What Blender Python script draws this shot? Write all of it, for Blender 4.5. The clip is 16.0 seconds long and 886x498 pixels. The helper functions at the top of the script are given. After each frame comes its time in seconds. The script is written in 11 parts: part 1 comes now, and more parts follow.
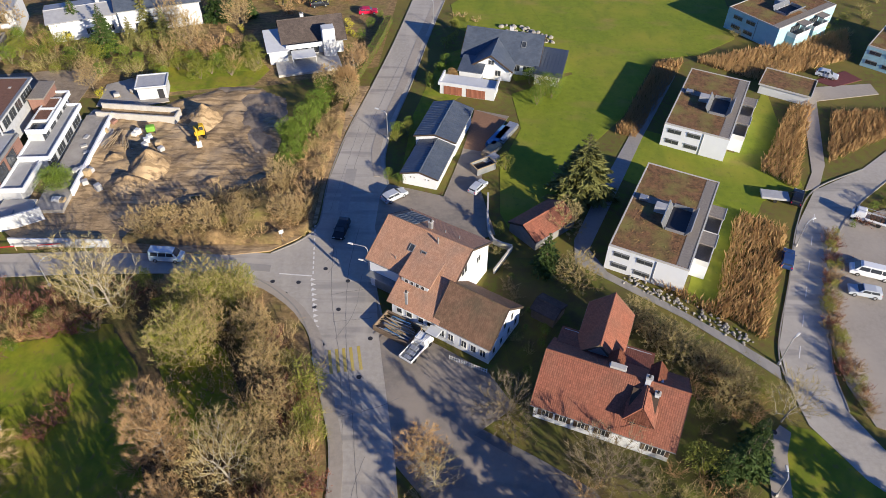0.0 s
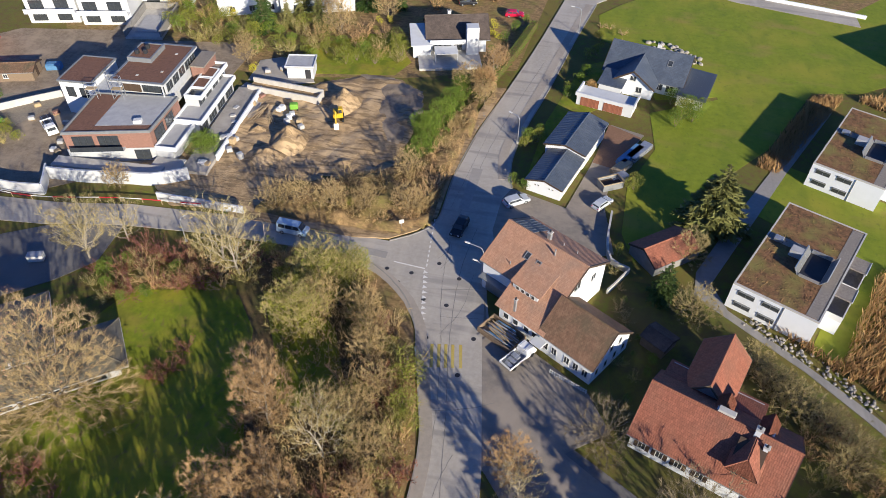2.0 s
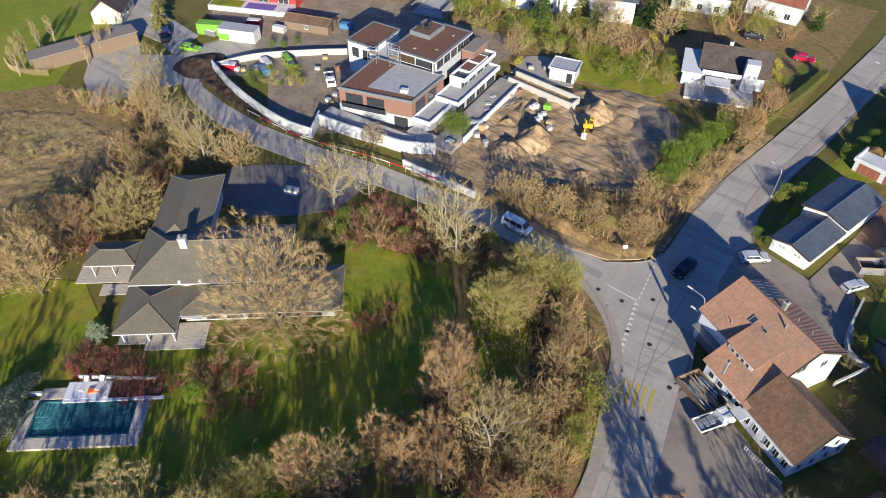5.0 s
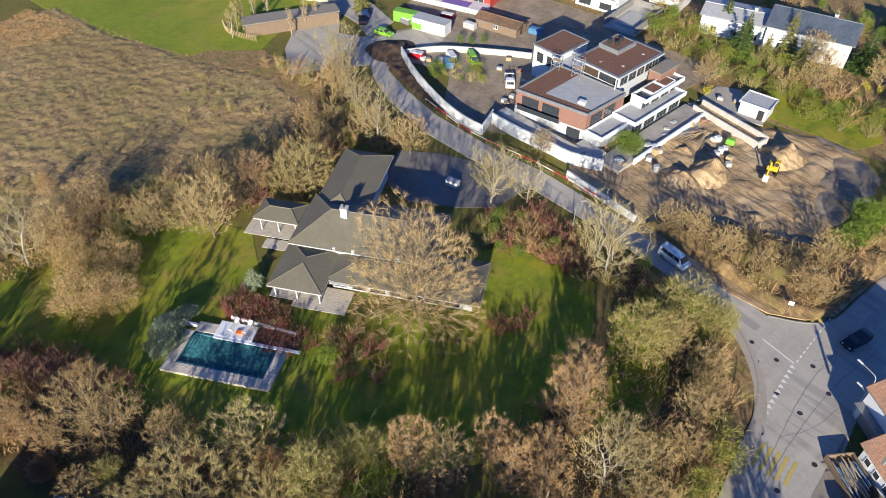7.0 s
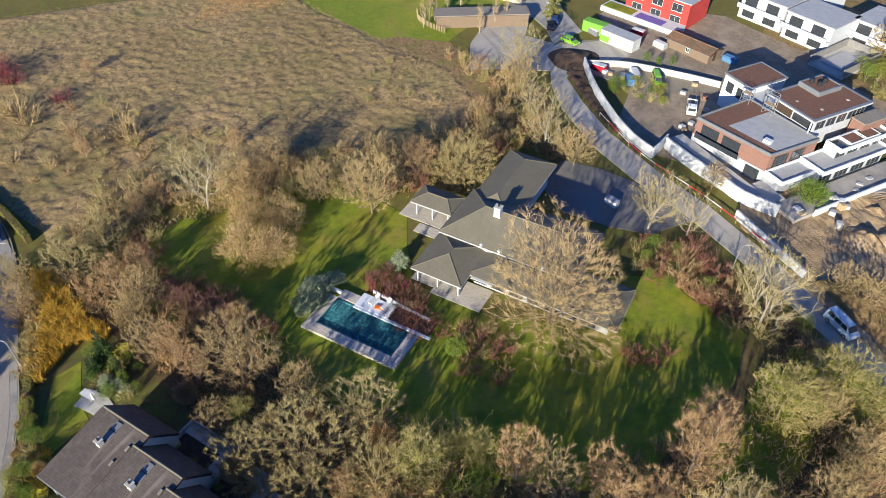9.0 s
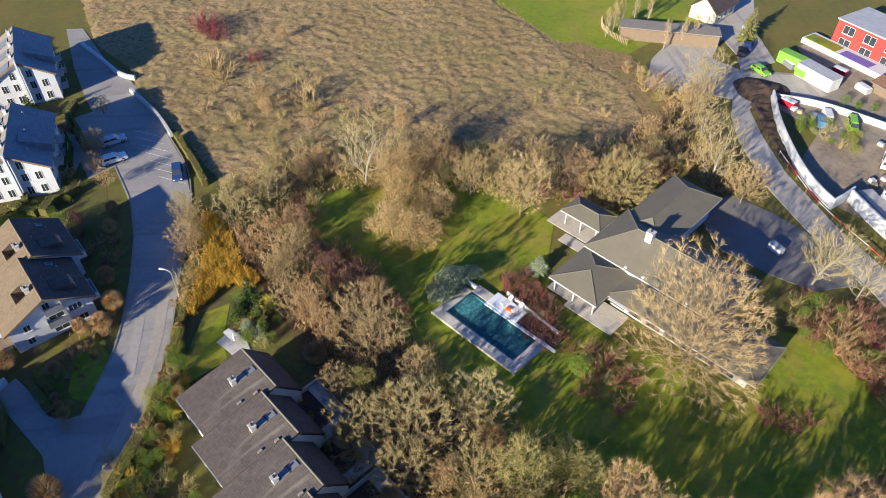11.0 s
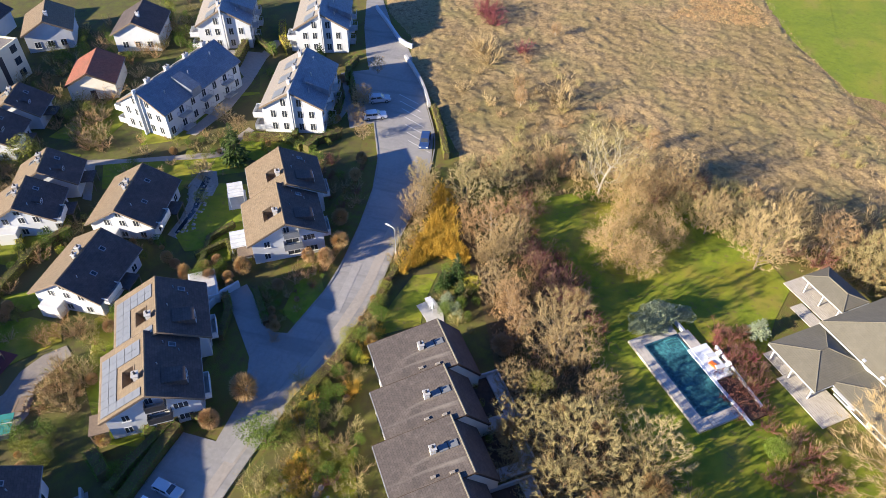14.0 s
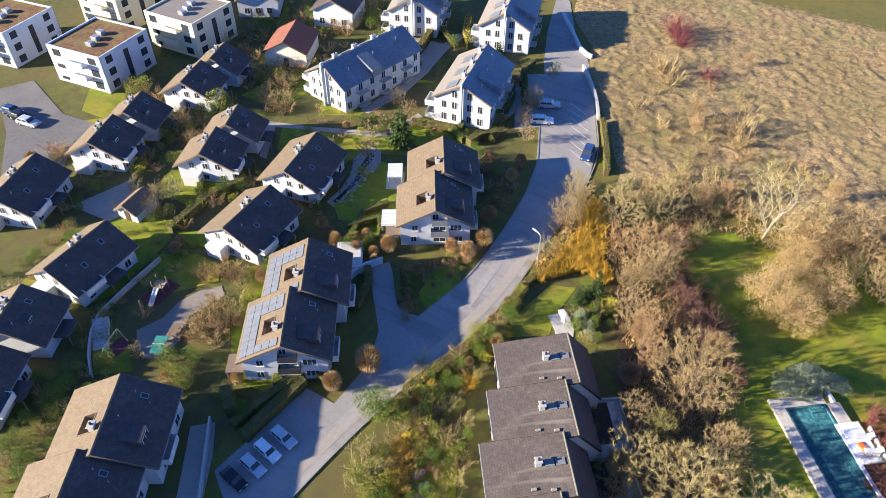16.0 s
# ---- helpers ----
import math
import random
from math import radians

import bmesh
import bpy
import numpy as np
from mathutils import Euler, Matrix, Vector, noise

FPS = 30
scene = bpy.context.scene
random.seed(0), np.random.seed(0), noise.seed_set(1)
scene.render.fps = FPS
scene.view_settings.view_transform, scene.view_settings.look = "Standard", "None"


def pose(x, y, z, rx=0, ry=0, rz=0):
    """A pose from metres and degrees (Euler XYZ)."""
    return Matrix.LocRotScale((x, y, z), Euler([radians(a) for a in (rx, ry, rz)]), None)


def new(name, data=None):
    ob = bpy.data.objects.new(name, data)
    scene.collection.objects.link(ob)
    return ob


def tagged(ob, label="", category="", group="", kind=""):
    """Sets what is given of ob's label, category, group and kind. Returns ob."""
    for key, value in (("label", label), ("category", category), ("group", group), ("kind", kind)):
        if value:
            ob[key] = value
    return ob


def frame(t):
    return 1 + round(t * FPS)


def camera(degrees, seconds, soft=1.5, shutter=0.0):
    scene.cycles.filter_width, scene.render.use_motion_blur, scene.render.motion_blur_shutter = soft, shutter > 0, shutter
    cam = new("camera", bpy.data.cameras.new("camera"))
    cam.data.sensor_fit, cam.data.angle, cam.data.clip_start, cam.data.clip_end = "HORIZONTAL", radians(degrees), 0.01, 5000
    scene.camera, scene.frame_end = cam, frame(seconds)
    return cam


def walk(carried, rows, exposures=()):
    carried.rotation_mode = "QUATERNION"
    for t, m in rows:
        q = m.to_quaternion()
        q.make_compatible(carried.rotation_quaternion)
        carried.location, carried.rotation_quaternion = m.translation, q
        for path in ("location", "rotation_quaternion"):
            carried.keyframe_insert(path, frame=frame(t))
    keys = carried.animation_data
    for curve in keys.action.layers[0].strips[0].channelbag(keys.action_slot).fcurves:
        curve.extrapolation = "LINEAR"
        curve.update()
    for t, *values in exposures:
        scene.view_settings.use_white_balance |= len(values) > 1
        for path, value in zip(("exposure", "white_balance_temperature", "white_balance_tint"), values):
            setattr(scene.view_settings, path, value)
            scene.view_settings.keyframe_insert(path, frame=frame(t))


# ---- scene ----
cam = camera(65.0, 16.0, soft=0.8)
# seconds, x, y, z, heading, tilt, lean
ROWS = [
    (0.0, 0.00, 0.00, 72.00, 0.00, -43.61, 0.87),
    (0.5, -0.29, 0.03, 72.05, 2.72, -43.63, 0.91),
    (1.0, -0.63, 0.06, 72.10, 5.81, -43.61, 0.90),
    (1.5, -0.94, 0.08, 72.18, 8.58, -43.62, 0.89),
    (2.0, -1.32, 0.07, 72.32, 12.06, -43.65, 0.90),
    (2.5, -1.68, 0.06, 72.53, 15.13, -43.73, 0.89),
    (3.0, -2.13, 0.04, 72.79, 18.73, -43.80, 0.87),
    (3.5, -2.62, 0.03, 73.06, 22.28, -43.90, 0.87),
    (4.0, -3.17, -0.03, 73.32, 26.60, -44.01, 0.89),
    (6.5, -4.42, -0.97, 72.07, 46.35, -43.37, 0.89),
    (7.0, -4.59, -1.07, 71.97, 50.66, -43.33, 0.88),
    (7.5, -4.69, -1.16, 71.92, 54.37, -43.28, 0.84),
    (8.0, -4.78, -1.32, 71.91, 58.64, -43.23, 0.83),
    (8.5, -4.81, -1.45, 71.94, 62.36, -43.21, 0.77),
    (9.0, -4.85, -1.61, 71.98, 66.66, -43.22, 0.84),
    (11.5, -5.87, -2.58, 72.04, 85.85, -43.60, 1.18),
    (12.0, -6.00, -2.66, 71.91, 90.02, -43.63, 1.09),
    (12.5, -6.07, -2.70, 71.79, 93.61, -43.68, 0.89),
    (13.0, -6.09, -2.81, 71.67, 97.72, -43.68, 0.81),
    (13.5, -6.06, -2.90, 71.55, 101.34, -43.66, 0.78),
    (14.0, -5.97, -3.07, 71.44, 105.41, -43.59, 0.84),
    (14.5, -5.87, -3.20, 71.33, 109.04, -43.52, 0.84),
    (15.0, -5.76, -3.35, 71.23, 113.17, -43.47, 0.88),
    (15.5, -5.69, -3.43, 71.16, 116.86, -43.43, 0.83),
    (16.0, -5.63, -3.56, 71.10, 121.06, -43.41, 0.86),
]
walk(cam, [(t, pose(x, y, z, 90 + tilt, 0, head) @ pose(0, 0, 0, 0, 0, lean)) for t, x, y, z, head, tilt, lean in ROWS],
     [(0.0, 0.88, 5950, 7), (4.0, 0.88, 5750, 5), (7.0, 1.0, 5800, 4), (9.0, 1.05, 5700, 3), (12.5, 1.42, 5980, 7), (16.0, 1.74, 5920, 8)])

# ---- light ----
SUN_DIR = Vector((0.67, -0.742, math.tan(radians(17.5)))).normalized()
world = bpy.data.worlds.new("sky")
scene.world = world
world.use_nodes = True
wn = world.node_tree
sky = wn.nodes.new("ShaderNodeTexSky")
sky.sky_type = "NISHITA"
sky.sun_disc = False
sky.sun_elevation = radians(17.5)
sky.sun_rotation = math.atan2(SUN_DIR.x, SUN_DIR.y)
sky.dust_density = 0.2
sky.ozone_density = 4.0
wn.nodes["Background"].inputs["Strength"].default_value = 0.054
tint = wn.nodes.new("ShaderNodeMix")
tint.data_type, tint.blend_type = "RGBA", "MULTIPLY"
tint.inputs["Factor"].default_value = 1.0
tint.inputs["B"].default_value = (0.77, 0.97, 1.52, 1)
wn.links.new(sky.outputs[0], tint.inputs["A"])
wn.links.new(tint.outputs["Result"], wn.nodes["Background"].inputs["Color"])
sun = new("sun", bpy.data.lights.new("sun", "SUN"))
sun.data.energy = 5.2
sun.data.angle = radians(0.6)
sun.data.color = (1.0, 0.83, 0.615)
sun.rotation_euler = SUN_DIR.to_track_quat("Z", "Y").to_euler()

# ---- materials ----
def mat(name, a, b=None, size=1.0, rough=0.8, bump=0.2, fine=14.0, metal=0.0, c=None, big=0.12, spec=0.3):
    """Two-scale mottled surface: a and b mix at size, c comes in broad stains."""
    m = bpy.data.materials.new(name)
    m.use_nodes = True
    nt = m.node_tree
    p = nt.nodes["Principled BSDF"]
    p.inputs["Roughness"].default_value = rough
    p.inputs["Metallic"].default_value = metal
    p.inputs["Specular IOR Level"].default_value = spec
    b = b or tuple(x * 0.75 for x in a)
    c = c or tuple(x * 0.85 for x in a)
    tc = nt.nodes.new("ShaderNodeTexCoord")
    n1 = nt.nodes.new("ShaderNodeTexNoise")
    n1.inputs["Scale"].default_value = 1.0 / size
    n1.inputs["Detail"].default_value = 6.0
    n1.inputs["Roughness"].default_value = 0.65
    nt.links.new(tc.outputs["Object"], n1.inputs["Vector"])
    r1 = nt.nodes.new("ShaderNodeValToRGB")
    r1.color_ramp.elements[0].position, r1.color_ramp.elements[1].position = 0.35, 0.65
    r1.color_ramp.elements[0].color, r1.color_ramp.elements[1].color = (*b, 1), (*a, 1)
    nt.links.new(n1.outputs["Fac"], r1.inputs["Fac"])
    n2 = nt.nodes.new("ShaderNodeTexNoise")
    n2.inputs["Scale"].default_value = big / size
    n2.inputs["Detail"].default_value = 4.0
    nt.links.new(tc.outputs["Object"], n2.inputs["Vector"])
    r2 = nt.nodes.new("ShaderNodeValToRGB")
    r2.color_ramp.elements[0].position, r2.color_ramp.elements[1].position = 0.45, 0.7
    nt.links.new(n2.outputs["Fac"], r2.inputs["Fac"])
    mx = nt.nodes.new("ShaderNodeMix")
    mx.data_type = "RGBA"
    nt.links.new(r2.outputs["Color"], mx.inputs["Factor"])
    nt.links.new(r1.outputs["Color"], mx.inputs["A"])
    mx.inputs["B"].default_value = (*c, 1)
    nt.links.new(mx.outputs["Result"], p.inputs["Base Color"])
    if bump:
        n3 = nt.nodes.new("ShaderNodeTexNoise")
        n3.inputs["Scale"].default_value = fine
        n3.inputs["Detail"].default_value = 3.0
        nt.links.new(tc.outputs["Object"], n3.inputs["Vector"])
        bp = nt.nodes.new("ShaderNodeBump")
        bp.inputs["Strength"].default_value = bump
        bp.inputs["Distance"].default_value = 0.1
        nt.links.new(n3.outputs["Fac"], bp.inputs["Height"])
        nt.links.new(bp.outputs["Normal"], p.inputs["Normal"])
    m["mix"] = mx.name
    return m


def tiled(name, a, b, c, col=0.25, row=0.38, rough=0.75, bump=0.6, depth=0.05, spec=0.3, vary=0.78):
    """Roof covering: courses of tiles, x along the ridge, with weathered patches."""
    m = mat(name, a, b, 0.8, rough, 0, c=c, big=0.25, spec=spec)
    nt = m.node_tree
    p = nt.nodes["Principled BSDF"]
    tc = nt.nodes.new("ShaderNodeTexCoord")
    hs = []
    for axis, period in (("X", col), ("Y", row)):
        w = nt.nodes.new("ShaderNodeTexWave")
        w.wave_type, w.bands_direction, w.wave_profile = "BANDS", axis, "SIN" if axis == "X" else "SAW"
        w.inputs["Scale"].default_value = 0.314159 / period
        w.inputs["Distortion"].default_value = 0.4
        w.inputs["Detail"].default_value = 1.0
        nt.links.new(tc.outputs["Object"], w.inputs["Vector"])
        hs.append(w)
    add = nt.nodes.new("ShaderNodeMath")
    nt.links.new(hs[0].outputs["Fac"], add.inputs[0])
    nt.links.new(hs[1].outputs["Fac"], add.inputs[1])
    bp = nt.nodes.new("ShaderNodeBump")
    bp.inputs["Strength"].default_value = bump
    bp.inputs["Distance"].default_value = depth
    nt.links.new(add.outputs[0], bp.inputs["Height"])
    nt.links.new(bp.outputs["Normal"], p.inputs["Normal"])
    # tile to tile colour
    br = nt.nodes.new("ShaderNodeTexBrick")
    br.inputs["Scale"].default_value = 1.0
    br.inputs["Brick Width"].default_value = col
    br.inputs["Row Height"].default_value = row
    br.inputs["Mortar Size"].default_value = 0.012
    br.inputs["Color1"].default_value = (1.1, 1.1, 1.1, 1)
    br.inputs["Color2"].default_value = (vary, vary, vary, 1)
    br.inputs["Mortar"].default_value = (vary * 0.7, vary * 0.7, vary * 0.7, 1)
    nt.links.new(tc.outputs["Object"], br.inputs["Vector"])
    mul = nt.nodes.new("ShaderNodeMix")
    mul.data_type, mul.blend_type = "RGBA", "MULTIPLY"
    mul.inputs["Factor"].default_value = 1.0
    nt.links.new(nt.nodes[m["mix"]].outputs["Result"], mul.inputs["A"])
    nt.links.new(br.outputs["Color"], mul.inputs["B"])
    nt.links.new(mul.outputs["Result"], p.inputs["Base Color"])
    return m


def leafy(name, a, b, rough=0.6, trans=0.0):
    """Foliage or twigs: each island and each plant takes its own tone."""
    m = bpy.data.materials.new(name)
    m.use_nodes = True
    nt = m.node_tree
    p = nt.nodes["Principled BSDF"]
    p.inputs["Roughness"].default_value = rough
    p.inputs["Specular IOR Level"].default_value = 0.2
    g = nt.nodes.new("ShaderNodeNewGeometry")
    o = nt.nodes.new("ShaderNodeObjectInfo")
    ad = nt.nodes.new("ShaderNodeMath")
    ad.operation = "ADD"
    nt.links.new(g.outputs["Random Per Island"], ad.inputs[0])
    nt.links.new(o.outputs["Random"], ad.inputs[1])
    hf = nt.nodes.new("ShaderNodeMath")
    hf.operation = "MULTIPLY"
    hf.inputs[1].default_value = 0.5
    nt.links.new(ad.outputs[0], hf.inputs[0])
    r = nt.nodes.new("ShaderNodeValToRGB")
    r.color_ramp.elements[0].color, r.color_ramp.elements[1].color = (*a, 1), (*b, 1)
    r.color_ramp.elements[0].position, r.color_ramp.elements[1].position = 0.1, 0.9
    nt.links.new(hf.outputs[0], r.inputs["Fac"])
    nt.links.new(r.outputs["Color"], p.inputs["Base Color"])
    return m


def streaked(m, col, scale=(0.15, 3.0), turn=0.0, lo=0.55, hi=0.7, amount=0.6):
    """Adds long stains (wheel tracks, seams, washed streaks) of colour col to a mottled material."""
    nt = m.node_tree
    p = nt.nodes["Principled BSDF"]
    src = p.inputs["Base Color"].links[0].from_socket
    tc = nt.nodes.new("ShaderNodeTexCoord")
    mp = nt.nodes.new("ShaderNodeMapping")
    mp.inputs["Rotation"].default_value = (0, 0, turn)
    mp.inputs["Scale"].default_value = (scale[0], scale[1], 1)
    nt.links.new(tc.outputs["Object"], mp.inputs["Vector"])
    n = nt.nodes.new("ShaderNodeTexNoise")
    n.inputs["Scale"].default_value = 1.0
    n.inputs["Detail"].default_value = 5.0
    nt.links.new(mp.outputs[0], n.inputs["Vector"])
    r = nt.nodes.new("ShaderNodeValToRGB")
    r.color_ramp.elements[0].position, r.color_ramp.elements[1].position = lo, hi
    r.color_ramp.elements[1].color = (amount, amount, amount, 1)
    nt.links.new(n.outputs["Fac"], r.inputs["Fac"])
    mx = nt.nodes.new("ShaderNodeMix")
    mx.data_type = "RGBA"
    nt.links.new(r.outputs["Color"], mx.inputs["Factor"])
    nt.links.new(src, mx.inputs["A"])
    mx.inputs["B"].default_value = (*col, 1)
    nt.links.new(mx.outputs["Result"], p.inputs["Base Color"])
    return m


M = {}
M["litter"] = mat("leaf litter", (0.15, 0.1, 0.045), (0.075, 0.058, 0.025), 0.9, 0.95, 0.8, 6.0, c=(0.09, 0.1, 0.022), big=0.1)
M["lawn"] = streaked(streaked(streaked(mat("lawn grass", (0.215, 0.25, 0.014), (0.14, 0.18, 0.01), 1.2, 0.9, 0.35, 12.0, c=(0.28, 0.25, 0.022), big=0.12), (0.26, 0.2, 0.04), (0.16, 0.3), 0.4, 0.5, 0.66, 0.6), (0.09, 0.13, 0.009), (0.35, 0.22), 1.2, 0.5, 0.66, 0.65), (0.17, 0.12, 0.05), (1.3, 1.0), 0.8, 0.58, 0.66, 0.5)
M["field"] = streaked(streaked(streaked(mat("field grass", (0.2, 0.24, 0.016), (0.15, 0.193, 0.012), 1.4, 0.9, 0.35, 12.0, c=(0.265, 0.255, 0.027), big=0.09), (0.27, 0.2, 0.06), (0.09, 0.2), 0.9, 0.55, 0.7, 0.6), (0.13, 0.175, 0.014), (0.25, 0.12), 0.3, 0.5, 0.68, 0.6), (0.1, 0.13, 0.02), (1.2, 0.9), 0.3, 0.58, 0.68, 0.4)
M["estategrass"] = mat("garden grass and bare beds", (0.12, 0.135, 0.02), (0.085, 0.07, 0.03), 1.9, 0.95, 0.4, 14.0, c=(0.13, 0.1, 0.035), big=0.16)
M["meadow"] = streaked(streaked(mat("dry meadow grass", (0.41, 0.292, 0.14), (0.21, 0.146, 0.066), 0.5, 0.95, 0.7, 4.0, c=(0.24, 0.2, 0.078), big=0.05), (0.2, 0.15, 0.056), (0.03, 0.05), 0.5, 0.46, 0.7, 0.75), (0.12, 0.085, 0.036), (1.3, 1.0), 0.5, 0.53, 0.63, 0.6)
M["asphalt"] = streaked(streaked(mat("worn asphalt", (0.4, 0.366, 0.315), (0.34, 0.311, 0.268), 0.6, 0.8, 0.15, 30.0, c=(0.44, 0.405, 0.355), big=0.05), (0.23, 0.217, 0.2), (0.05, 0.5), 1.45, 0.54, 0.64, 0.6), (0.47, 0.425, 0.365), (0.35, 0.05), 0.2, 0.53, 0.68, 0.5)
M["pave"] = mat("pavement asphalt", (0.345, 0.305, 0.255), (0.29, 0.257, 0.217), 0.6, 0.85, 0.15, 30.0, c=(0.38, 0.335, 0.28), big=0.06)
M["kerb"] = mat("granite kerb", (0.3, 0.28, 0.25), None, 0.5, 0.8, 0.1)
M["gravel"] = mat("pale gravel", (0.3, 0.26, 0.2), (0.21, 0.18, 0.14), 0.4, 0.95, 0.5, 25.0)
M["soil"] = streaked(mat("bare excavated soil", (0.45, 0.32, 0.175), (0.26, 0.18, 0.098), 1.1, 0.95, 1.0, 3.0, c=(0.52, 0.38, 0.22), big=0.15), (0.18, 0.125, 0.068), (0.3, 1.4), 0.6, 0.5, 0.6, 0.75)
M["darksoil"] = mat("dark garden soil", (0.09, 0.06, 0.042), (0.055, 0.038, 0.028), 0.6, 0.95, 0.8, 5.0)
M["brickpave"] = mat("red brick paving", (0.26, 0.15, 0.09), (0.2, 0.115, 0.07), 0.4, 0.85, 0.3, 10.0)
M["mark"] = mat("white road paint", (0.74, 0.72, 0.68), (0.56, 0.54, 0.5), 0.25, 0.7, 0)
M["yellow"] = mat("worn yellow road paint", (0.52, 0.4, 0.09), (0.36, 0.3, 0.13), 0.3, 0.7, 0)
M["crack"] = mat("bitumen seam", (0.23, 0.215, 0.2), None, 0.3, 0.6, 0)
M["white"] = mat("white render", (0.55, 0.565, 0.585), (0.5, 0.515, 0.535), 1.5, 0.85, 0.05, c=(0.48, 0.49, 0.5), big=0.2)
M["cream"] = mat("cream render", (0.68, 0.63, 0.45), (0.62, 0.575, 0.41), 1.5, 0.85, 0.05)
M["ivory"] = mat("ivory render", (0.7, 0.65, 0.55), (0.62, 0.58, 0.48), 1.5, 0.85, 0.05)
M["concrete"] = mat("pale concrete", (0.5, 0.48, 0.44), (0.4, 0.38, 0.35), 0.9, 0.85, 0.1, c=(0.44, 0.42, 0.38))
M["darkconc"] = mat("damp concrete", (0.25, 0.24, 0.23), None, 0.8, 0.85, 0.1)
M["blue"] = mat("pale blue render", (0.36, 0.56, 0.62), None, 1.5, 0.85, 0.05)
M["redwall"] = mat("red facade", (0.5, 0.06, 0.05), None, 1.2, 0.8, 0.05)
M["brick"] = mat("pinkish brick cladding", (0.27, 0.15, 0.115), (0.2, 0.11, 0.085), 0.3, 0.85, 0.2, 12.0)
M["tile"] = tiled("weathered clay tiles", (0.47, 0.265, 0.165), (0.4, 0.22, 0.135), (0.35, 0.22, 0.15), vary=0.85, bump=0.28)
M["tile2"] = tiled("brown mossy clay tiles", (0.24, 0.14, 0.085), (0.17, 0.1, 0.06), (0.13, 0.1, 0.06), bump=0.3)
M["tilered"] = tiled("red clay tiles", (0.29, 0.108, 0.065), (0.24, 0.09, 0.055), (0.22, 0.098, 0.062), vary=0.82, bump=0.3)
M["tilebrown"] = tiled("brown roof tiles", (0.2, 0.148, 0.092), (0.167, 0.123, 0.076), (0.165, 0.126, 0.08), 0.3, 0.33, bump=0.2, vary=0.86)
# Dark roofs, and back slopes of brown roofs with their shade painted in.
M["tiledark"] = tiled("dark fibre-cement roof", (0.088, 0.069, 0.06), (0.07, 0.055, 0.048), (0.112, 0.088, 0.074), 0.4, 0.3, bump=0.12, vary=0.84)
# Bluish base colour also carries sky reflected on the slate.
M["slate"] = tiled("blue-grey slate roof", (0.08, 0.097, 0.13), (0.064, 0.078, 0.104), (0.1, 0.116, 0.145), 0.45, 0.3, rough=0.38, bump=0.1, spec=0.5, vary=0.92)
M["villaroof"] = tiled("olive-grey flat-tile roof", (0.15, 0.136, 0.1), (0.144, 0.13, 0.096), (0.166, 0.15, 0.112), 0.35, 0.3, bump=0.03, vary=0.98)
# Blue in the zinc's colour includes reflected sky.
M["seam"] = mat("standing seam zinc", (0.1, 0.115, 0.14), (0.08, 0.092, 0.115), 1.0, 0.45, 0.05, metal=0.3)
M["sedum"] = mat("brown sedum roof", (0.25, 0.13, 0.062), (0.1, 0.06, 0.028), 0.7, 0.95, 1.0, 4.0, c=(0.2, 0.17, 0.05), big=0.22)
# Gravel of flat roofs; also the painted sunlit tone of slate slopes.
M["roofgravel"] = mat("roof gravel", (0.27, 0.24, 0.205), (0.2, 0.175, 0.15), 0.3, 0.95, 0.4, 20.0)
M["redgravel"] = mat("reddish roof gravel", (0.2, 0.105, 0.07), (0.13, 0.07, 0.05), 0.5, 0.95, 0.4, 14.0)
M["membrane"] = mat("pale roof membrane", (0.42, 0.42, 0.42), (0.33, 0.33, 0.34), 1.2, 0.6, 0.1)
M["solar"] = mat("solar panel", (0.17, 0.175, 0.18), (0.14, 0.145, 0.15), 0.6, 0.3, 0, spec=0.6)
M["glass"] = mat("window glass", (0.03, 0.035, 0.042), (0.05, 0.056, 0.064), 0.8, 0.12, 0, spec=0.7)
M["frame"] = mat("white window frame", (0.68, 0.68, 0.66), None, 0.8, 0.5, 0)
M["grey"] = mat("grey painted metal", (0.25, 0.26, 0.27), None, 0.8, 0.5, 0, metal=0.2)
M["dark"] = mat("dark metal", (0.05, 0.05, 0.055), None, 0.8, 0.5, 0, metal=0.2)
M["steel"] = mat("galvanised steel", (0.5, 0.51, 0.52), None, 0.5, 0.4, 0, metal=0.6)
M["wood"] = mat("weathered timber", (0.23, 0.17, 0.115), (0.16, 0.12, 0.085), 0.3, 0.8, 0.2)
M["deck"] = streaked(mat("silvery timber deck", (0.54, 0.49, 0.42), (0.44, 0.4, 0.34), 0.4, 0.8, 0.1), (0.27, 0.23, 0.19), (1.0, 9.0), 0, 0.55, 0.62, 0.6)
M["palewood"] = mat("fresh timber", (0.45, 0.34, 0.2), None, 0.4, 0.8, 0.1)
M["darkwood"] = mat("dark stained timber", (0.075, 0.05, 0.035), None, 0.5, 0.8, 0.1)
M["stone"] = mat("limestone boulders", (0.38, 0.35, 0.3), (0.25, 0.23, 0.2), 0.5, 0.9, 0.4, 6.0)
M["tarp_green"] = mat("lime green panel", (0.2, 0.42, 0.05), None, 0.8, 0.6, 0)
M["tarp_blue"] = mat("blue plastic", (0.1, 0.22, 0.4), None, 0.8, 0.5, 0)
M["orange"] = mat("orange cushion", (0.8, 0.18, 0.03), None, 0.5, 0.7, 0)
M["red"] = mat("red paint", (0.5, 0.02, 0.04), None, 0.8, 0.4, 0)
M["machine"] = mat("yellow machine paint", (0.6, 0.38, 0.02), None, 0.5, 0.5, 0)
M["tyre"] = mat("tyre rubber", (0.02, 0.02, 0.02), None, 0.3, 0.8, 0)
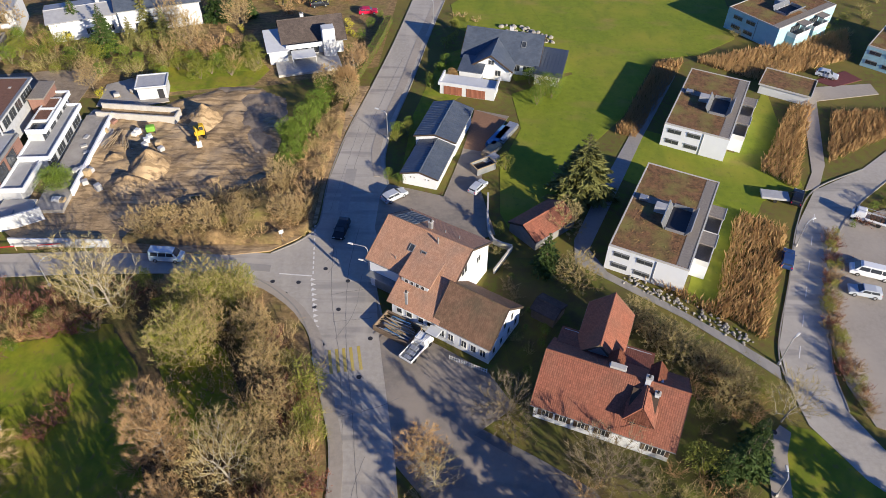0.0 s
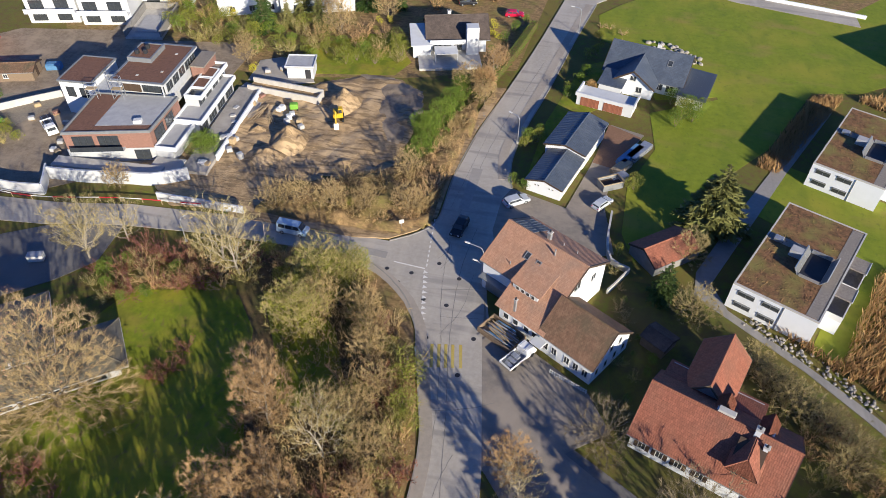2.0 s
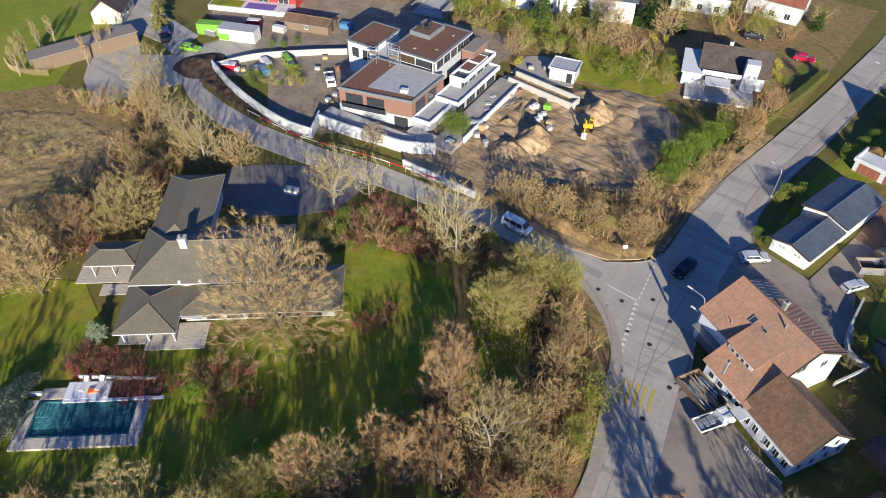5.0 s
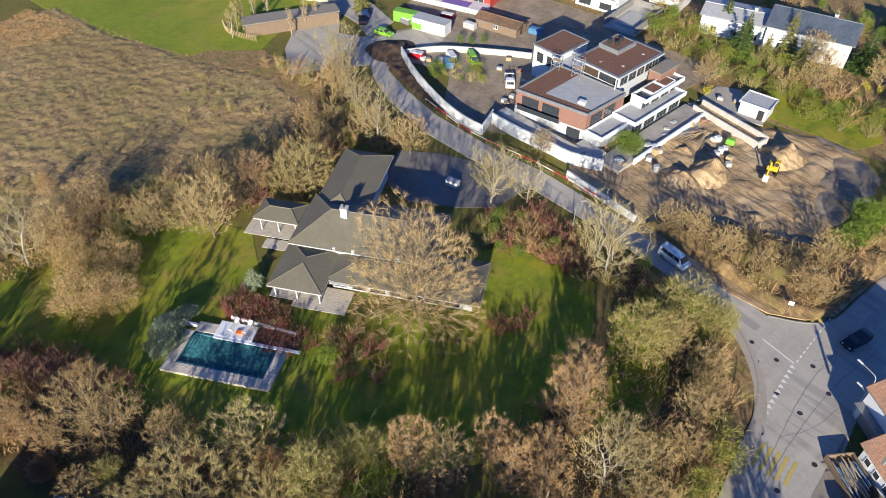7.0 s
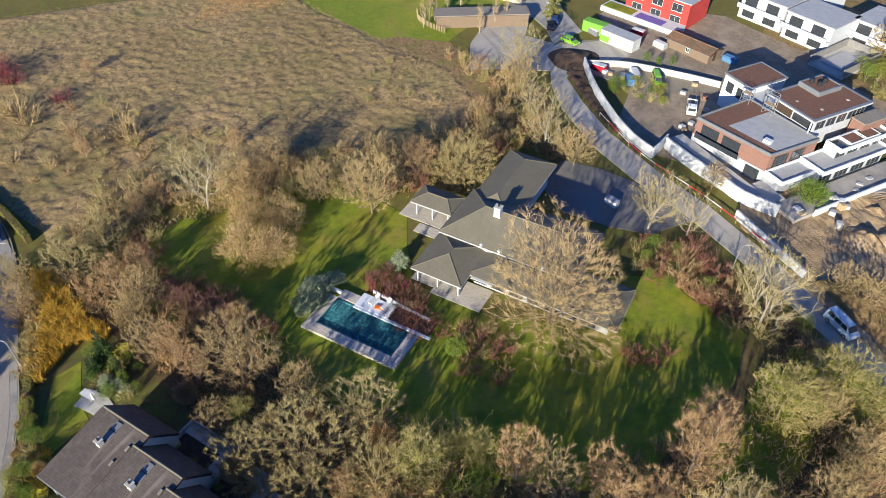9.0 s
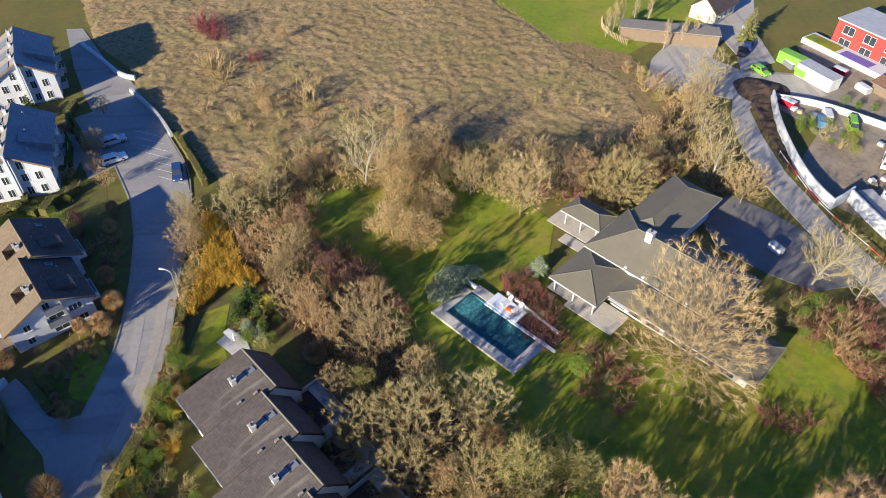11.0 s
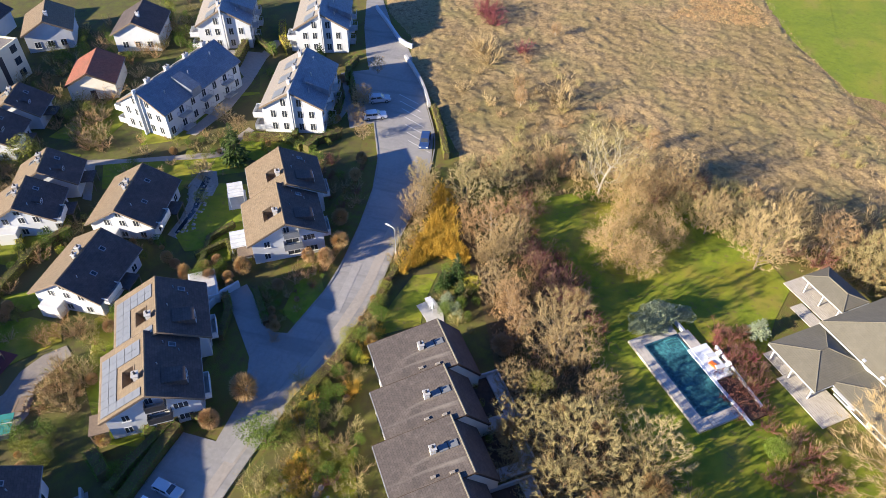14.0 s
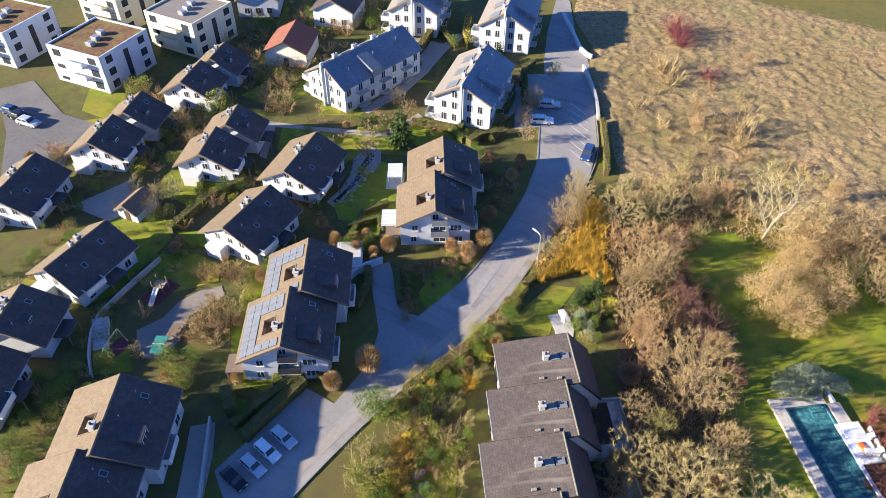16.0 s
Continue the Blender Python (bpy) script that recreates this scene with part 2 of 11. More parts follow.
M["purple"] = mat("violet site mat", (0.16, 0.13, 0.4), None, 0.8, 0.7, 0)
M["teal"] = mat("teal play surface", (0.05, 0.26, 0.22), None, 0.8, 0.7, 0)
M["playred"] = mat("maroon play surface", (0.15, 0.05, 0.05), None, 0.8, 0.8, 0)
M["pooltile"] = mat("teal pool lining", (0.045, 0.13, 0.17), (0.025, 0.075, 0.105), 0.35, 0.5, 0, c=(0.08, 0.22, 0.25), big=0.8)
M["bark"] = mat("grey-brown bark", (0.24, 0.19, 0.13), (0.16, 0.125, 0.085), 0.3, 0.9, 0.3)
M["palebark"] = mat("pale birch bark", (0.38, 0.34, 0.27), (0.26, 0.225, 0.175), 0.3, 0.9, 0.3)
M["twig_tan"] = leafy("tan twigs", (0.29, 0.21, 0.095), (0.45, 0.335, 0.16))
M["twig_red"] = leafy("reddish twigs", (0.31, 0.2, 0.095), (0.47, 0.31, 0.15))
M["twig_grey"] = leafy("grey-olive twigs", (0.28, 0.225, 0.095), (0.45, 0.37, 0.165))
M["leaf_dry"] = leafy("dry beech leaves", (0.33, 0.215, 0.09), (0.5, 0.34, 0.155))
M["leaf_pink"] = leafy("last pinkish-brown leaves", (0.4, 0.225, 0.135), (0.55, 0.345, 0.225))
M["leaf_russet"] = leafy("russet leaves", (0.17, 0.06, 0.03), (0.27, 0.105, 0.055))
M["leaf_gold"] = leafy("golden willow shoots", (0.47, 0.29, 0.035), (0.62, 0.41, 0.06))
M["leaf_green"] = leafy("evergreen leaves", (0.075, 0.125, 0.012), (0.16, 0.215, 0.028))
M["leaf_olive"] = leafy("olive green leaves", (0.15, 0.17, 0.022), (0.27, 0.265, 0.045))
M["leaf_yellow"] = leafy("yellow-green leaves", (0.36, 0.34, 0.025), (0.5, 0.44, 0.04))
M["needle"] = leafy("conifer needles", (0.03, 0.06, 0.013), (0.075, 0.11, 0.025))
M["needle_pale"] = leafy("pale conifer needles", (0.13, 0.14, 0.04), (0.2, 0.19, 0.06))
M["needle_blue"] = leafy("blue-grey needles", (0.19, 0.23, 0.135), (0.32, 0.36, 0.22))
M["reed"] = leafy("dry maize stalks", (0.33, 0.2, 0.085), (0.52, 0.34, 0.15))
M["straw"] = leafy("dry grass blades", (0.29, 0.205, 0.1), (0.37, 0.268, 0.135))
M["purpletwig"] = leafy("dark red twigs", (0.16, 0.045, 0.05), (0.26, 0.08, 0.08))
M["twig_maroon"] = leafy("maroon-brown twigs", (0.15, 0.075, 0.06), (0.25, 0.13, 0.1))
M["drygrass"] = streaked(mat("dry bank grass", (0.34, 0.225, 0.1), (0.16, 0.105, 0.05), 0.7, 0.95, 0.9, 5.0, c=(0.2, 0.17, 0.05), big=0.2), (0.12, 0.08, 0.035), (0.5, 1.5), 0.3, 0.52, 0.62, 0.6)
M["roughgrass"] = mat("rough winter grass and litter", (0.13, 0.15, 0.018), (0.13, 0.085, 0.035), 1.3, 0.95, 0.8, 7.0, c=(0.16, 0.13, 0.03), big=0.15)
M["siteyard"] = mat("compacted site gravel", (0.29, 0.23, 0.165), (0.19, 0.15, 0.107), 0.8, 0.95, 0.7, 7.0, c=(0.35, 0.28, 0.2), big=0.2)
M["slab"] = mat("damp site slab", (0.33, 0.31, 0.28), (0.24, 0.22, 0.2), 1.2, 0.8, 0.2, 10.0, c=(0.4, 0.37, 0.33), big=0.2)
M["plaster"] = mat("raw grey plaster", (0.47, 0.485, 0.505), (0.38, 0.392, 0.408), 0.9, 0.85, 0.1, c=(0.42, 0.425, 0.43), big=0.25)
M["yard"] = streaked(mat("brown-grey yard asphalt", (0.265, 0.23, 0.19), (0.215, 0.187, 0.157), 0.7, 0.85, 0.2, 25.0, c=(0.31, 0.265, 0.215), big=0.1), (0.16, 0.145, 0.125), (0.2, 0.5), 0.8, 0.54, 0.66, 0.5)
# Asphalt with the shade lying on it put into its colour.
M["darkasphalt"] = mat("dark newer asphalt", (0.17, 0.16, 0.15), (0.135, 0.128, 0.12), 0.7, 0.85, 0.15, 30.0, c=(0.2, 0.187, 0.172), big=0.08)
M["roofsheet"] = streaked(tiled("dark weathered roof sheets", (0.105, 0.086, 0.074), (0.083, 0.069, 0.06), (0.13, 0.107, 0.09), 0.35, 0.3, bump=0.18, vary=0.88), (0.23, 0.2, 0.165), (0.9, 0.12), 0, 0.57, 0.72, 0.6)
M["repair"] = mat("asphalt repair strip", (0.34, 0.318, 0.29), (0.29, 0.272, 0.248), 0.7, 0.85, 0.15, 30.0)
M["brightwhite"] = mat("bright white render", (0.68, 0.7, 0.73), (0.62, 0.64, 0.67), 1.5, 0.8, 0.04, c=(0.68, 0.695, 0.715), big=0.2)
M["twig_dark"] = leafy("dark grey-brown twigs", (0.15, 0.12, 0.07), (0.26, 0.21, 0.125))
M["asphalt_grey"] = streaked(mat("grey residential asphalt", (0.29, 0.275, 0.255), (0.245, 0.232, 0.215), 0.6, 0.8, 0.15, 30.0, c=(0.34, 0.317, 0.285), big=0.05), (0.19, 0.18, 0.168), (0.5, 0.06), 0.05, 0.54, 0.66, 0.6)
M["goldgrass"] = streaked(mat("orange-tan dry grass", (0.4, 0.255, 0.105), (0.29, 0.185, 0.078), 0.6, 0.95, 0.9, 4.0, c=(0.43, 0.28, 0.12), big=0.2), (0.24, 0.155, 0.065), (0.5, 1.6), 0.5, 0.5, 0.62, 0.6)
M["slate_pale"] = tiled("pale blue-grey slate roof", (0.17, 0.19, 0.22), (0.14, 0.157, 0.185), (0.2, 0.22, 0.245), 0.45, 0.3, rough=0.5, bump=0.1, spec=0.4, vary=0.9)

# ---- building blocks ----
from mathutils.geometry import tessellate_polygon
rnd = random.Random(7)


def part(name, bm, material, parent=None, label="", m=None, smooth=False):
    me = bpy.data.meshes.new(name)
    bm.to_mesh(me)
    bm.free()
    me.materials.append(M[material])
    if smooth:
        for f in me.polygons:
            f.use_smooth = True
    ob = new(name, me)
    if parent is not None:
        ob.parent = parent
    if m is not None:
        ob.matrix_basis = m
    if label:
        ob["label"] = label
    return ob


def thing(name, label, category, x=0, y=0, z=0, turn=0, group="", kind=""):
    e = new(name)
    e.matrix_basis = pose(x, y, z, 0, 0, turn)
    e.empty_display_size = 0.3
    return tagged(e, label, category, group, kind)


def B(*boxes):
    """Boxes (x0, y0, z0, x1, y1, z1) in one bmesh."""
    bm = bmesh.new()
    for b in boxes:
        add_box(bm, *b)
    return bm


def add_box(bm, x0, y0, z0, x1, y1, z1, bevel=0.0):
    vs = [bm.verts.new((x, y, z)) for z in (z0, z1) for y in (y0, y1) for x in (x0, x1)]
    for q in ((0, 2, 3, 1), (4, 5, 7, 6), (0, 1, 5, 4), (2, 6, 7, 3), (0, 4, 6, 2), (1, 3, 7, 5)):
        bm.faces.new([vs[i] for i in q])


def rounded(x0, y0, z0, x1, y1, z1, r=0.05, seg=2):
    bm = B((x0, y0, z0, x1, y1, z1))
    bmesh.ops.bevel(bm, geom=bm.edges[:], offset=r, segments=seg, profile=0.5, affect="EDGES")
    return bm


def prism(pts, z0, z1):
    """A plan polygon pulled up from z0 to z1."""
    bm = bmesh.new()
    lo = [bm.verts.new((x, y, z0)) for x, y in pts]
    hi = [bm.verts.new((x, y, z1)) for x, y in pts]
    n = len(pts)
    area = sum(pts[i][0] * pts[(i + 1) % n][1] - pts[(i + 1) % n][0] * pts[i][1] for i in range(n))
    if area < 0:
        lo.reverse(), hi.reverse()
    for tri in tessellate_polygon([[v.co for v in hi]]):
        a, b, c = (hi[i] for i in tri)
        if (b.co - a.co).cross(c.co - a.co).z < 0:
            b, c = c, b
        bm.faces.new((a, b, c))
    for i in range(n):
        j = (i + 1) % n
        bm.faces.new((lo[i], lo[j], hi[j], hi[i]))
    return bm


def tube(bm, a, b, r0, r1, n=6):
    a, b = Vector(a), Vector(b)
    d = (b - a).normalized()
    u = d.orthogonal().normalized()
    v = d.cross(u)
    ra = [bm.verts.new(a + (u * math.cos(k * math.tau / n) + v * math.sin(k * math.tau / n)) * r0) for k in range(n)]
    rb = [bm.verts.new(b + (u * math.cos(k * math.tau / n) + v * math.sin(k * math.tau / n)) * r1) for k in range(n)]
    for k in range(n):
        bm.faces.new((ra[k], ra[(k + 1) % n], rb[(k + 1) % n], rb[k]))
    bm.faces.new(rb)
    bm.faces.new(ra[::-1])


def smooth_line(pts, step=2.0):
    """Catmull-Rom through plan points."""
    p = [Vector(q) for q in pts]
    p = [p[0] * 2 - p[1]] + p + [p[-1] * 2 - p[-2]]
    out = []
    for i in range(1, len(p) - 2):
        n = max(1, int((p[i + 1] - p[i]).length / step))
        for k in range(n):
            t = k / n
            out.append(0.5 * (2 * p[i] + (p[i + 1] - p[i - 1]) * t + (2 * p[i - 1] - 5 * p[i] + 4 * p[i + 1] - p[i + 2]) * t * t
                              + (3 * p[i] - p[i - 1] - 3 * p[i + 1] + p[i + 2]) * t ** 3))
    return out + [p[-2]]


def ribbon(pts, w, z0, z1, side=0.0, step=2.0, curve=True):
    """A strip of width w along a plan line, pulled from z0 to z1; side shifts it to the line's left."""
    line = smooth_line(pts, step) if curve else [Vector(q) for q in pts]
    bm = bmesh.new()
    rows = []
    for i, p in enumerate(line):
        d = (line[min(i + 1, len(line) - 1)] - line[max(i - 1, 0)]).normalized()
        n = Vector((-d.y, d.x))
        a, b = p + n * (side - w / 2), p + n * (side + w / 2)
        rows.append([bm.verts.new((q.x, q.y, z)) for q, z in ((a, z0), (b, z0), (b, z1), (a, z1))])
    for r, s in zip(rows, rows[1:]):
        for k in range(4):
            bm.faces.new((r[k], s[k], s[(k + 1) % 4], r[(k + 1) % 4]))
    bm.faces.new(rows[0][::-1]), bm.faces.new(rows[-1])
    bmesh.ops.recalc_face_normals(bm, faces=bm.faces[:])
    return bm


def inside(x, y, poly):
    c = False
    for i in range(len(poly)):
        (x0, y0), (x1, y1) = poly[i], poly[i - 1]
        if (y0 > y) != (y1 > y) and x < (x1 - x0) * (y - y0) / (y1 - y0) + x0:
            c = not c
    return c


def scatter(poly, n, gap=0.0, seed=1, keep_off=()):
    r = random.Random(seed)
    xs, ys = [p[0] for p in poly], [p[1] for p in poly]
    out = []
    for _ in range(n * 30):
        x, y = r.uniform(min(xs), max(xs)), r.uniform(min(ys), max(ys))
        if inside(x, y, poly) and all((x - a) ** 2 + (y - b) ** 2 > gap * gap for a, b in out) and not any(inside(x, y, k) for k in keep_off):
            out.append((x, y))
            if len(out) >= n:
                break
    return out


def slab(u0, u1, v0, v1, thick, holes=(), upright=False):
    """A flat slab in its own x, y plane with its top at z = 0 and rectangular holes cut through; upright: in x, z, with its face at y = thick."""
    us = sorted({u0, u1, *[h[0] for h in holes], *[h[1] for h in holes]})
    vs = sorted({v0, v1, *[h[2] for h in holes], *[h[3] for h in holes]})
    full = {(i, j) for i in range(len(us) - 1) for j in range(len(vs) - 1)
            if not any(h[0] < (us[i] + us[i + 1]) / 2 < h[1] and h[2] < (vs[j] + vs[j + 1]) / 2 < h[3] for h in holes)}
    bm = bmesh.new()
    made = {}

    def at(i, j, top):
        if (i, j, top) not in made:
            made[i, j, top] = bm.verts.new((us[i], thick if top else 0, vs[j]) if upright else (us[i], vs[j], 0 if top else -thick))
        return made[i, j, top]

    for i, j in full:
        bm.faces.new([at(a, b, True) for a, b in ((i, j), (i + 1, j), (i + 1, j + 1), (i, j + 1))])
        bm.faces.new([at(a, b, False) for a, b in ((i, j + 1), (i + 1, j + 1), (i + 1, j), (i, j))])
        for (di, dj), (a, b) in (((0, -1), ((i, j), (i + 1, j))), ((1, 0), ((i + 1, j), (i + 1, j + 1))), ((0, 1), ((i + 1, j + 1), (i, j + 1))), ((-1, 0), ((i, j + 1), (i, j)))):
            if (i + di, j + dj) not in full:
                bm.faces.new((at(*a, False), at(*b, False), at(*b, True), at(*a, True)))
    if upright:
        bmesh.ops.reverse_faces(bm, faces=bm.faces[:])
    return bm


def window(parent, m, w, h, bars=1, frame="frame", sill=True, shutter=None, name="window"):
    """A window on a wall: m puts x along the wall and y out of it, z up, at the window's lower middle."""
    t = 0.07
    cuts = [-w / 2 + w * k / (bars + 1) for k in range(bars + 2)]
    holes = [(a + (t if k == 0 else 0.03), b - (t if k == bars else 0.03), t, h - t) for k, (a, b) in enumerate(zip(cuts, cuts[1:]))]
    win = part(name, slab(-w / 2, w / 2, 0, h, 0.06, holes, True), frame, parent, m=m)
    if sill:
        part("sill", B((-w / 2 - 0.08, 0, -0.08, w / 2 + 0.08, 0.14, -0.002)), frame, win)
    part("pane", B((-w / 2 + t, 0.004, t, w / 2 - t, 0.03, h - t)), "glass", win)
    if shutter:
        for s in (-1, 1):
            x = s * (w / 2 + w * 0.25 + 0.02)
            bx = [(x - w * 0.25, 0.003, 0, x + w * 0.25, 0.05, h)] + [(x - w * 0.22, 0.05, 0.08 + k * 0.16, x + w * 0.22, 0.065, 0.18 + k * 0.16) for k in range(int(h / 0.17))]
            part("shutter", B(*bx), shutter, win)
    return win


def on_wall(side, L, W, s, z, cx=0.0, cy=0.0):
    """Pose on a block's wall: side '-y', '+y', '-x', '+x', s along it from the middle."""
    turn = {"-y": 180, "+y": 0, "+x": -90, "-x": 90}[side]
    pos = {"-y": (s, -W / 2), "+y": (s, W / 2), "+x": (L / 2, s), "-x": (-L / 2, s)}[side]
    return pose(cx + pos[0], cy + pos[1], z, 0, 0, turn)


def balcony(parent, m, w, d=1.4, rail="grey", solid=True):
    """A balcony: slab, parapet or rails; m as for a window, z at the slab."""
    b = part("balcony", B((-w / 2, 0, -0.15, w / 2, d, 0)), "concrete", parent, m=m)
    if solid:
        part("parapet", B((-w / 2, d - 0.06, 0, w / 2, d, 0.95), (-w / 2, 0, 0, -w / 2 + 0.06, d - 0.06, 0.95), (w / 2 - 0.06, 0, 0, w / 2, d - 0.06, 0.95)), rail, b)
    else:
        n = max(2, round(w / 0.25))
        holes = [(-w / 2 + w * k / n + 0.02, -w / 2 + w * (k + 1) / n - 0.02, 0.06, 0.9) for k in range(n)]
        part("railing", slab(-w / 2, w / 2, 0, 0.95, 0.04, holes, True), rail, b, m=Matrix.Translation((0, d - 0.04, 0)))
        for sx in (-1, 1):
            part("side_rail", slab(0, d - 0.05, 0, 0.95, 0.04, [(0.05, d / 2 - 0.04, 0.06, 0.9), (d / 2, d - 0.1, 0.06, 0.9)], True), rail, b, m=Matrix.Translation((sx * (w / 2 - 0.02) + 0.02, 0, 0)) @ Matrix.Rotation(radians(90), 4, "Z"))
    return b


def gable_block(parent, L, W, eave, ridge, wall="white", roof="tile", m=None, over=0.5, verge=0.4, eave_front=None, shift=0.0, thick=0.22, holes_front=(), holes_back=(), gutter=True, base=0.0):
    """Walls and two roof slopes, ridge along x. Front is -y. shift moves the ridge in y; eave_front may differ from the back's eave.
    holes are in the slope's own plane: x along the ridge, distance down from the ridge."""
    ef = eave if eave_front is None else eave_front
    m = m or Matrix()
    bm = bmesh.new()
    drop = thick + 0.04
    prof = [(-W / 2, base), (W / 2, base), (W / 2, eave - drop), (shift, ridge - drop), (-W / 2, ef - drop)]
    ra = [bm.verts.new((-L / 2, y, z)) for y, z in prof]
    rb = [bm.verts.new((L / 2, y, z)) for y, z in prof]
    bm.faces.new(ra[::-1]), bm.faces.new(rb)
    for k in (0, 1, 4) if holes_front or holes_back else range(5):
        bm.faces.new((ra[k], ra[(k + 1) % 5], rb[(k + 1) % 5], rb[k]))
    bmesh.ops.recalc_face_normals(bm, faces=bm.faces[:])
    part("wall", bm, wall, parent, m=m)
    slopes = []
    for sgn, ez, holes in ((-1, ef, holes_front), (1, eave, holes_back)):
        run = W / 2 + sgn * -shift
        fall = ridge - ez
        a = math.atan2(fall, run)
        length = math.hypot(run, fall) + over
        sm = m @ Matrix.Translation((0, shift, ridge)) @ Matrix.Rotation(-a * sgn, 4, "X")
        if sgn < 0:
            bm = slab(-L / 2 - verge, L / 2 + verge, -length, -0.02, thick, [(h[0], h[1], -h[3], -h[2]) for h in holes])
        else:
            bm = slab(-L / 2 - verge, L / 2 + verge, 0.02, length, thick, [(h[0], h[1], h[2], h[3]) for h in holes])
        slopes.append((part("roof", bm, roof, parent, m=sm), sm, sgn, a, length))
        if gutter:
            y = sgn * (length + 0.05)
            g = bmesh.new()
            tube(g, (-L / 2 - verge, y, -0.12), (L / 2 + verge, y, -0.12), 0.07, 0.07, 6)
            part("gutter", g, "grey", parent, m=sm)
        part("barge_board", B((-L / 2 - verge - 0.05, min(sgn * 0.02, sgn * length), -thick - 0.06, -L / 2 - verge - 0.004, max(sgn * 0.02, sgn * length), 0.03)), "darkwood" if wall != "white" else "wood", parent, m=sm)
        part("barge_board", B((L / 2 + verge + 0.004, min(sgn * 0.02, sgn * length), -thick - 0.06, L / 2 + verge + 0.05, max(sgn * 0.02, sgn * length), 0.03)), "darkwood" if wall != "white" else "wood", parent, m=sm)
    g = bmesh.new()
    tube(g, (-L / 2 - verge, shift, ridge - 0.02), (L / 2 + verge, shift, ridge - 0.02), 0.13, 0.13, 8)
    part("ridge_cap", g, roof, parent, m=m)
    return slopes


def on_roof(slope, x, down, lift=0.0):
    """A pose on a slope: x along the ridge, metres down from it."""
    _, sm, sgn, a, length = slope
    return sm @ Matrix.Translation((x, sgn * down, lift))


def skylight(parent, slope, x, down, w=0.8, h=1.1):
    m = on_roof(slope, x, down)
    s = part("skylight", B((-w / 2, -h / 2, 0.002, w / 2, -h / 2 + 0.1, 0.12), (-w / 2, h / 2 - 0.1, 0.002, w / 2, h / 2, 0.12), (-w / 2, -h / 2 + 0.1, 0.002, -w / 2 + 0.1, h / 2 - 0.1, 0.12), (w / 2 - 0.1, -h / 2 + 0.1, 0.002, w / 2, h / 2 - 0.1, 0.12)), "grey", parent, m=m)
    part("pane", B((-w / 2 + 0.1, -h / 2 + 0.1, 0.01, w / 2 - 0.1, h / 2 - 0.1, 0.07)), "glass", s)


def chimney(parent, x, y, z, h=1.4, w=0.7, d=0.6, material="white", m=None, cap="concrete"):
    m = (m or Matrix()) @ Matrix.Translation((x, y, z))
    c = part("chimney", B((-w / 2, -d / 2, -0.6, w / 2, d / 2, h)), material, parent, m=m)
    part("chimney_cap", rounded(-w / 2 - 0.1, -d / 2 - 0.1, h + 0.002, w / 2 + 0.1, d / 2 + 0.1, h + 0.12, 0.03, 1), cap, c)
    g = bmesh.new()
    tube(g, (0, 0, h + 0.12), (0, 0, h + 0.45), 0.14, 0.12, 8)
    part("flue", g, "dark", c)
    return c


def pipe(parent, slope, x, down, h=0.5, r=0.07):
    g = bmesh.new()
    p = on_roof(slope, x, down).translation
    tube(g, p - Vector((0, 0, 0.2)), p + Vector((0, 0, h)), r, r, 6)
    part("vent_pipe", g, "steel", parent)


def inset_terrace(parent, slope, x0, x1, d0, d1, wall="ivory"):
    """A terrace cut into a roof slope: floor and back walls under the hole."""
    _, sm, sgn, a, length = slope
    bx = [(x0, min(sgn * d0, sgn * d1), -1.5, x1, max(sgn * d0, sgn * d1), -1.35)]
    t = part("roof_terrace", B(*bx), "wood", parent, m=sm)
    lo, hi = min(sgn * d0, sgn * d1), max(sgn * d0, sgn * d1)
    part("terrace_wall", B((x0 - 0.1, lo, -1.35, x0 - 0.004, hi, 0.06), (x1 + 0.004, lo, -1.35, x1 + 0.1, hi, 0.06), (x0 - 0.1, lo - 0.1, -1.35, x1 + 0.1, lo - 0.004, 0.06), (x0 - 0.1, hi + 0.004, -1.35, x1 + 0.1, hi + 0.1, 0.06)), wall, t)
    table = B((-0.5, -0.4, 0.6, 0.5, 0.4, 0.65), (-0.4, -0.3, 0, -0.3, -0.2, 0.6), (0.3, 0.2, 0, 0.4, 0.3, 0.6))
    return t


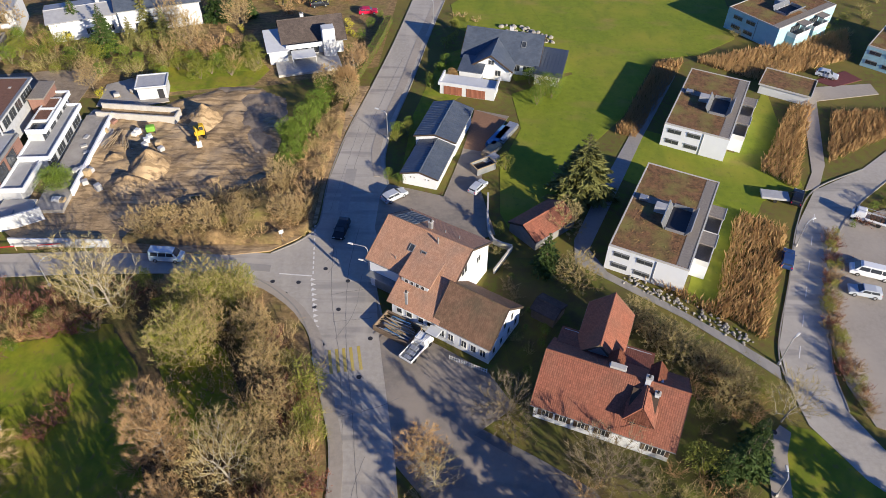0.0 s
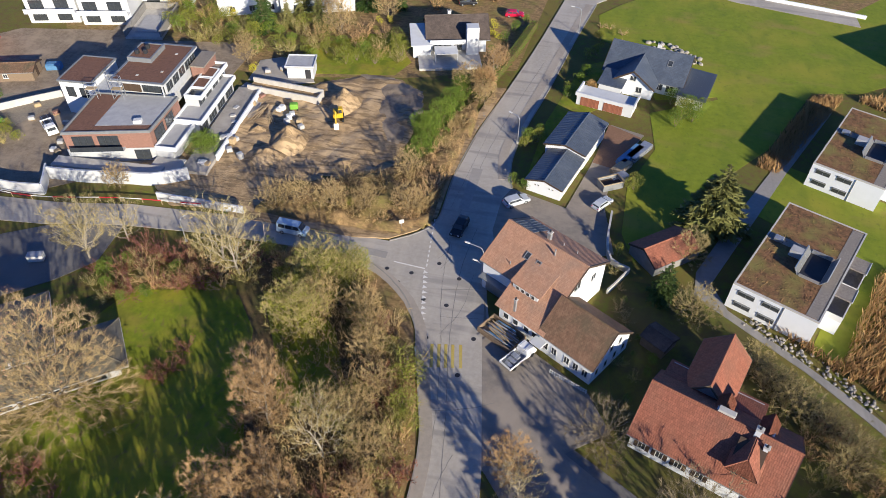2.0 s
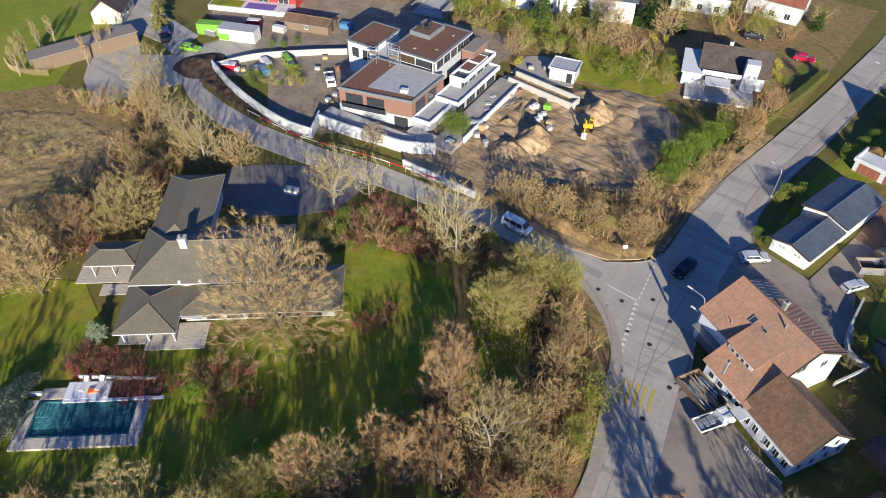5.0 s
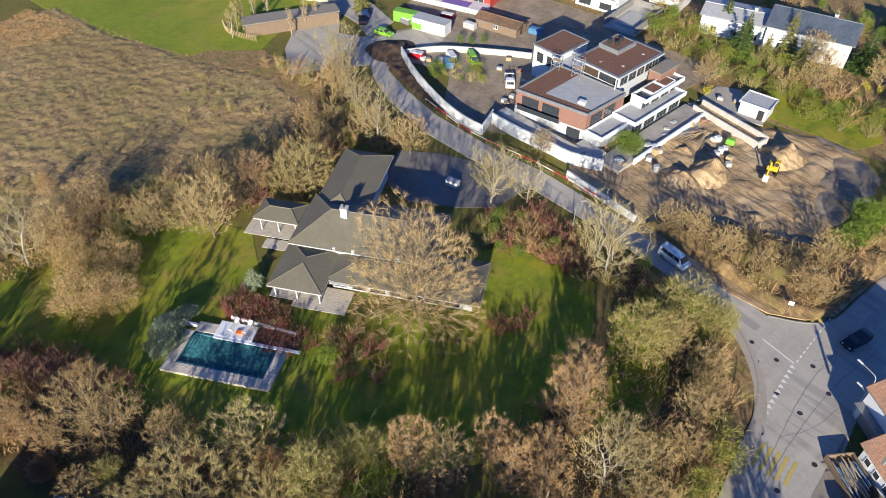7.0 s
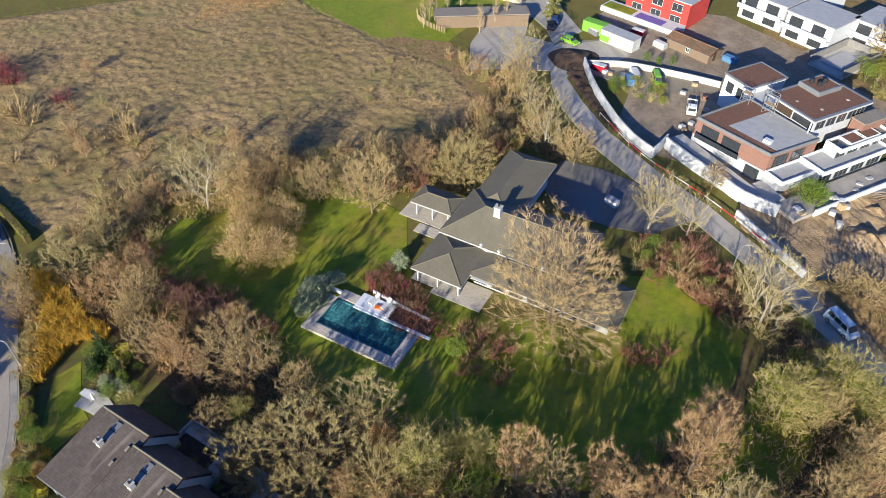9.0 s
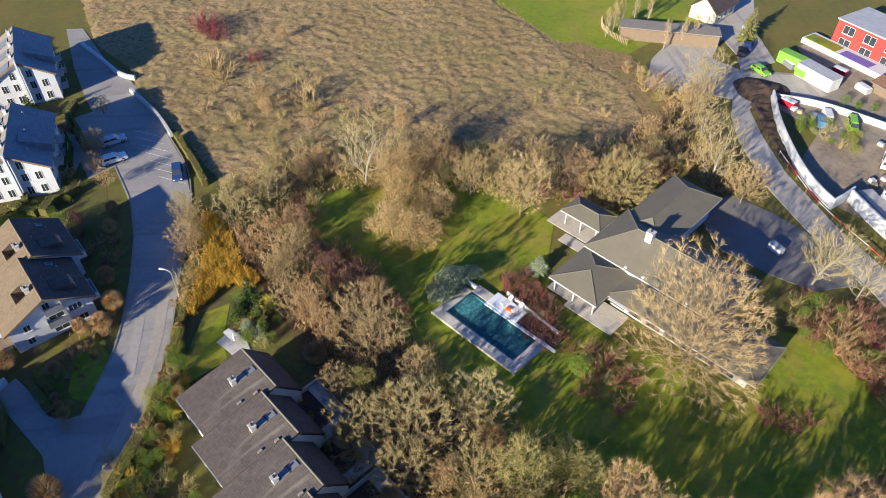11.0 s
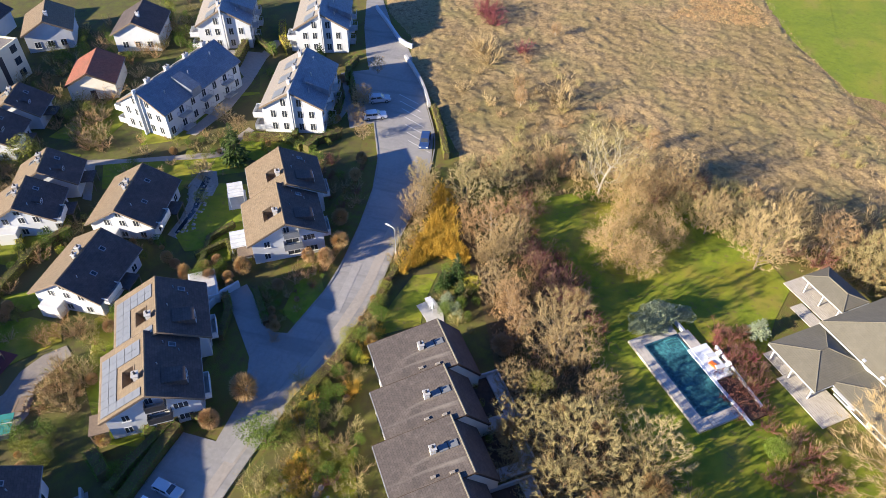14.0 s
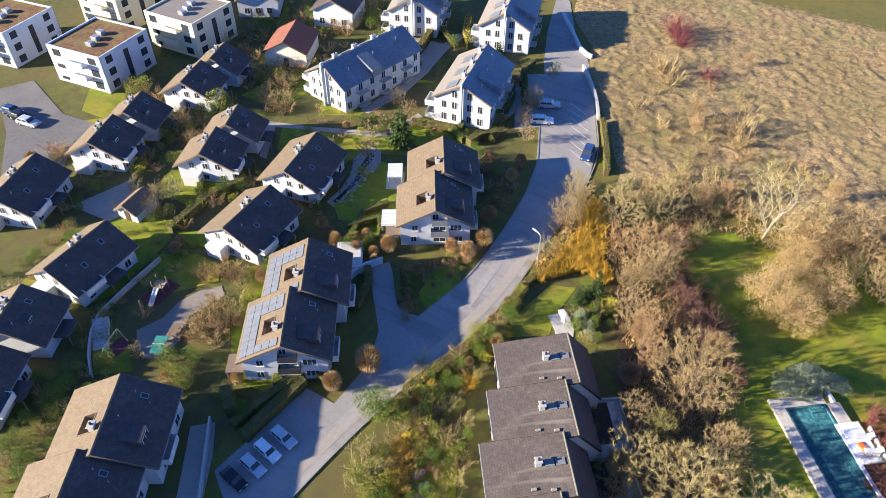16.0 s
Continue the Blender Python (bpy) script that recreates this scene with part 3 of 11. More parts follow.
def hip_roof(parent, L, W, eave, ridge, over=0.8, roof="villaroof", m=None, thick=0.25, inset=None):
    """Four slopes, ridge along x."""
    m = m or Matrix()
    hl, hw = L / 2 + over, W / 2 + over
    r = max(0.05, hl - (inset if inset is not None else hw))
    tops = [(-r, 0, ridge), (r, 0, ridge)]
    cs = [(-hl, -hw), (hl, -hw), (hl, hw), (-hl, hw)]
    quads = [((*cs[0], eave), (*cs[1], eave), tops[1], tops[0]), ((*cs[2], eave), (*cs[3], eave), tops[0], tops[1]), ((*cs[1], eave), (*cs[2], eave), tops[1]), ((*cs[3], eave), (*cs[0], eave), tops[0])]
    for q in quads:
        q = [Vector(v) for v in q]
        o = q[0]
        ux = (q[1] - q[0]).normalized()
        n = ux.cross(q[2] - q[0]).normalized()
        uy = n.cross(ux)
        loc = Matrix.Translation(o) @ Matrix((ux, uy, n)).transposed().to_4x4()
        inv = loc.inverted()
        bm = bmesh.new()
        up = [bm.verts.new(inv @ v) for v in q]
        dn = [bm.verts.new(inv @ v - Vector((0, 0, thick))) for v in q]
        bm.faces.new(up), bm.faces.new(dn[::-1])
        for k in range(len(q)):
            bm.faces.new((dn[k], dn[(k + 1) % len(q)], up[(k + 1) % len(q)], up[k]))
        part("roof", bm, roof, parent, m=m @ loc)
    g = bmesh.new()
    tube(g, tops[0], tops[1], 0.1, 0.1, 6)
    for a, b in ((0, 0), (3, 0), (1, 1), (2, 1)):
        tube(g, (*cs[a], eave), tops[b], 0.08, 0.08, 6)
    part("ridge_cap", g, roof, parent, m=m)
    part("fascia", B((-hl, -hw, eave - thick - 0.12, hl, -hw + 0.12, eave - thick), (-hl, hw - 0.12, eave - thick - 0.12, hl, hw, eave - thick), (-hl, -hw + 0.12, eave - thick - 0.12, -hl + 0.12, hw - 0.12, eave - thick), (hl - 0.12, -hw + 0.12, eave - thick - 0.12, hl, hw - 0.12, eave - thick)), "white", parent, m=m)

# ---- ground ----
layer = [0.0]


def patch(name, pts, z, material, label, category, kind="structure", thick=0.3):
    layer[0] += 0.0005
    ob = part(name, prism(pts, -thick, z + layer[0]), material)
    return tagged(ob, label, category, kind=kind)


bm = bmesh.new()
bmesh.ops.create_grid(bm, x_segments=60, y_segments=60, size=900)
ground = tagged(part("ground", bm, "roughgrass"), "brown leaf litter and rough winter grass", "ground", kind="structure")
bpy.data.objects["ground"].location.z = -0.05

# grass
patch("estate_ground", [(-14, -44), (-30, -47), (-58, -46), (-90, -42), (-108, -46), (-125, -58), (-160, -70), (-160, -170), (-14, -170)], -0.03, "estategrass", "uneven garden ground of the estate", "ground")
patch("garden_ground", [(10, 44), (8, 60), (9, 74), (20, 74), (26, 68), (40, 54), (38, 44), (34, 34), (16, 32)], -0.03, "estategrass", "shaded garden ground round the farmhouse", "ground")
patch("garden_ground", [(-110, 118), (-60, 116), (-34, 122), (-14, 130), (-10, 190), (-160, 190)], -0.03, "drygrass", "brown garden ground behind the building site", "ground")
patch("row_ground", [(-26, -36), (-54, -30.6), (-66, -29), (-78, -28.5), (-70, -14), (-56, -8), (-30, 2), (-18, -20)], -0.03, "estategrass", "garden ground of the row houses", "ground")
patch("lawn", [(-93.3, -12.3), (-100.5, -1), (-99.3, 9.9), (-92, 22), (-84.8, 26.5), (-78, 24), (-70, 22), (-60, 30), (-50.1, 47), (-50.8, 60), (-44, 60), (-38, 45.5), (-33, 28.7), (-40, 17), (-51.5, 8), (-60, 2), (-71.9, -2), (-79.9, -7), (-88, -12)], 0.0, "lawn", "mown green garden lawn with long shadows", "lawn")
patch("field_grass", [(13.5, 190), (70, 190), (66, 150), (63.9, 144.4), (54, 137), (44.4, 134.9), (33.9, 113), (24, 100), (18, 85), (11, 78), (9, 84), (9.5, 96), (14, 108), (13, 120), (26, 128), (22, 150)], 0.0, "field", "bright green grass slope behind the houses", "field")
patch("verge_grass", [(-7.5, 91), (-6, 112), (-1, 135), (6, 140), (14, 142), (4, 120), (-3, 112), (-6, 100)], 0.0, "lawn", "strip of green grass beside the road", "grass")
patch("garden_grass", [(29, 94), (37, 108), (56, 99), (45, 86), (34.5, 92), (32, 92)], 0.0, "field", "green grass between the flat-roofed houses", "grass")
patch("garden_grass", [(44, 88), (56, 110), (64, 124), (60, 92), (52, 88), (38, 64), (34, 66)], 0.0, "field", "green grass beside the flat-roofed houses", "grass")
patch("far_meadow", [(-260, 38), (-166, 38), (-143, 46), (-136, 55), (-141, 62), (-150, 80), (-180, 120), (-260, 120)], 0.0, "field", "green pasture beyond the timber shed", "field")
patch("corner_lawn", [(37.5, 30), (38, 42), (41.5, 46), (46, 45), (51, 36), (52, 30)], 0.0, "lawn", "shaded lawn beside the footpath", "lawn")
patch("villa_lawn", [(-58, 118), (-48, 120), (-38, 122), (-36, 128), (-44, 140), (-60, 130)], 0.0, "lawn", "green lawn of a villa garden", "lawn")
patch("house_lawn", [(-66, -55), (-70, -63), (-82, -66), (-84, -58), (-76, -54.5), (-68, -49)], 0.0, "lawn", "green lawn behind an apartment house", "lawn")
patch("house_lawn", [(-36, -52), (-42, -58), (-52, -64), (-56, -60), (-47, -53), (-37, -46.5)], 0.0, "lawn", "narrow lawn beside an apartment house", "lawn")
patch("house_lawn", [(-60, -40.5), (-66, -41), (-69, -39), (-64, -35.5), (-58, -36.5)], 0.0, "lawn", "small lawn beside the road", "lawn")
patch("row_garden", [(-59.6, -27.2), (-66, -26.8), (-71.8, -25.6), (-73.3, -22.3), (-66.8, -22.6), (-63.4, -21.8)], 0.0, "lawn", "dark green lawn of an end garden", "lawn")
patch("row_garden", [(-43, -29), (-34, -32), (-30, -27), (-36, -20), (-44, -24)], 0.0, "lawn", "front garden lawn of the row houses", "lawn")
patch("estate_lawn", [(-90, -66), (-82, -84), (-76, -80), (-88, -58)], 0.0, "lawn", "lawn between the estate houses", "lawn")
patch("estate_lawn", [(-54, -112), (-64, -116), (-74, -106), (-60, -98)], 0.0, "lawn", "lawn between the estate houses", "lawn")
patch("estate_lawn", [(-30, -88), (-44, -92), (-56, -84), (-50, -78), (-38, -76), (-30, -80)], 0.0, "lawn", "lawn between the estate houses", "lawn")
patch("estate_lawn", [(-86, -98), (-100, -96), (-112, -66), (-98, -88), (-86, -88)], 0.0, "lawn", "lawn beside the long apartment block", "lawn")

patch("rough_grass", [(-40, 60), (-34, 60), (-28, 56), (-24, 48), (-24.5, 43), (-31, 43), (-34, 50)], 0.0, "lawn", "grass clearing between the roadside trees", "grass")
patch("wood_floor", [(-44, 68), (-31.3, 69), (-23.6, 64), (-18.4, 57), (-15.2, 49.2), (-13, 41.6), (-12.6, 30), (-33, 30), (-34, 43), (-39.4, 53), (-48, 60)], -0.02, "litter", "leaf litter and rough grass under the roadside trees", "grass")
patch("wood_floor", [(-90, -26), (-84, -10), (-70.6, 1.6), (-55.7, 6.7), (-44, 20), (-33, 28), (-30, 8), (-46, -8), (-60, -11), (-72, -16)], -0.02, "litter", "rough grass under the garden wood", "grass")
patch("garden_lawn", [(-43, 58.5), (-38.4, 53), (-35.8, 44), (-31, 34), (-46, 33), (-52, 34), (-58, 40), (-61, 48), (-58, 56), (-49.4, 58)], 0.0, "lawn", "sunlit and shaded garden lawn", "lawn")
patch("estate_lawn", [(-47, -86), (-50.6, -80.5), (-48.2, -78), (-45.4, -80.8)], 0.0, "lawn", "small sunlit lawn beside an estate house", "lawn")
patch("estate_lawn", [(-88.5, -81), (-97, -86), (-108, -80), (-99, -74), (-92.5, -74.5)], 0.0, "lawn", "sunlit lawn beside the long apartment block", "lawn")
patch("estate_lawn", [(-84, -74), (-76, -72.5), (-77, -68), (-86, -66.5)], 0.0, "lawn", "small lawn beside the stream", "lawn")
patch("estate_lawn", [(-57, -90), (-62, -91), (-68, -82), (-62, -79.5), (-57, -81)], 0.0, "lawn", "lawn between hedges in the estate", "lawn")
patch("estate_lawn", [(-67, -108), (-74, -113), (-82, -120), (-76, -128), (-66, -119)], 0.0, "lawn", "lawn before the flat-roofed block", "lawn")

patch("villa_lawn", [(-50.3, 138.1), (-40, 138.4), (-37.8, 127.6), (-47.6, 127.3)], 0.002, "field", "bright lawn in a villa garden", "lawn")

# roads
patch("road", [(-11.5, 25), (-11.6, 40), (-13.6, 50), (-16, 57.5), (-20, 64), (-26, 68.6), (-32, 70.2), (-40, 69.6), (-52, 69.3), (-67, 68), (-79, 65.4), (-90, 64.2), (-103, 65.4), (-111, 67.6), (-119, 71.5), (-124, 74), (-128, 82),
      (-121, 82), (-116, 76), (-113, 72.2), (-104, 70.4), (-93, 69.4), (-79, 70.6), (-68, 72.8), (-54, 73.8), (-41, 74.8), (-31, 74.2), (-25.5, 74), (-21.5, 77), (-19.3, 81), (-19.2, 92), (-17.6, 106), (-14.5, 122), (-11, 142), (-7, 170), (-5, 190), (3, 190), (0, 165),
      (-3.6, 145), (-6.6, 125), (-9.6, 108), (-10.4, 98), (-9.2, 91), (0, 88), (3, 100), (6, 114), (12, 112), (7, 100), (6, 90), (8, 79), (4, 77), (-2, 76), (-10, 71), (-9, 66), (-8, 62), (0, 57), (6, 53), (9, 48), (4, 44), (12, 39), (16, 30), (8, 28), (0, 34), (-5, 40), (-4, 32), (-3.5, 25)], 0.03, "asphalt", "worn grey asphalt road junction with patched seams", "road")
patch("road_south", [(-160, -65.5), (-142, -59.5), (-130, -54.5), (-125, -52), (-122, -57), (-104, -48), (-107, -44.5), (-96.7, -40), (-88.7, -38), (-79.6, -36.9), (-71.4, -36.4), (-65.7, -36.6), (-57, -38.2), (-56.6, -40), (-63.5, -47.5), (-61, -49.4), (-52, -41.2), (-47, -39.2), (-40, -39.2), (-40, -43.4), (-26, -45), (-24, -41.5), (-16, -41), (-16, -37), (-27.6, -35.8), (-36, -35), (-45.6, -33.6), (-54, -31.2), (-61.9, -30.1), (-68.4, -29.6), (-79, -30), (-88.5, -30), (-98, -30.8), (-107, -33), (-120.7, -39.5), (-132, -45), (-138, -48.5), (-145, -54), (-160, -62)], 0.03, "asphalt_grey", "grey asphalt residential road with parking bays", "road")
patch("road_east", [(90, 112), (72, 97), (61.5, 91), (55.5, 82), (50, 70), (44.5, 58), (43.6, 52), (44, 46), (48, 39), (54, 33), (60, 33), (52, 42), (49.5, 48), (50.5, 56), (56, 70), (61, 80), (68, 88), (80, 98), (90, 106)], 0.03, "asphalt", "smooth grey asphalt road past the maize strip", "road")
patch("car_park", [(52, 62), (60, 82), (80, 90), (90, 80), (64, 40), (52, 46), (51, 52)], 0.02, "pave", "sunlit asphalt car park", "car park")
patch("footpath", [(19.5, 73), (26, 68), (33, 62.6), (39, 56.8), (43, 52.6), (43.4, 54.6), (38.6, 59.2), (31.6, 65.2), (24, 71.2), (22, 76), (30, 93), (36, 106), (40, 114), (47, 128), (45, 129), (37, 114), (33, 105), (26.5, 92), (20, 78)], 0.025, "asphalt_grey", "narrow asphalt path beside the flat-roofed houses", "path")
# The lane's shade is painted by its darker asphalt.
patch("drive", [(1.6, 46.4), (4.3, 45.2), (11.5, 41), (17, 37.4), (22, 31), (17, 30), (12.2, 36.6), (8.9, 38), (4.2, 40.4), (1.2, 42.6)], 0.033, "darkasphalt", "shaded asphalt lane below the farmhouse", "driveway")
patch("footpath", [(35, 30), (38, 43.5), (40.5, 46), (41.5, 45), (40, 42), (37.2, 30)], 0.025, "pave", "narrow footpath beside the shaded lawn", "path")
patch("footpath", [(70, 120), (63, 96), (60, 91), (62.5, 91.5), (66, 98), (72.5, 119), (86, 122), (86, 126), (72, 124)], 0.025, "pave", "path between the maize strips", "path")
# Forecourt darkened in colour to stand for the deep shade there.
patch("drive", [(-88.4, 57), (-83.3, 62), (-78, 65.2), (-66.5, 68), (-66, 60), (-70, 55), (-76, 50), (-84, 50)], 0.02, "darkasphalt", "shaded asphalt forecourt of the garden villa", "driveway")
patch("road", [(-127, 77), (-134, 79), (-143.4, 79), (-158, 86), (-172.4, 93.4), (-210, 112), (-210, 122), (-172.8, 101), (-158, 94.4), (-143, 88), (-130, 86)], 0.024, "asphalt", "shaded lane beyond the timber shed", "road")
patch("far_road", [(-117, 70), (-121, 62), (-123, 55), (-126, 56), (-134, 60), (-141, 66.5), (-146, 70), (-152, 84), (-146, 84), (-140, 78), (-133, 73), (-126, 78), (-124, 90), (-116, 90), (-113, 74)], 0.02, "asphalt", "asphalt yard in front of the timber shed", "road")
patch("site_yard", [(-128, 76), (-124, 92), (-140, 110), (-104, 106), (-96, 100), (-102, 84), (-112, 78)], 0.015, "gravel", "building-site yard of trodden gravel", "yard")
patch("brick_paving", [(5.6, 114), (11.5, 111), (6.6, 100.5), (3.4, 101.4)], 0.045, "brickpave", "reddish brick paving behind the garage", "paving")
patch("drive_ramp", [(-28.6, -51.4), (-30.6, -49.4), (-27.4, -46.6), (-22.6, -43.4), (-20.6, -45.4)], 0.03, "pave", "driveway ramp beside an apartment house", "driveway")
# Darker yard asphalt used here to paint in the path's shade.
patch("estate_path", [(-47, -64.6), (-44.9, -66.4), (-41.8, -67.4), (-38.6, -67.0), (-35.2, -68.2), (-33.8, -66.6), (-32.4, -64), (-33.6, -62.2), (-37, -62.2), (-40.6, -64.2), (-45.9, -62.9)], 0.02, "yard", "worn asphalt path at the playground", "path")
patch("estate_square", [(-47, -97), (-57, -94.5), (-53.5, -87.5), (-47.8, -89)], 0.02, "pave", "paved square between the estate houses", "paving")
patch("estate_parking", [(-44, -111), (-49, -103.5), (-57.5, -110.5), (-64.8, -109.5), (-63.4, -121), (-68, -136), (-62, -139), (-54, -124)], 0.02, "darkasphalt", "far parking strip of the estate", "car park")
patch("estate_path", [(-73, -81.4), (-82, -87.4), (-84.6, -80), (-90.4, -67.6), (-99, -65.6), (-98.4, -64.2), (-89.6, -66), (-88.6, -67.4), (-83.2, -80.6), (-81.2, -85), (-73, -79.8)], 0.02, "pave", "path between the estate lawns", "path")

patch("road_bend", [(-3, 158), (0, 166), (5, 172), (10, 190), (18, 200), (20, 192), (17.5, 184), (22, 180), (33, 175), (60, 168), (60, 174), (34, 181.5), (25.5, 185), (30, 210), (8, 214), (-4, 190), (-6, 170)], 0.031, "asphalt", "upper road bending past the white wall", "road")
patch("upper_lawn", [(1, 160), (6, 167), (14, 176), (15.4, 181), (21.9, 150.2), (25.8, 129), (14, 125), (10, 143), (2, 148)], 0.001, "field", "green lawn round the grey-roofed house", "lawn")
patch("upper_ground", [(28, 184), (60, 176), (80, 200), (40, 230), (26, 212)], 0.0, "drygrass", "brown garden above the road bend", "garden")
patch("yard", [(-9.3, 66), (-8.3, 62), (0, 57), (6, 53), (9, 48), (4, 44), (12, 39), (16, 30), (8, 28), (0, 34), (-5, 40), (-6.8, 50), (-8.2, 58)], 0.031, "yard", "brown-grey asphalt yard before the tiled house", "yard")
patch("yard", [(-9.2, 91), (0, 88), (3, 100), (6, 114), (12, 112), (7, 100), (6, 90), (8, 79), (4, 77), (-2, 76), (-8.5, 72.5), (-10.6, 80), (-10.4, 88)], 0.031, "yard", "brown-grey asphalt yard of the garage", "yard")
for q in ([(-12.6, 46.5), (-9.4, 46.8), (-9.6, 48), (-12.8, 47.8)], [(-16.8, 84), (-15.2, 84), (-14.8, 95), (-16.6, 95)], [(-30, 70.6), (-25, 70.2), (-25, 71.6), (-30, 72)], [(-72, -34.6), (-62, -34.2), (-62, -33), (-72, -33.4)], [(-44, -36.6), (-38, -37.4), (-38, -36), (-44, -35.2)]):
    patch("asphalt_repair", q, 0.034, "repair", "darker rectangular asphalt repair", "road repair")
patch("site_dirt", [(-116, 80), (-103, 80.6), (-94, 71.6), (-84, 73), (-72, 82), (-72, 100), (-86, 98), (-98, 100), (-110, 96)], 0.0, "siteyard", "trodden brown dirt round the new house", "dirt")
patch("site_dirt", [(-72, 82), (-62, 74), (-48, 76), (-44, 80), (-52, 86), (-60, 94), (-66, 108), (-74, 108)], 0.0, "soil", "bare earth beside the new house", "dirt")
patch("path", [(-94, -75.5), (-104, -74.4), (-115, -75), (-124, -84.5), (-125, -76), (-131, -76), (-131, -74), (-123, -74), (-113, -72.4), (-103.6, -71.8), (-94, -73.4)], 0.01, "pave", "asphalt path between the white blocks", "path")
patch("path", [(-98.6, -63.8), (-99.6, -62), (-101.8, -54), (-105, -50.8), (-117, -50.2), (-117, -52.4), (-104, -53), (-100.4, -55.6)], 0.01, "pave", "asphalt path before the white block", "path")
patch("estate_lawn", [(-51.6, -78.7), (-57.1, -71.3), (-54.7, -69.0), (-50.3, -73.8)], 0.006, "lawn", "sunlit lawn behind a clipped hedge", "lawn")
patch("estate_lawn", [(-69.7, -62.7), (-66.9, -59.4), (-69.6, -53.3), (-74.4, -55.6), (-80.6, -59.3), (-79.2, -62.9), (-73.4, -62.1)], 0.006, "lawn", "sunlit lawn beside the glazed porch", "lawn")
patch("estate_lawn", [(-46.3, -77.8), (-49.8, -72.2), (-49.9, -67.7), (-47.4, -65.6), (-41.8, -69.9), (-43.9, -75.0)], 0.006, "lawn", "lawn above the playground", "lawn")
patch("estate_lawn", [(-63.0, -89.8), (-60.8, -84.8), (-61.4, -78.4), (-59.6, -77.3), (-58.7, -83.9), (-60.9, -90.2)], 0.006, "lawn", "strip of lawn beside the curved hedge", "lawn")
patch("estate_lawn", [(-81.6, -108.1), (-83.0, -94.6), (-83.1, -89.1), (-80.8, -89.1), (-79.1, -95.2), (-79.3, -104.1)], 0.006, "lawn", "narrow lawn between the estate houses", "lawn")
patch("play_lawn", [(-34.2, -70), (-31, -72), (-27.6, -67), (-30.4, -63.4), (-32.8, -67)], 0.0, "lawn", "small lawn under the swing", "lawn")
patch("play_lawn", [(-47.4, -66), (-45, -69), (-41, -74.4), (-46, -75), (-50, -70)], 0.0, "lawn", "lawn beside the railing wall", "lawn")
patch("block_lawn", [(-94, -68.6), (-98.4, -63.6), (-97.6, -57.4), (-94.4, -53), (-90, -56), (-90.5, -64)], 0.0, "lawn", "small lawn below the white block", "lawn")
patch("block_lawn", [(-104, -66), (-116, -72), (-122, -70), (-112, -62), (-104, -58)], 0.0, "roughgrass", "garden ground between the white blocks", "garden")
patch("far_verge", [(-320, 0), (-186, 25), (-165, 32), (-143, 42), (-143, 48), (-166, 42), (-260, 44), (-320, 44)], 0.0, "field", "grass verge beyond the meadow", "grass")
patch("meadow_verge", [(-185, 31), (-165, 36), (-143, 46), (-136, 56), (-126, 57), (-121, 63), (-112, 66), (-98, 62), (-98, 48), (-112, 50), (-124, 51), (-143, 40), (-185, 26)], -0.01, "drygrass", "rough dry verge beside the meadow", "grass")

# bare soil of the building site
def heap(name, cx, cy, r, h, material, label, seed, n=26, lift=0.0):
    bm = bmesh.new()
    g = 18
    grid = {}
    for i in range(g + 1):
        for j in range(n):
            a = j * math.tau / n
            rr = r * i / g
            x, y = rr * math.cos(a), rr * math.sin(a)
            z = h * (1 - i / g) ** 1.15
            z += 0.22 * h * noise.fractal(Vector((x * 0.5 + seed, y * 0.5, seed)), 1, 2, 4) * (1 - (i / g) ** 2)
            s = 1 + 0.25 * noise.noise(Vector((math.cos(a) * 1.3, math.sin(a) * 1.3, seed * 3.1)))
            grid[i, j] = bm.verts.new((x * s, y * s, max(z, -0.05) if i < g else -0.15))
            if i == 0:
                break
    for i in range(g):
        for j in range(n):
            k = (j + 1) % n
            if i == 0:
                bm.faces.new((grid[0, 0], grid[1, j], grid[1, k]))
            else:
                bm.faces.new((grid[i, j], grid[i + 1, j], grid[i + 1, k], grid[i, k]))
    ob = part(name, bm, material, smooth=True)
    ob.matrix_basis = pose(cx, cy, lift)
    return tagged(ob, label, "soil heap")


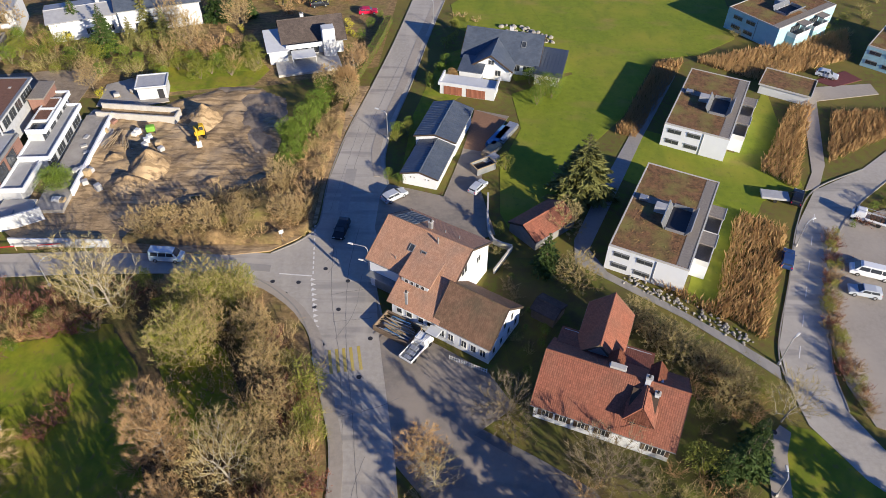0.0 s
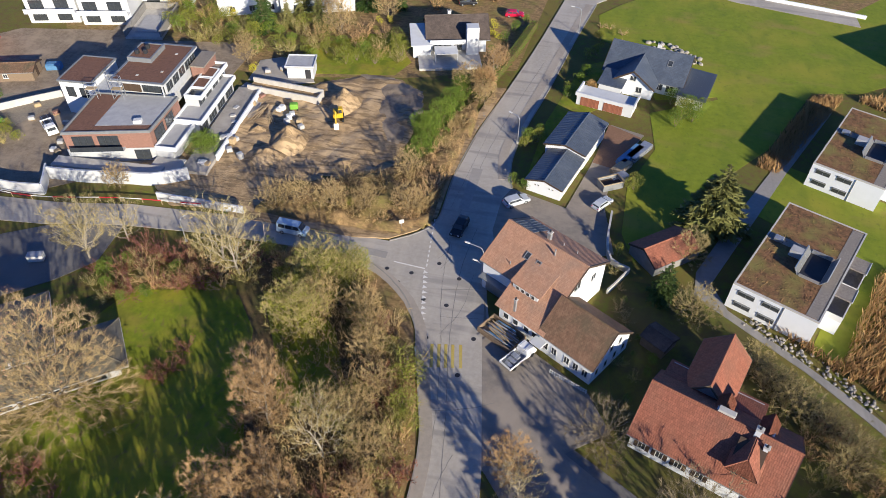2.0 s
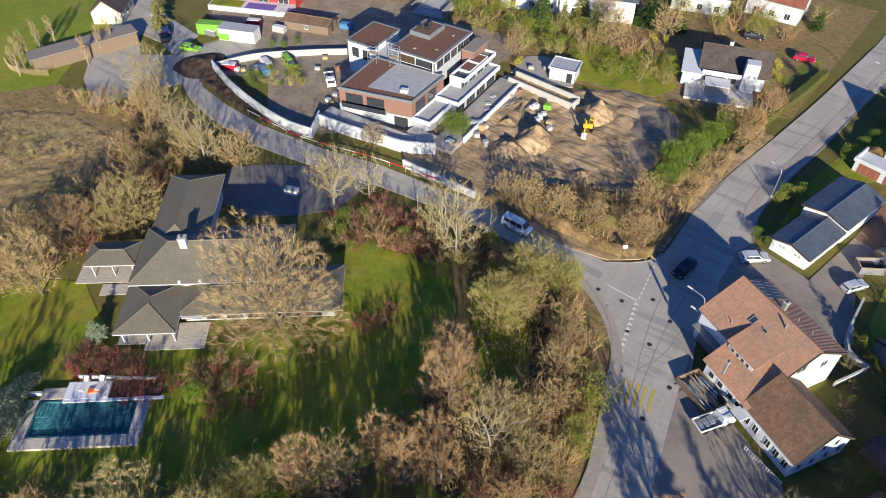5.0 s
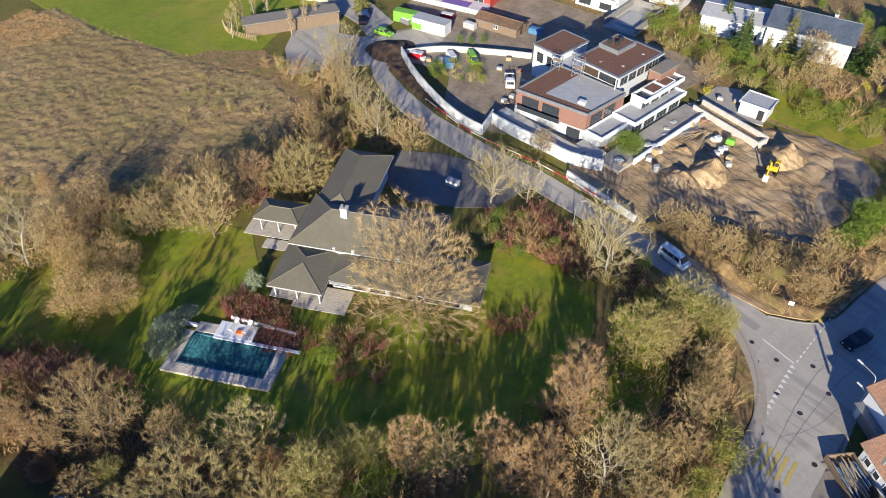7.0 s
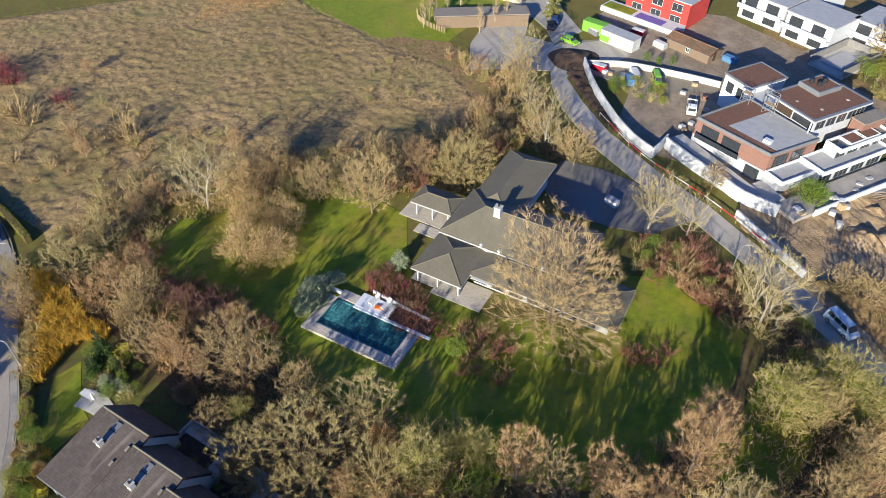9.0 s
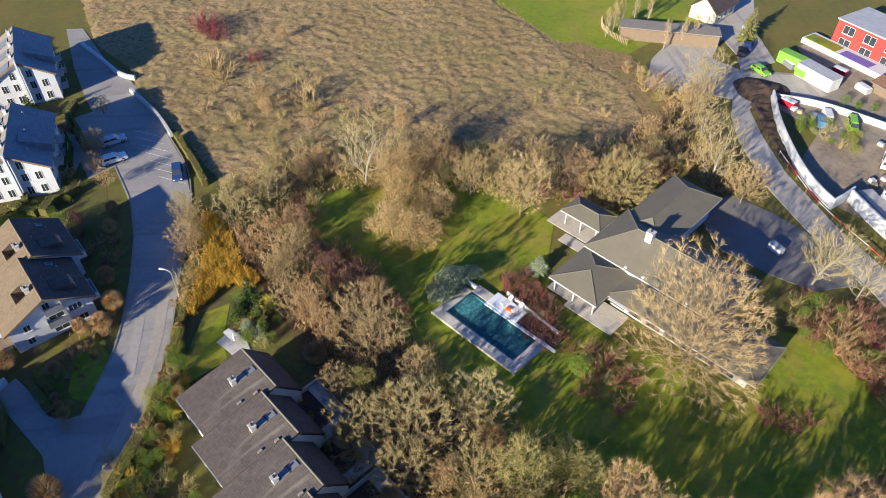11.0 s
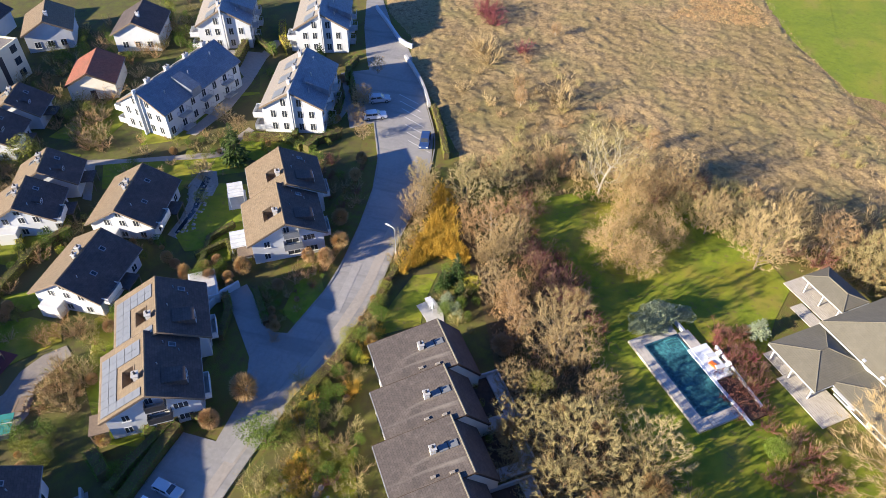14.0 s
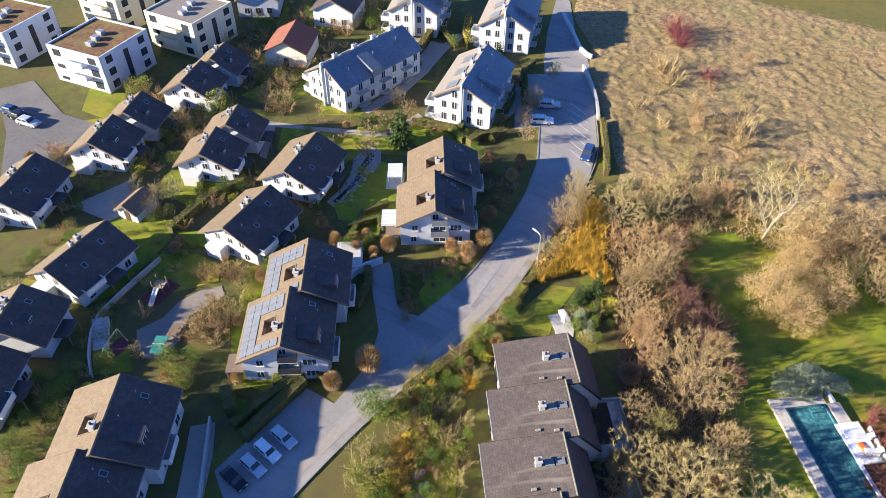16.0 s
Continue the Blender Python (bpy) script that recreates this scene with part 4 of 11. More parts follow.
def rough_sheet(name, poly, z, amp, size, material, label, category, step=0.7, seed=0.0, kind="structure", edge=2.0, cells=0.0):
    """Uneven ground (in round tussocks where cells is given): a grid over the polygon, lifted by noise and sinking under the ground at its border."""
    xs, ys = [p[0] for p in poly], [p[1] for p in poly]
    nx, ny = int((max(xs) - min(xs)) / step) + 1, int((max(ys) - min(ys)) / step) + 1
    verts, faces, idx = [], [], {}
    segs = [(Vector(poly[i - 1]), Vector(poly[i])) for i in range(len(poly))]
    for i in range(nx + 1):
        for j in range(ny + 1):
            x, y = min(xs) + i * step, min(ys) + j * step
            if not inside(x, y, poly):
                continue
            p = Vector((x, y))
            dd = 9.0
            for a, b in segs:
                t = max(0, min(1, (p - a).dot(b - a) / (b - a).length_squared))
                dd = min(dd, (a + (b - a) * t - p).length)
            k = min(1, dd / edge)
            h = amp * (0.5 + noise.fractal(Vector((x / size, y / size, seed)), 1, 2, 4))
            if cells:
                w = noise.noise_vector(Vector((x * 0.45, y * 0.45, seed))) * 0.9
                dist, _ = noise.voronoi(Vector(((x + w.x) / cells, (y + w.y) / cells, seed)))
                h += cells * 0.2 * min(dist[1] - dist[0], 0.6)
            idx[i, j] = len(verts)
            verts.append((x, y, -0.12 + (z + 0.12 + max(h, -0.5 * amp)) * k))
    for i in range(nx):
        for j in range(ny):
            q = [(i, j), (i + 1, j), (i + 1, j + 1), (i, j + 1)]
            if all(c in idx for c in q):
                faces.append([idx[c] for c in q])
    me = bpy.data.meshes.new(name)
    me.from_pydata(verts, [], faces)
    me.materials.append(M[material])
    for f in me.polygons:
        f.use_smooth = True
    return tagged(new(name, me), label, category, kind=kind)


rough_sheet("site_soil", [(-66, 106), (-58, 112), (-52, 116), (-44, 121), (-36, 121), (-30, 116), (-29, 104), (-29, 94), (-30, 86), (-34, 80), (-46, 79), (-58, 84), (-63, 92)], 0.1, 0.42, 4.2, "soil", "uneven bare excavated soil with ruts", "soil", 0.45, 3.0)
rough_sheet("bank_soil", [(-19.6, 79), (-24.6, 74.6), (-31, 74.9), (-41, 75.3), (-49, 75.4), (-46, 84), (-34, 88), (-26, 96), (-24, 108), (-19, 120), (-18.2, 106), (-20, 92)], 0.5, 1.1, 4.0, "drygrass", "scrubby bank above the road", "bank", 0.8, 5.0, edge=0.9)
rough_sheet("soil_strip", [(-124, 76), (-114, 72.6), (-100, 70.4), (-84, 70.4), (-84, 71.6), (-95, 71.9), (-106, 74.6), (-116, 78)], 0.1, 0.5, 2.0, "darksoil", "strip of dark dug soil under the white wall", "soil", 0.5, 8.0, edge=0.7)
MEADOW = [(-185, 28), (-165, 33), (-143, 42), (-130, 49), (-124, 53), (-112, 52), (-104, 46), (-97, 38), (-94, 30), (-101, 12), (-103, -3), (-97, -16), (-95, -26), (-101, -27), (-115, -35), (-131, -46), (-140, -48), (-152, -58), (-185, -70)]
rough_sheet("golden_grass", [(-166.3, 5.2), (-181.4, 11.8), (-187.0, 22.0), (-172.2, 28.4), (-168.0, 26.5), (-167.4, 15.9)], 0.12, 0.14, 2.4, "goldgrass", "patch of taller orange-tan dry grass", "grass", 0.8, 4.0, edge=1.5)
rough_sheet("meadow_ground", MEADOW, 0.05, 0.24, 2.2, "meadow", "tussocky dry straw-coloured meadow", "meadow", 0.42, 2.0, cells=1.3)
for cx, cy, r, h, s in ((-44.4, 109.4, 4.2, 3.4, 1), (-49.8, 94.6, 4.4, 3.6, 2), (-52, 89.6, 4.2, 2.0, 3), (-56.6, 97, 2.2, 1.2, 10), (-38.5, 90.6, 3, 1.0, 11)):
    heap("soil_mound", cx, cy, r, h, "soil", "heap of dry excavated earth", s)
heap("soil_mound", -119.5, 77.5, 5.5, 1.5, "darksoil", "heap of dark soil at the end of the road", 6)
rough_sheet("site_path", [(-47, 121.5), (-38, 121.4), (-30.5, 117.5), (-28.8, 110), (-30, 98), (-33.5, 97), (-37, 101), (-38.5, 109), (-40.5, 116)], 0.3, 0.25, 3.0, "siteyard", "grey compacted track round the excavation", "track", 0.6, 11.0, edge=2.2)
patch("site_dirt", [(-124, 92), (-112, 96), (-98, 102), (-88, 106), (-78, 112), (-70, 112), (-70, 128), (-92, 124), (-92, 140), (-104, 140), (-104, 126), (-124, 122), (-140, 104), (-136, 94)], 0.006, "siteyard", "churned brown ground between the new houses", "dirt")
patch("site_slab", [(-66.8, 121), (-62, 124), (-55, 119.5), (-52.8, 115.4), (-57.5, 113.4), (-66, 113.2)], 0.1, "slab", "damp grey concrete slab behind the excavation", "slab")
patch("site_slab", [(-66, 112), (-60.6, 111.6), (-59, 98), (-63, 94), (-68, 100)], 0.12, "slab", "grey concrete slab beside the new house", "slab")

patch("bank_edge", [(-52, 73.6), (-40, 73.7), (-31, 73.6), (-25.7, 74.5), (-21.9, 77.4), (-19.7, 81.2), (-19.6, 92), (-18.1, 106), (-15, 122), (-17, 122), (-20, 106), (-21.6, 92), (-22.6, 83), (-27, 78), (-40, 77.6), (-52, 77.6)], 0.1, "soil", "bare earth edge of the bank above the kerb", "earth")
patch("corner_litter", [(-12.7, 34), (-12.8, 40), (-14.7, 48), (-16.7, 54.6), (-17.6, 58.1), (-20.6, 63.9), (-26.1, 68.7), (-32, 70.2), (-40, 69.6), (-40, 66), (-30, 65.4), (-23, 59), (-19.4, 50), (-17, 40), (-16.4, 34)], 0.02, "drygrass", "dry grass and leaf litter behind the kerb", "ground")

# kerbs, pavements, markings
def kerb(name, pts, w=0.18, h=0.12, label="granite kerb along the road", z0=-0.1):
    return tagged(part(name, ribbon(pts, w, z0, h, step=1.5), "kerb"), label, "kerb", kind="structure")


kerb("kerb", [(-12.2, 25), (-12.5, 40), (-14.4, 48), (-16.4, 54.5), (-17.3, 58), (-20.3, 63.6), (-26, 68.4), (-32, 70.0), (-40, 69.4)])
kerb("kerb", [(-25.5, 74.1), (-21.5, 77.1), (-19.4, 81), (-19.3, 92), (-17.7, 106), (-14.6, 122), (-11.1, 142), (-7, 170)])
kerb("kerb", [(-9.2, 91), (-10.3, 98), (-9.5, 108), (-6.5, 125), (-3.5, 145), (0, 165)])
kerb("kerb", [(43.5, 52), (44.4, 58), (50, 70), (55.4, 82), (61.4, 91), (72, 97)])
kerb("kerb", [(49.6, 48), (50.6, 56), (56.1, 70), (61, 80), (68, 88), (80, 98)])
kerb("kerb", [(-16, -36.9), (-27.6, -35.7), (-36, -34.9), (-45.6, -33.5), (-54, -31.1), (-61.9, -30), (-68.4, -29.5), (-79, -29.9), (-88.5, -29.9), (-98, -30.7), (-107, -32.9), (-120.7, -39.4)])
kerb("kerb", [(-57, -38.1), (-65.7, -36.5), (-71.4, -36.3), (-79.6, -36.8), (-88.7, -37.9), (-96.7, -39.9), (-107, -44.4)])
tagged(part("pavement", ribbon([(-11.4, 25), (-11.7, 40), (-13.6, 48), (-15.6, 54.5), (-16.5, 58), (-19.6, 63.0), (-25, 67.5), (-30, 69.2)], 1.5, -0.1, 0.09), "pave"), "narrow asphalt pavement round the corner", "pavement", kind="structure")
tagged(part("pavement", ribbon([(-11, 93), (-12, 100), (-11.2, 108), (-8.2, 125), (-5.2, 145), (-1.6, 165)], 1.6, -0.1, 0.08), "pave"), "asphalt pavement along the upper road", "pavement", kind="structure")
tagged(part("pavement", ribbon([(-18, -38.5), (-28, -37.4), (-36, -36.6), (-45.6, -35.2), (-54, -32.9), (-61.9, -31.7), (-68.4, -31.2), (-79, -31.6), (-88.5, -31.6), (-97, -32.4)], 1.4, -0.1, 0.06), "pave"), "asphalt pavement along the residential road", "pavement", kind="structure")


def marking(name, quads, material, label):
    bm = bmesh.new()
    for q in quads:
        vs = [bm.verts.new((x, y, z)) for z in (0.055, 0.062) for x, y in q]
        n = len(q)
        bm.faces.new(vs[n:])
        for k in range(n):
            bm.faces.new((vs[k], vs[(k + 1) % n], vs[n + (k + 1) % n], vs[n + k]))
    bmesh.ops.recalc_face_normals(bm, faces=bm.faces[:])
    return tagged(part(name, bm, material), label, "road marking", kind="structure")


def stroke(a, b, w):
    a, b = Vector(a), Vector(b)
    n = (b - a).normalized().orthogonal() * w / 2
    return [tuple(a + n), tuple(b + n), tuple(b - n), tuple(a - n)]


# yellow crossing, give-way triangles, stop line, dashes
def along(p, d, a, b, w):
    p, d = Vector(p), Vector(d).normalized()
    return stroke(p + d * a, p + d * b, w)


for x, y in ((-14.2, 54.3), (-13.3, 54.5), (-12.4, 54.65), (-11.5, 54.8), (-10.5, 55.0)):
    marking("crossing_bar", [along((x, y), (-0.2, 1), -1.9, 1.9, 0.4)], "yellow", "worn yellow pedestrian crossing bar")
marking("stop_line", [stroke((-23.6, 69.9), (-18.8, 69.5), 0.2)], "mark", "short white line across the side road")
for k in range(10):
    x, y = -18.5 + 1.75 * k / 9, 68.8 - 8.7 * k / 9
    marking("give_way_triangle", [[(x - 0.34, y + 0.34), (x + 0.34, y), (x - 0.34, y - 0.34)]], "mark", "white give-way triangle")
dash = [(-20.0 + 0.115 * k, 81.5 - k * 1.0) for k in range(12)]
marking("dashed_line", [stroke((x, y), (x + 0.06, y - 0.55), 0.2) for x, y in dash], "mark", "white dashed edge line")
marking("parking_line", [stroke((57.5 + k * 2.3, 52.0 + k * 5.0), (62.5 + k * 2.3, 49.6 + k * 5.0), 0.12) for k in range(7)], "mark", "faded white parking bay lines")
marking("parking_line", [stroke((-101 - k * 2.4, -31.9 - k * 1.1), (-103.4 - k * 2.4, -36.6 - k * 1.1), 0.1) for k in range(7)], "mark", "white parking bay lines")
marking("centre_line", [stroke((46.4 + k * 2.4, 56 + k * 5.4), (47.3 + k * 2.4, 58.0 + k * 5.4), 0.12) for k in range(6)], "mark", "faded white centre dashes")

# tar seams and cracks
def seam(pts, w, seed):
    r = random.Random(seed)
    line = [Vector(q) + Vector((r.uniform(-0.05, 0.05), r.uniform(-0.05, 0.05))) for q in smooth_line(pts, 0.6)]
    bm = ribbon([tuple(q) for q in line], w * 0.7, 0.045, 0.058, curve=False)
    return tagged(part("tar_seam", bm, "crack"), "dark bitumen seam in the asphalt", "road seam", kind="structure")


for i, (pts, w) in enumerate(((((-11.2, 30), (-11.3, 42), (-13, 54), (-15.5, 66), (-16.5, 76)), 0.09), (((-8.3, 32), (-10.5, 46), (-12.6, 58), (-13.6, 70), (-13, 80)), 0.1), (((-12.8, 46), (-8, 47.5), (-5, 49)), 0.08),
        (((-14.6, 61), (-9.5, 61.8)), 0.07), (((-15.5, 66), (-11, 67), (-10, 66.5)), 0.07), (((-14, 58), (-12, 63), (-11.6, 70)), 0.07), (((-16.5, 80), (-15.8, 90), (-14.4, 104), (-12, 118), (-9, 134)), 0.08), (((-18, 84), (-16.8, 96), (-15.6, 108)), 0.06), (((-9.4, 28), (-9.6, 36), (-8.6, 41)), 0.07), (((-30, -37.2), (-42, -36.4), (-52, -34.8), (-62, -33.6)), 0.06), (((-17.4, 72), (-16.2, 74.5), (-17.2, 77)), 0.06), (((-16.6, 70), (-15.6, 73), (-16.4, 76)), 0.06))):
    seam(pts, w, i)
for x, y in ((-20.5, 68.2), (-24.2, 68.3), (-22, 66), (-17.6, 63.6), (-17, 71), (-14.2, 63.2), (-13.5, 68.6), (-9.4, 58.2), (-10.3, 52), (-15.6, 57), (39.5, 45), (-43, -36.6)):
    g = bmesh.new()
    bmesh.ops.create_circle(g, cap_ends=True, segments=18, radius=0.33)
    bmesh.ops.translate(g, vec=(x, y, 0.0555), verts=g.verts[:])
    g2 = bmesh.ops.extrude_face_region(g, geom=g.faces[:])
    bmesh.ops.translate(g, vec=(0, 0, 0.006), verts=[v for v in g2["geom"] if isinstance(v, bmesh.types.BMVert)])
    tagged(part("manhole_cover", g, "dark"), "dark round iron manhole cover", "manhole cover", kind="structure")

# ---- buildings round the junction ----
def wedge(x0, x1, prof):
    """A y, z outline pulled along x."""
    bm = bmesh.new()
    a = [bm.verts.new((x0, y, z)) for y, z in prof]
    b = [bm.verts.new((x1, y, z)) for y, z in prof]
    bm.faces.new(a), bm.faces.new(b[::-1])
    for k in range(len(prof)):
        bm.faces.new((a[k], a[(k + 1) % len(prof)], b[(k + 1) % len(prof)], b[k]))
    bmesh.ops.recalc_face_normals(bm, faces=bm.faces[:])
    return bm


def tiled_gable_house():
    h = thing("house", "white house with weathered orange clay-tile roofs and a brown-tiled wing", "house", -1.85, 69.5, 0, -30.6)
    f, b = gable_block(h, 12.6, 11.0, 6.0, 9.0, "brightwhite", "tile", eave_front=5.6, over=0.45)
    # long lower roof at the front
    sm = f[1]
    part("roof", slab(-1.0, 7.1, -10.9, -f[4] - 0.004, 0.22), "tile", h, m=sm)
    part("wall", wedge(-0.6, 6.28, [(-5.5, 0), (-8.6, 0), (-8.6, 3.25), (-5.5, 5.25)]), "brightwhite", h)
    # shed dormer
    d = part("dormer", wedge(-0.4, 3.7, [(-2.3, 6.6), (-6.4, 4.2), (-6.4, 5.9), (-2.0, 7.6)]), "white", h)
    part("dormer_roof", B((-0.8, -5.0, -0.16, 4.1, 0.4, 0)), "tile", d, m=Matrix.Translation((0, -1.9, 7.72)) @ Matrix.Rotation(0.36, 4, "X"))
    for x in (0.4, 1.25, 2.1, 2.95):
        window(d, pose(x, -6.405, 4.95, 0, 0, 180), 0.62, 0.7, 0)
    for x in (-1.2, 0.7):
        skylight(h, f, x, 3.0 if x < 0 else 3.3)
    pipe(h, f, -2.6, 5.2)
    pipe(h, f, 1.9, 1.0, 1.0, 0.12)
    for x in (-1, 1.4, 3.6):
        pipe(h, b, x, 2.2)
    part("roof_glazing", B((-5.8, 0.4, 0.01, -2.6, 5.4, 0.1), *[(-5.8 + k * 0.64, 0.4, 0.1, -5.74 + k * 0.64, 5.4, 0.16) for k in range(6)]), "slate", h, m=b[1])
    chimney(h, -0.6, 1.3, 8.6, 0.9, 0.5, 0.5, "steel")
    # walls' openings
    part("garage_door", B((-5.6, -5.56, 0.05, -2.2, -5.503, 2.5)), "grey", h)
    part("canopy", B((-6.2, -6.6, 2.9, -1.0, -5.5, 3.05)), "grey", h)
    window(h, on_wall("+x", 12.6, 11, -1.4, 5.4), 1.5, 1.6, 1)
    window(h, on_wall("+x", 12.6, 11, 2.6, 4.4), 1.1, 1.2)
    for x in (0.6, 2.2, 4.0, 5.4):
        window(h, pose(x, -8.605, 1.2, 0, 0, 180), 0.9, 1.0, 0)
    # wing
    w = part("wing", B((-0.1, -0.1, 0, 0.1, 0.1, 0.5)), "white", h)
    wm = Matrix.Translation((0, 0, 0))
    inv = pose(-1.85, 69.5, 0, 0, 0, -30.6).inverted()
    wm = inv @ pose(4.7, 60.0, 0, 0, 0, -32)
    w.matrix_basis = wm
    wf, wb = gable_block(w, 8.2, 8.2, 3.5, 6.9, "brightwhite", "tile2", over=0.45, verge=0.25)
    chimney(h, 2.5, -9.6, 5.6, 1.5, 0.3, 0.3, "steel")
    for z, ys in ((0.9, (-2.9, -1.0, 1.0, 2.9)), (3.2, (-2.2, -0.3, 1.6))):
        for y in ys:
            window(w, on_wall("+x", 8.2, 8.2, y, z), 0.75, 1.3, 0, shutter=None)
    for x in (-3, -1.6, 0.4, 1.8, 3.2):
        window(w, on_wall("-y", 8.2, 8.2, x, 0.9), 0.85, 1.3, 1)
    part("porch", rounded(-4.6, -5.6, 2.1, -2.8, -4.15, 2.3, 0.05, 1), "white", w)
    return h


tiled_gable_house()


def red_roof_house():
    h = thing("house", "old farmhouse with a large red clay-tile roof and dormers", "house", 20.2, 48.4, 0, -21.2)
    f, b = gable_block(h, 15.9, 9.8, 3.4, 7.0, "brightwhite", "tilered", over=0.7, verge=0.45)
    # hipped dormer on the front slope
    d = part("dormer", wedge(2.2, 5.2, [(-1.2, 5.6), (-4.1, 3.6), (-4.1, 5.0), (-1.2, 6.6)]), "darkwood", h)
    for sx, x in ((-1, 2.0), (1, 5.4)):
        bm = bmesh.new()
        vs = [bm.verts.new(v) for v in ((3.7, -0.6, 6.9), (3.7, -3.6, 6.4), (x, -4.7, 4.9), (x, -1.2, 5.4))]
        bm.faces.new(vs)
        bmesh.ops.recalc_face_normals(bm, faces=bm.faces[:])
        bmesh.ops.solidify(bm, geom=bm.faces[:], thickness=0.14)
        part("dormer_roof", bm, "tilered", d)
    bm = bmesh.new()
    bm.faces.new([bm.verts.new(v) for v in ((2.0, -4.7, 4.9), (5.4, -4.7, 4.9), (3.7, -3.6, 6.4))])
    bmesh.ops.solidify(bm, geom=bm.faces[:], thickness=0.14)
    part("dormer_roof", bm, "tilered", d)
    for x in (3.1, 4.3):
        window(d, pose(x, -4.105, 3.9, 0, 0, 180), 0.8, 0.8, 0, "wood")
    chimney(h, 3.6, -0.3, 6.7, 1.2, 0.6, 0.6, "white")
    chimney(h, 4.9, -1.3, 6.1, 0.8, 0.5, 0.5, "white")
    part("roof_vent", rounded(-0.9, 0.1, 6.7, 1.0, 0.9, 7.35, 0.05, 1), "concrete", h)
    # small gables on the rear slope
    for x in (-0.3, 4.6):
        g = part("dormer", wedge(x - 0.7, x + 0.7, [(0.8, 5.0), (3.4, 4.0), (3.4, 5.2), (0.8, 6.4)]), "white", h)
        for sx in (-1, 1):
            bm = bmesh.new()
            bm.faces.new([bm.verts.new(v) for v in ((x, 0.4, 6.9), (x, 3.7, 6.7), (x + sx * 1.0, 3.7, 5.4), (x + sx * 1.0, 1.4, 5.6))])
            bmesh.ops.solidify(bm, geom=bm.faces[:], thickness=0.12)
            part("dormer_roof", bm, "tilered", g)
    # rear wing, ridge across
    w = part("wing", B((-0.1, -0.1, 0, 0.1, 0.1, 0.4)), "white", h, m=Matrix.Translation((-2.6, 8.2, 0)) @ Matrix.Rotation(radians(90), 4, "Z"))
    gable_block(w, 8.4, 5.4, 3.6, 6.3, "white", "tilered", over=0.5, verge=0.4)
    part("lean_to", B((-7.5, 4.9, 0, 3.6, 7.4, 3.0)), "white", h)
    part("roof", B((-7.9, -0.2, -0.18, 4.0, 3.6, 0)), "tilered", h, m=Matrix.Translation((0, 4.4, 3.9)) @ Matrix.Rotation(-0.3, 4, "X"))
    for x in (-6.5, -4.4, -2.2, 0.2, 5.6, 7):
        window(h, on_wall("-y", 15.9, 9.8, x, 0.9), 0.9, 1.2, 1, shutter="darkwood")
    for y in (-2.4, 0, 2.4):
        window(h, on_wall("-x", 15.9, 9.8, y, 0.9), 0.9, 1.2, 1)
        window(h, on_wall("+x", 15.9, 9.8, y, 0.9), 0.9, 1.2, 1)
    return h


red_roof_house()


def parapet_boxes(W, L, z, t=0.22, h=0.25, cx=0.0, cy=0.0):
    return [(cx - W / 2, cy - L / 2, z, cx + W / 2, cy - L / 2 + t, z + h), (cx - W / 2, cy + L / 2 - t, z, cx + W / 2, cy + L / 2, z + h), (cx - W / 2, cy - L / 2 + t, z, cx - W / 2 + t, cy + L / 2 - t, z + h), (cx + W / 2 - t, cy - L / 2 + t, z, cx + W / 2, cy + L / 2 - t, z + h)]


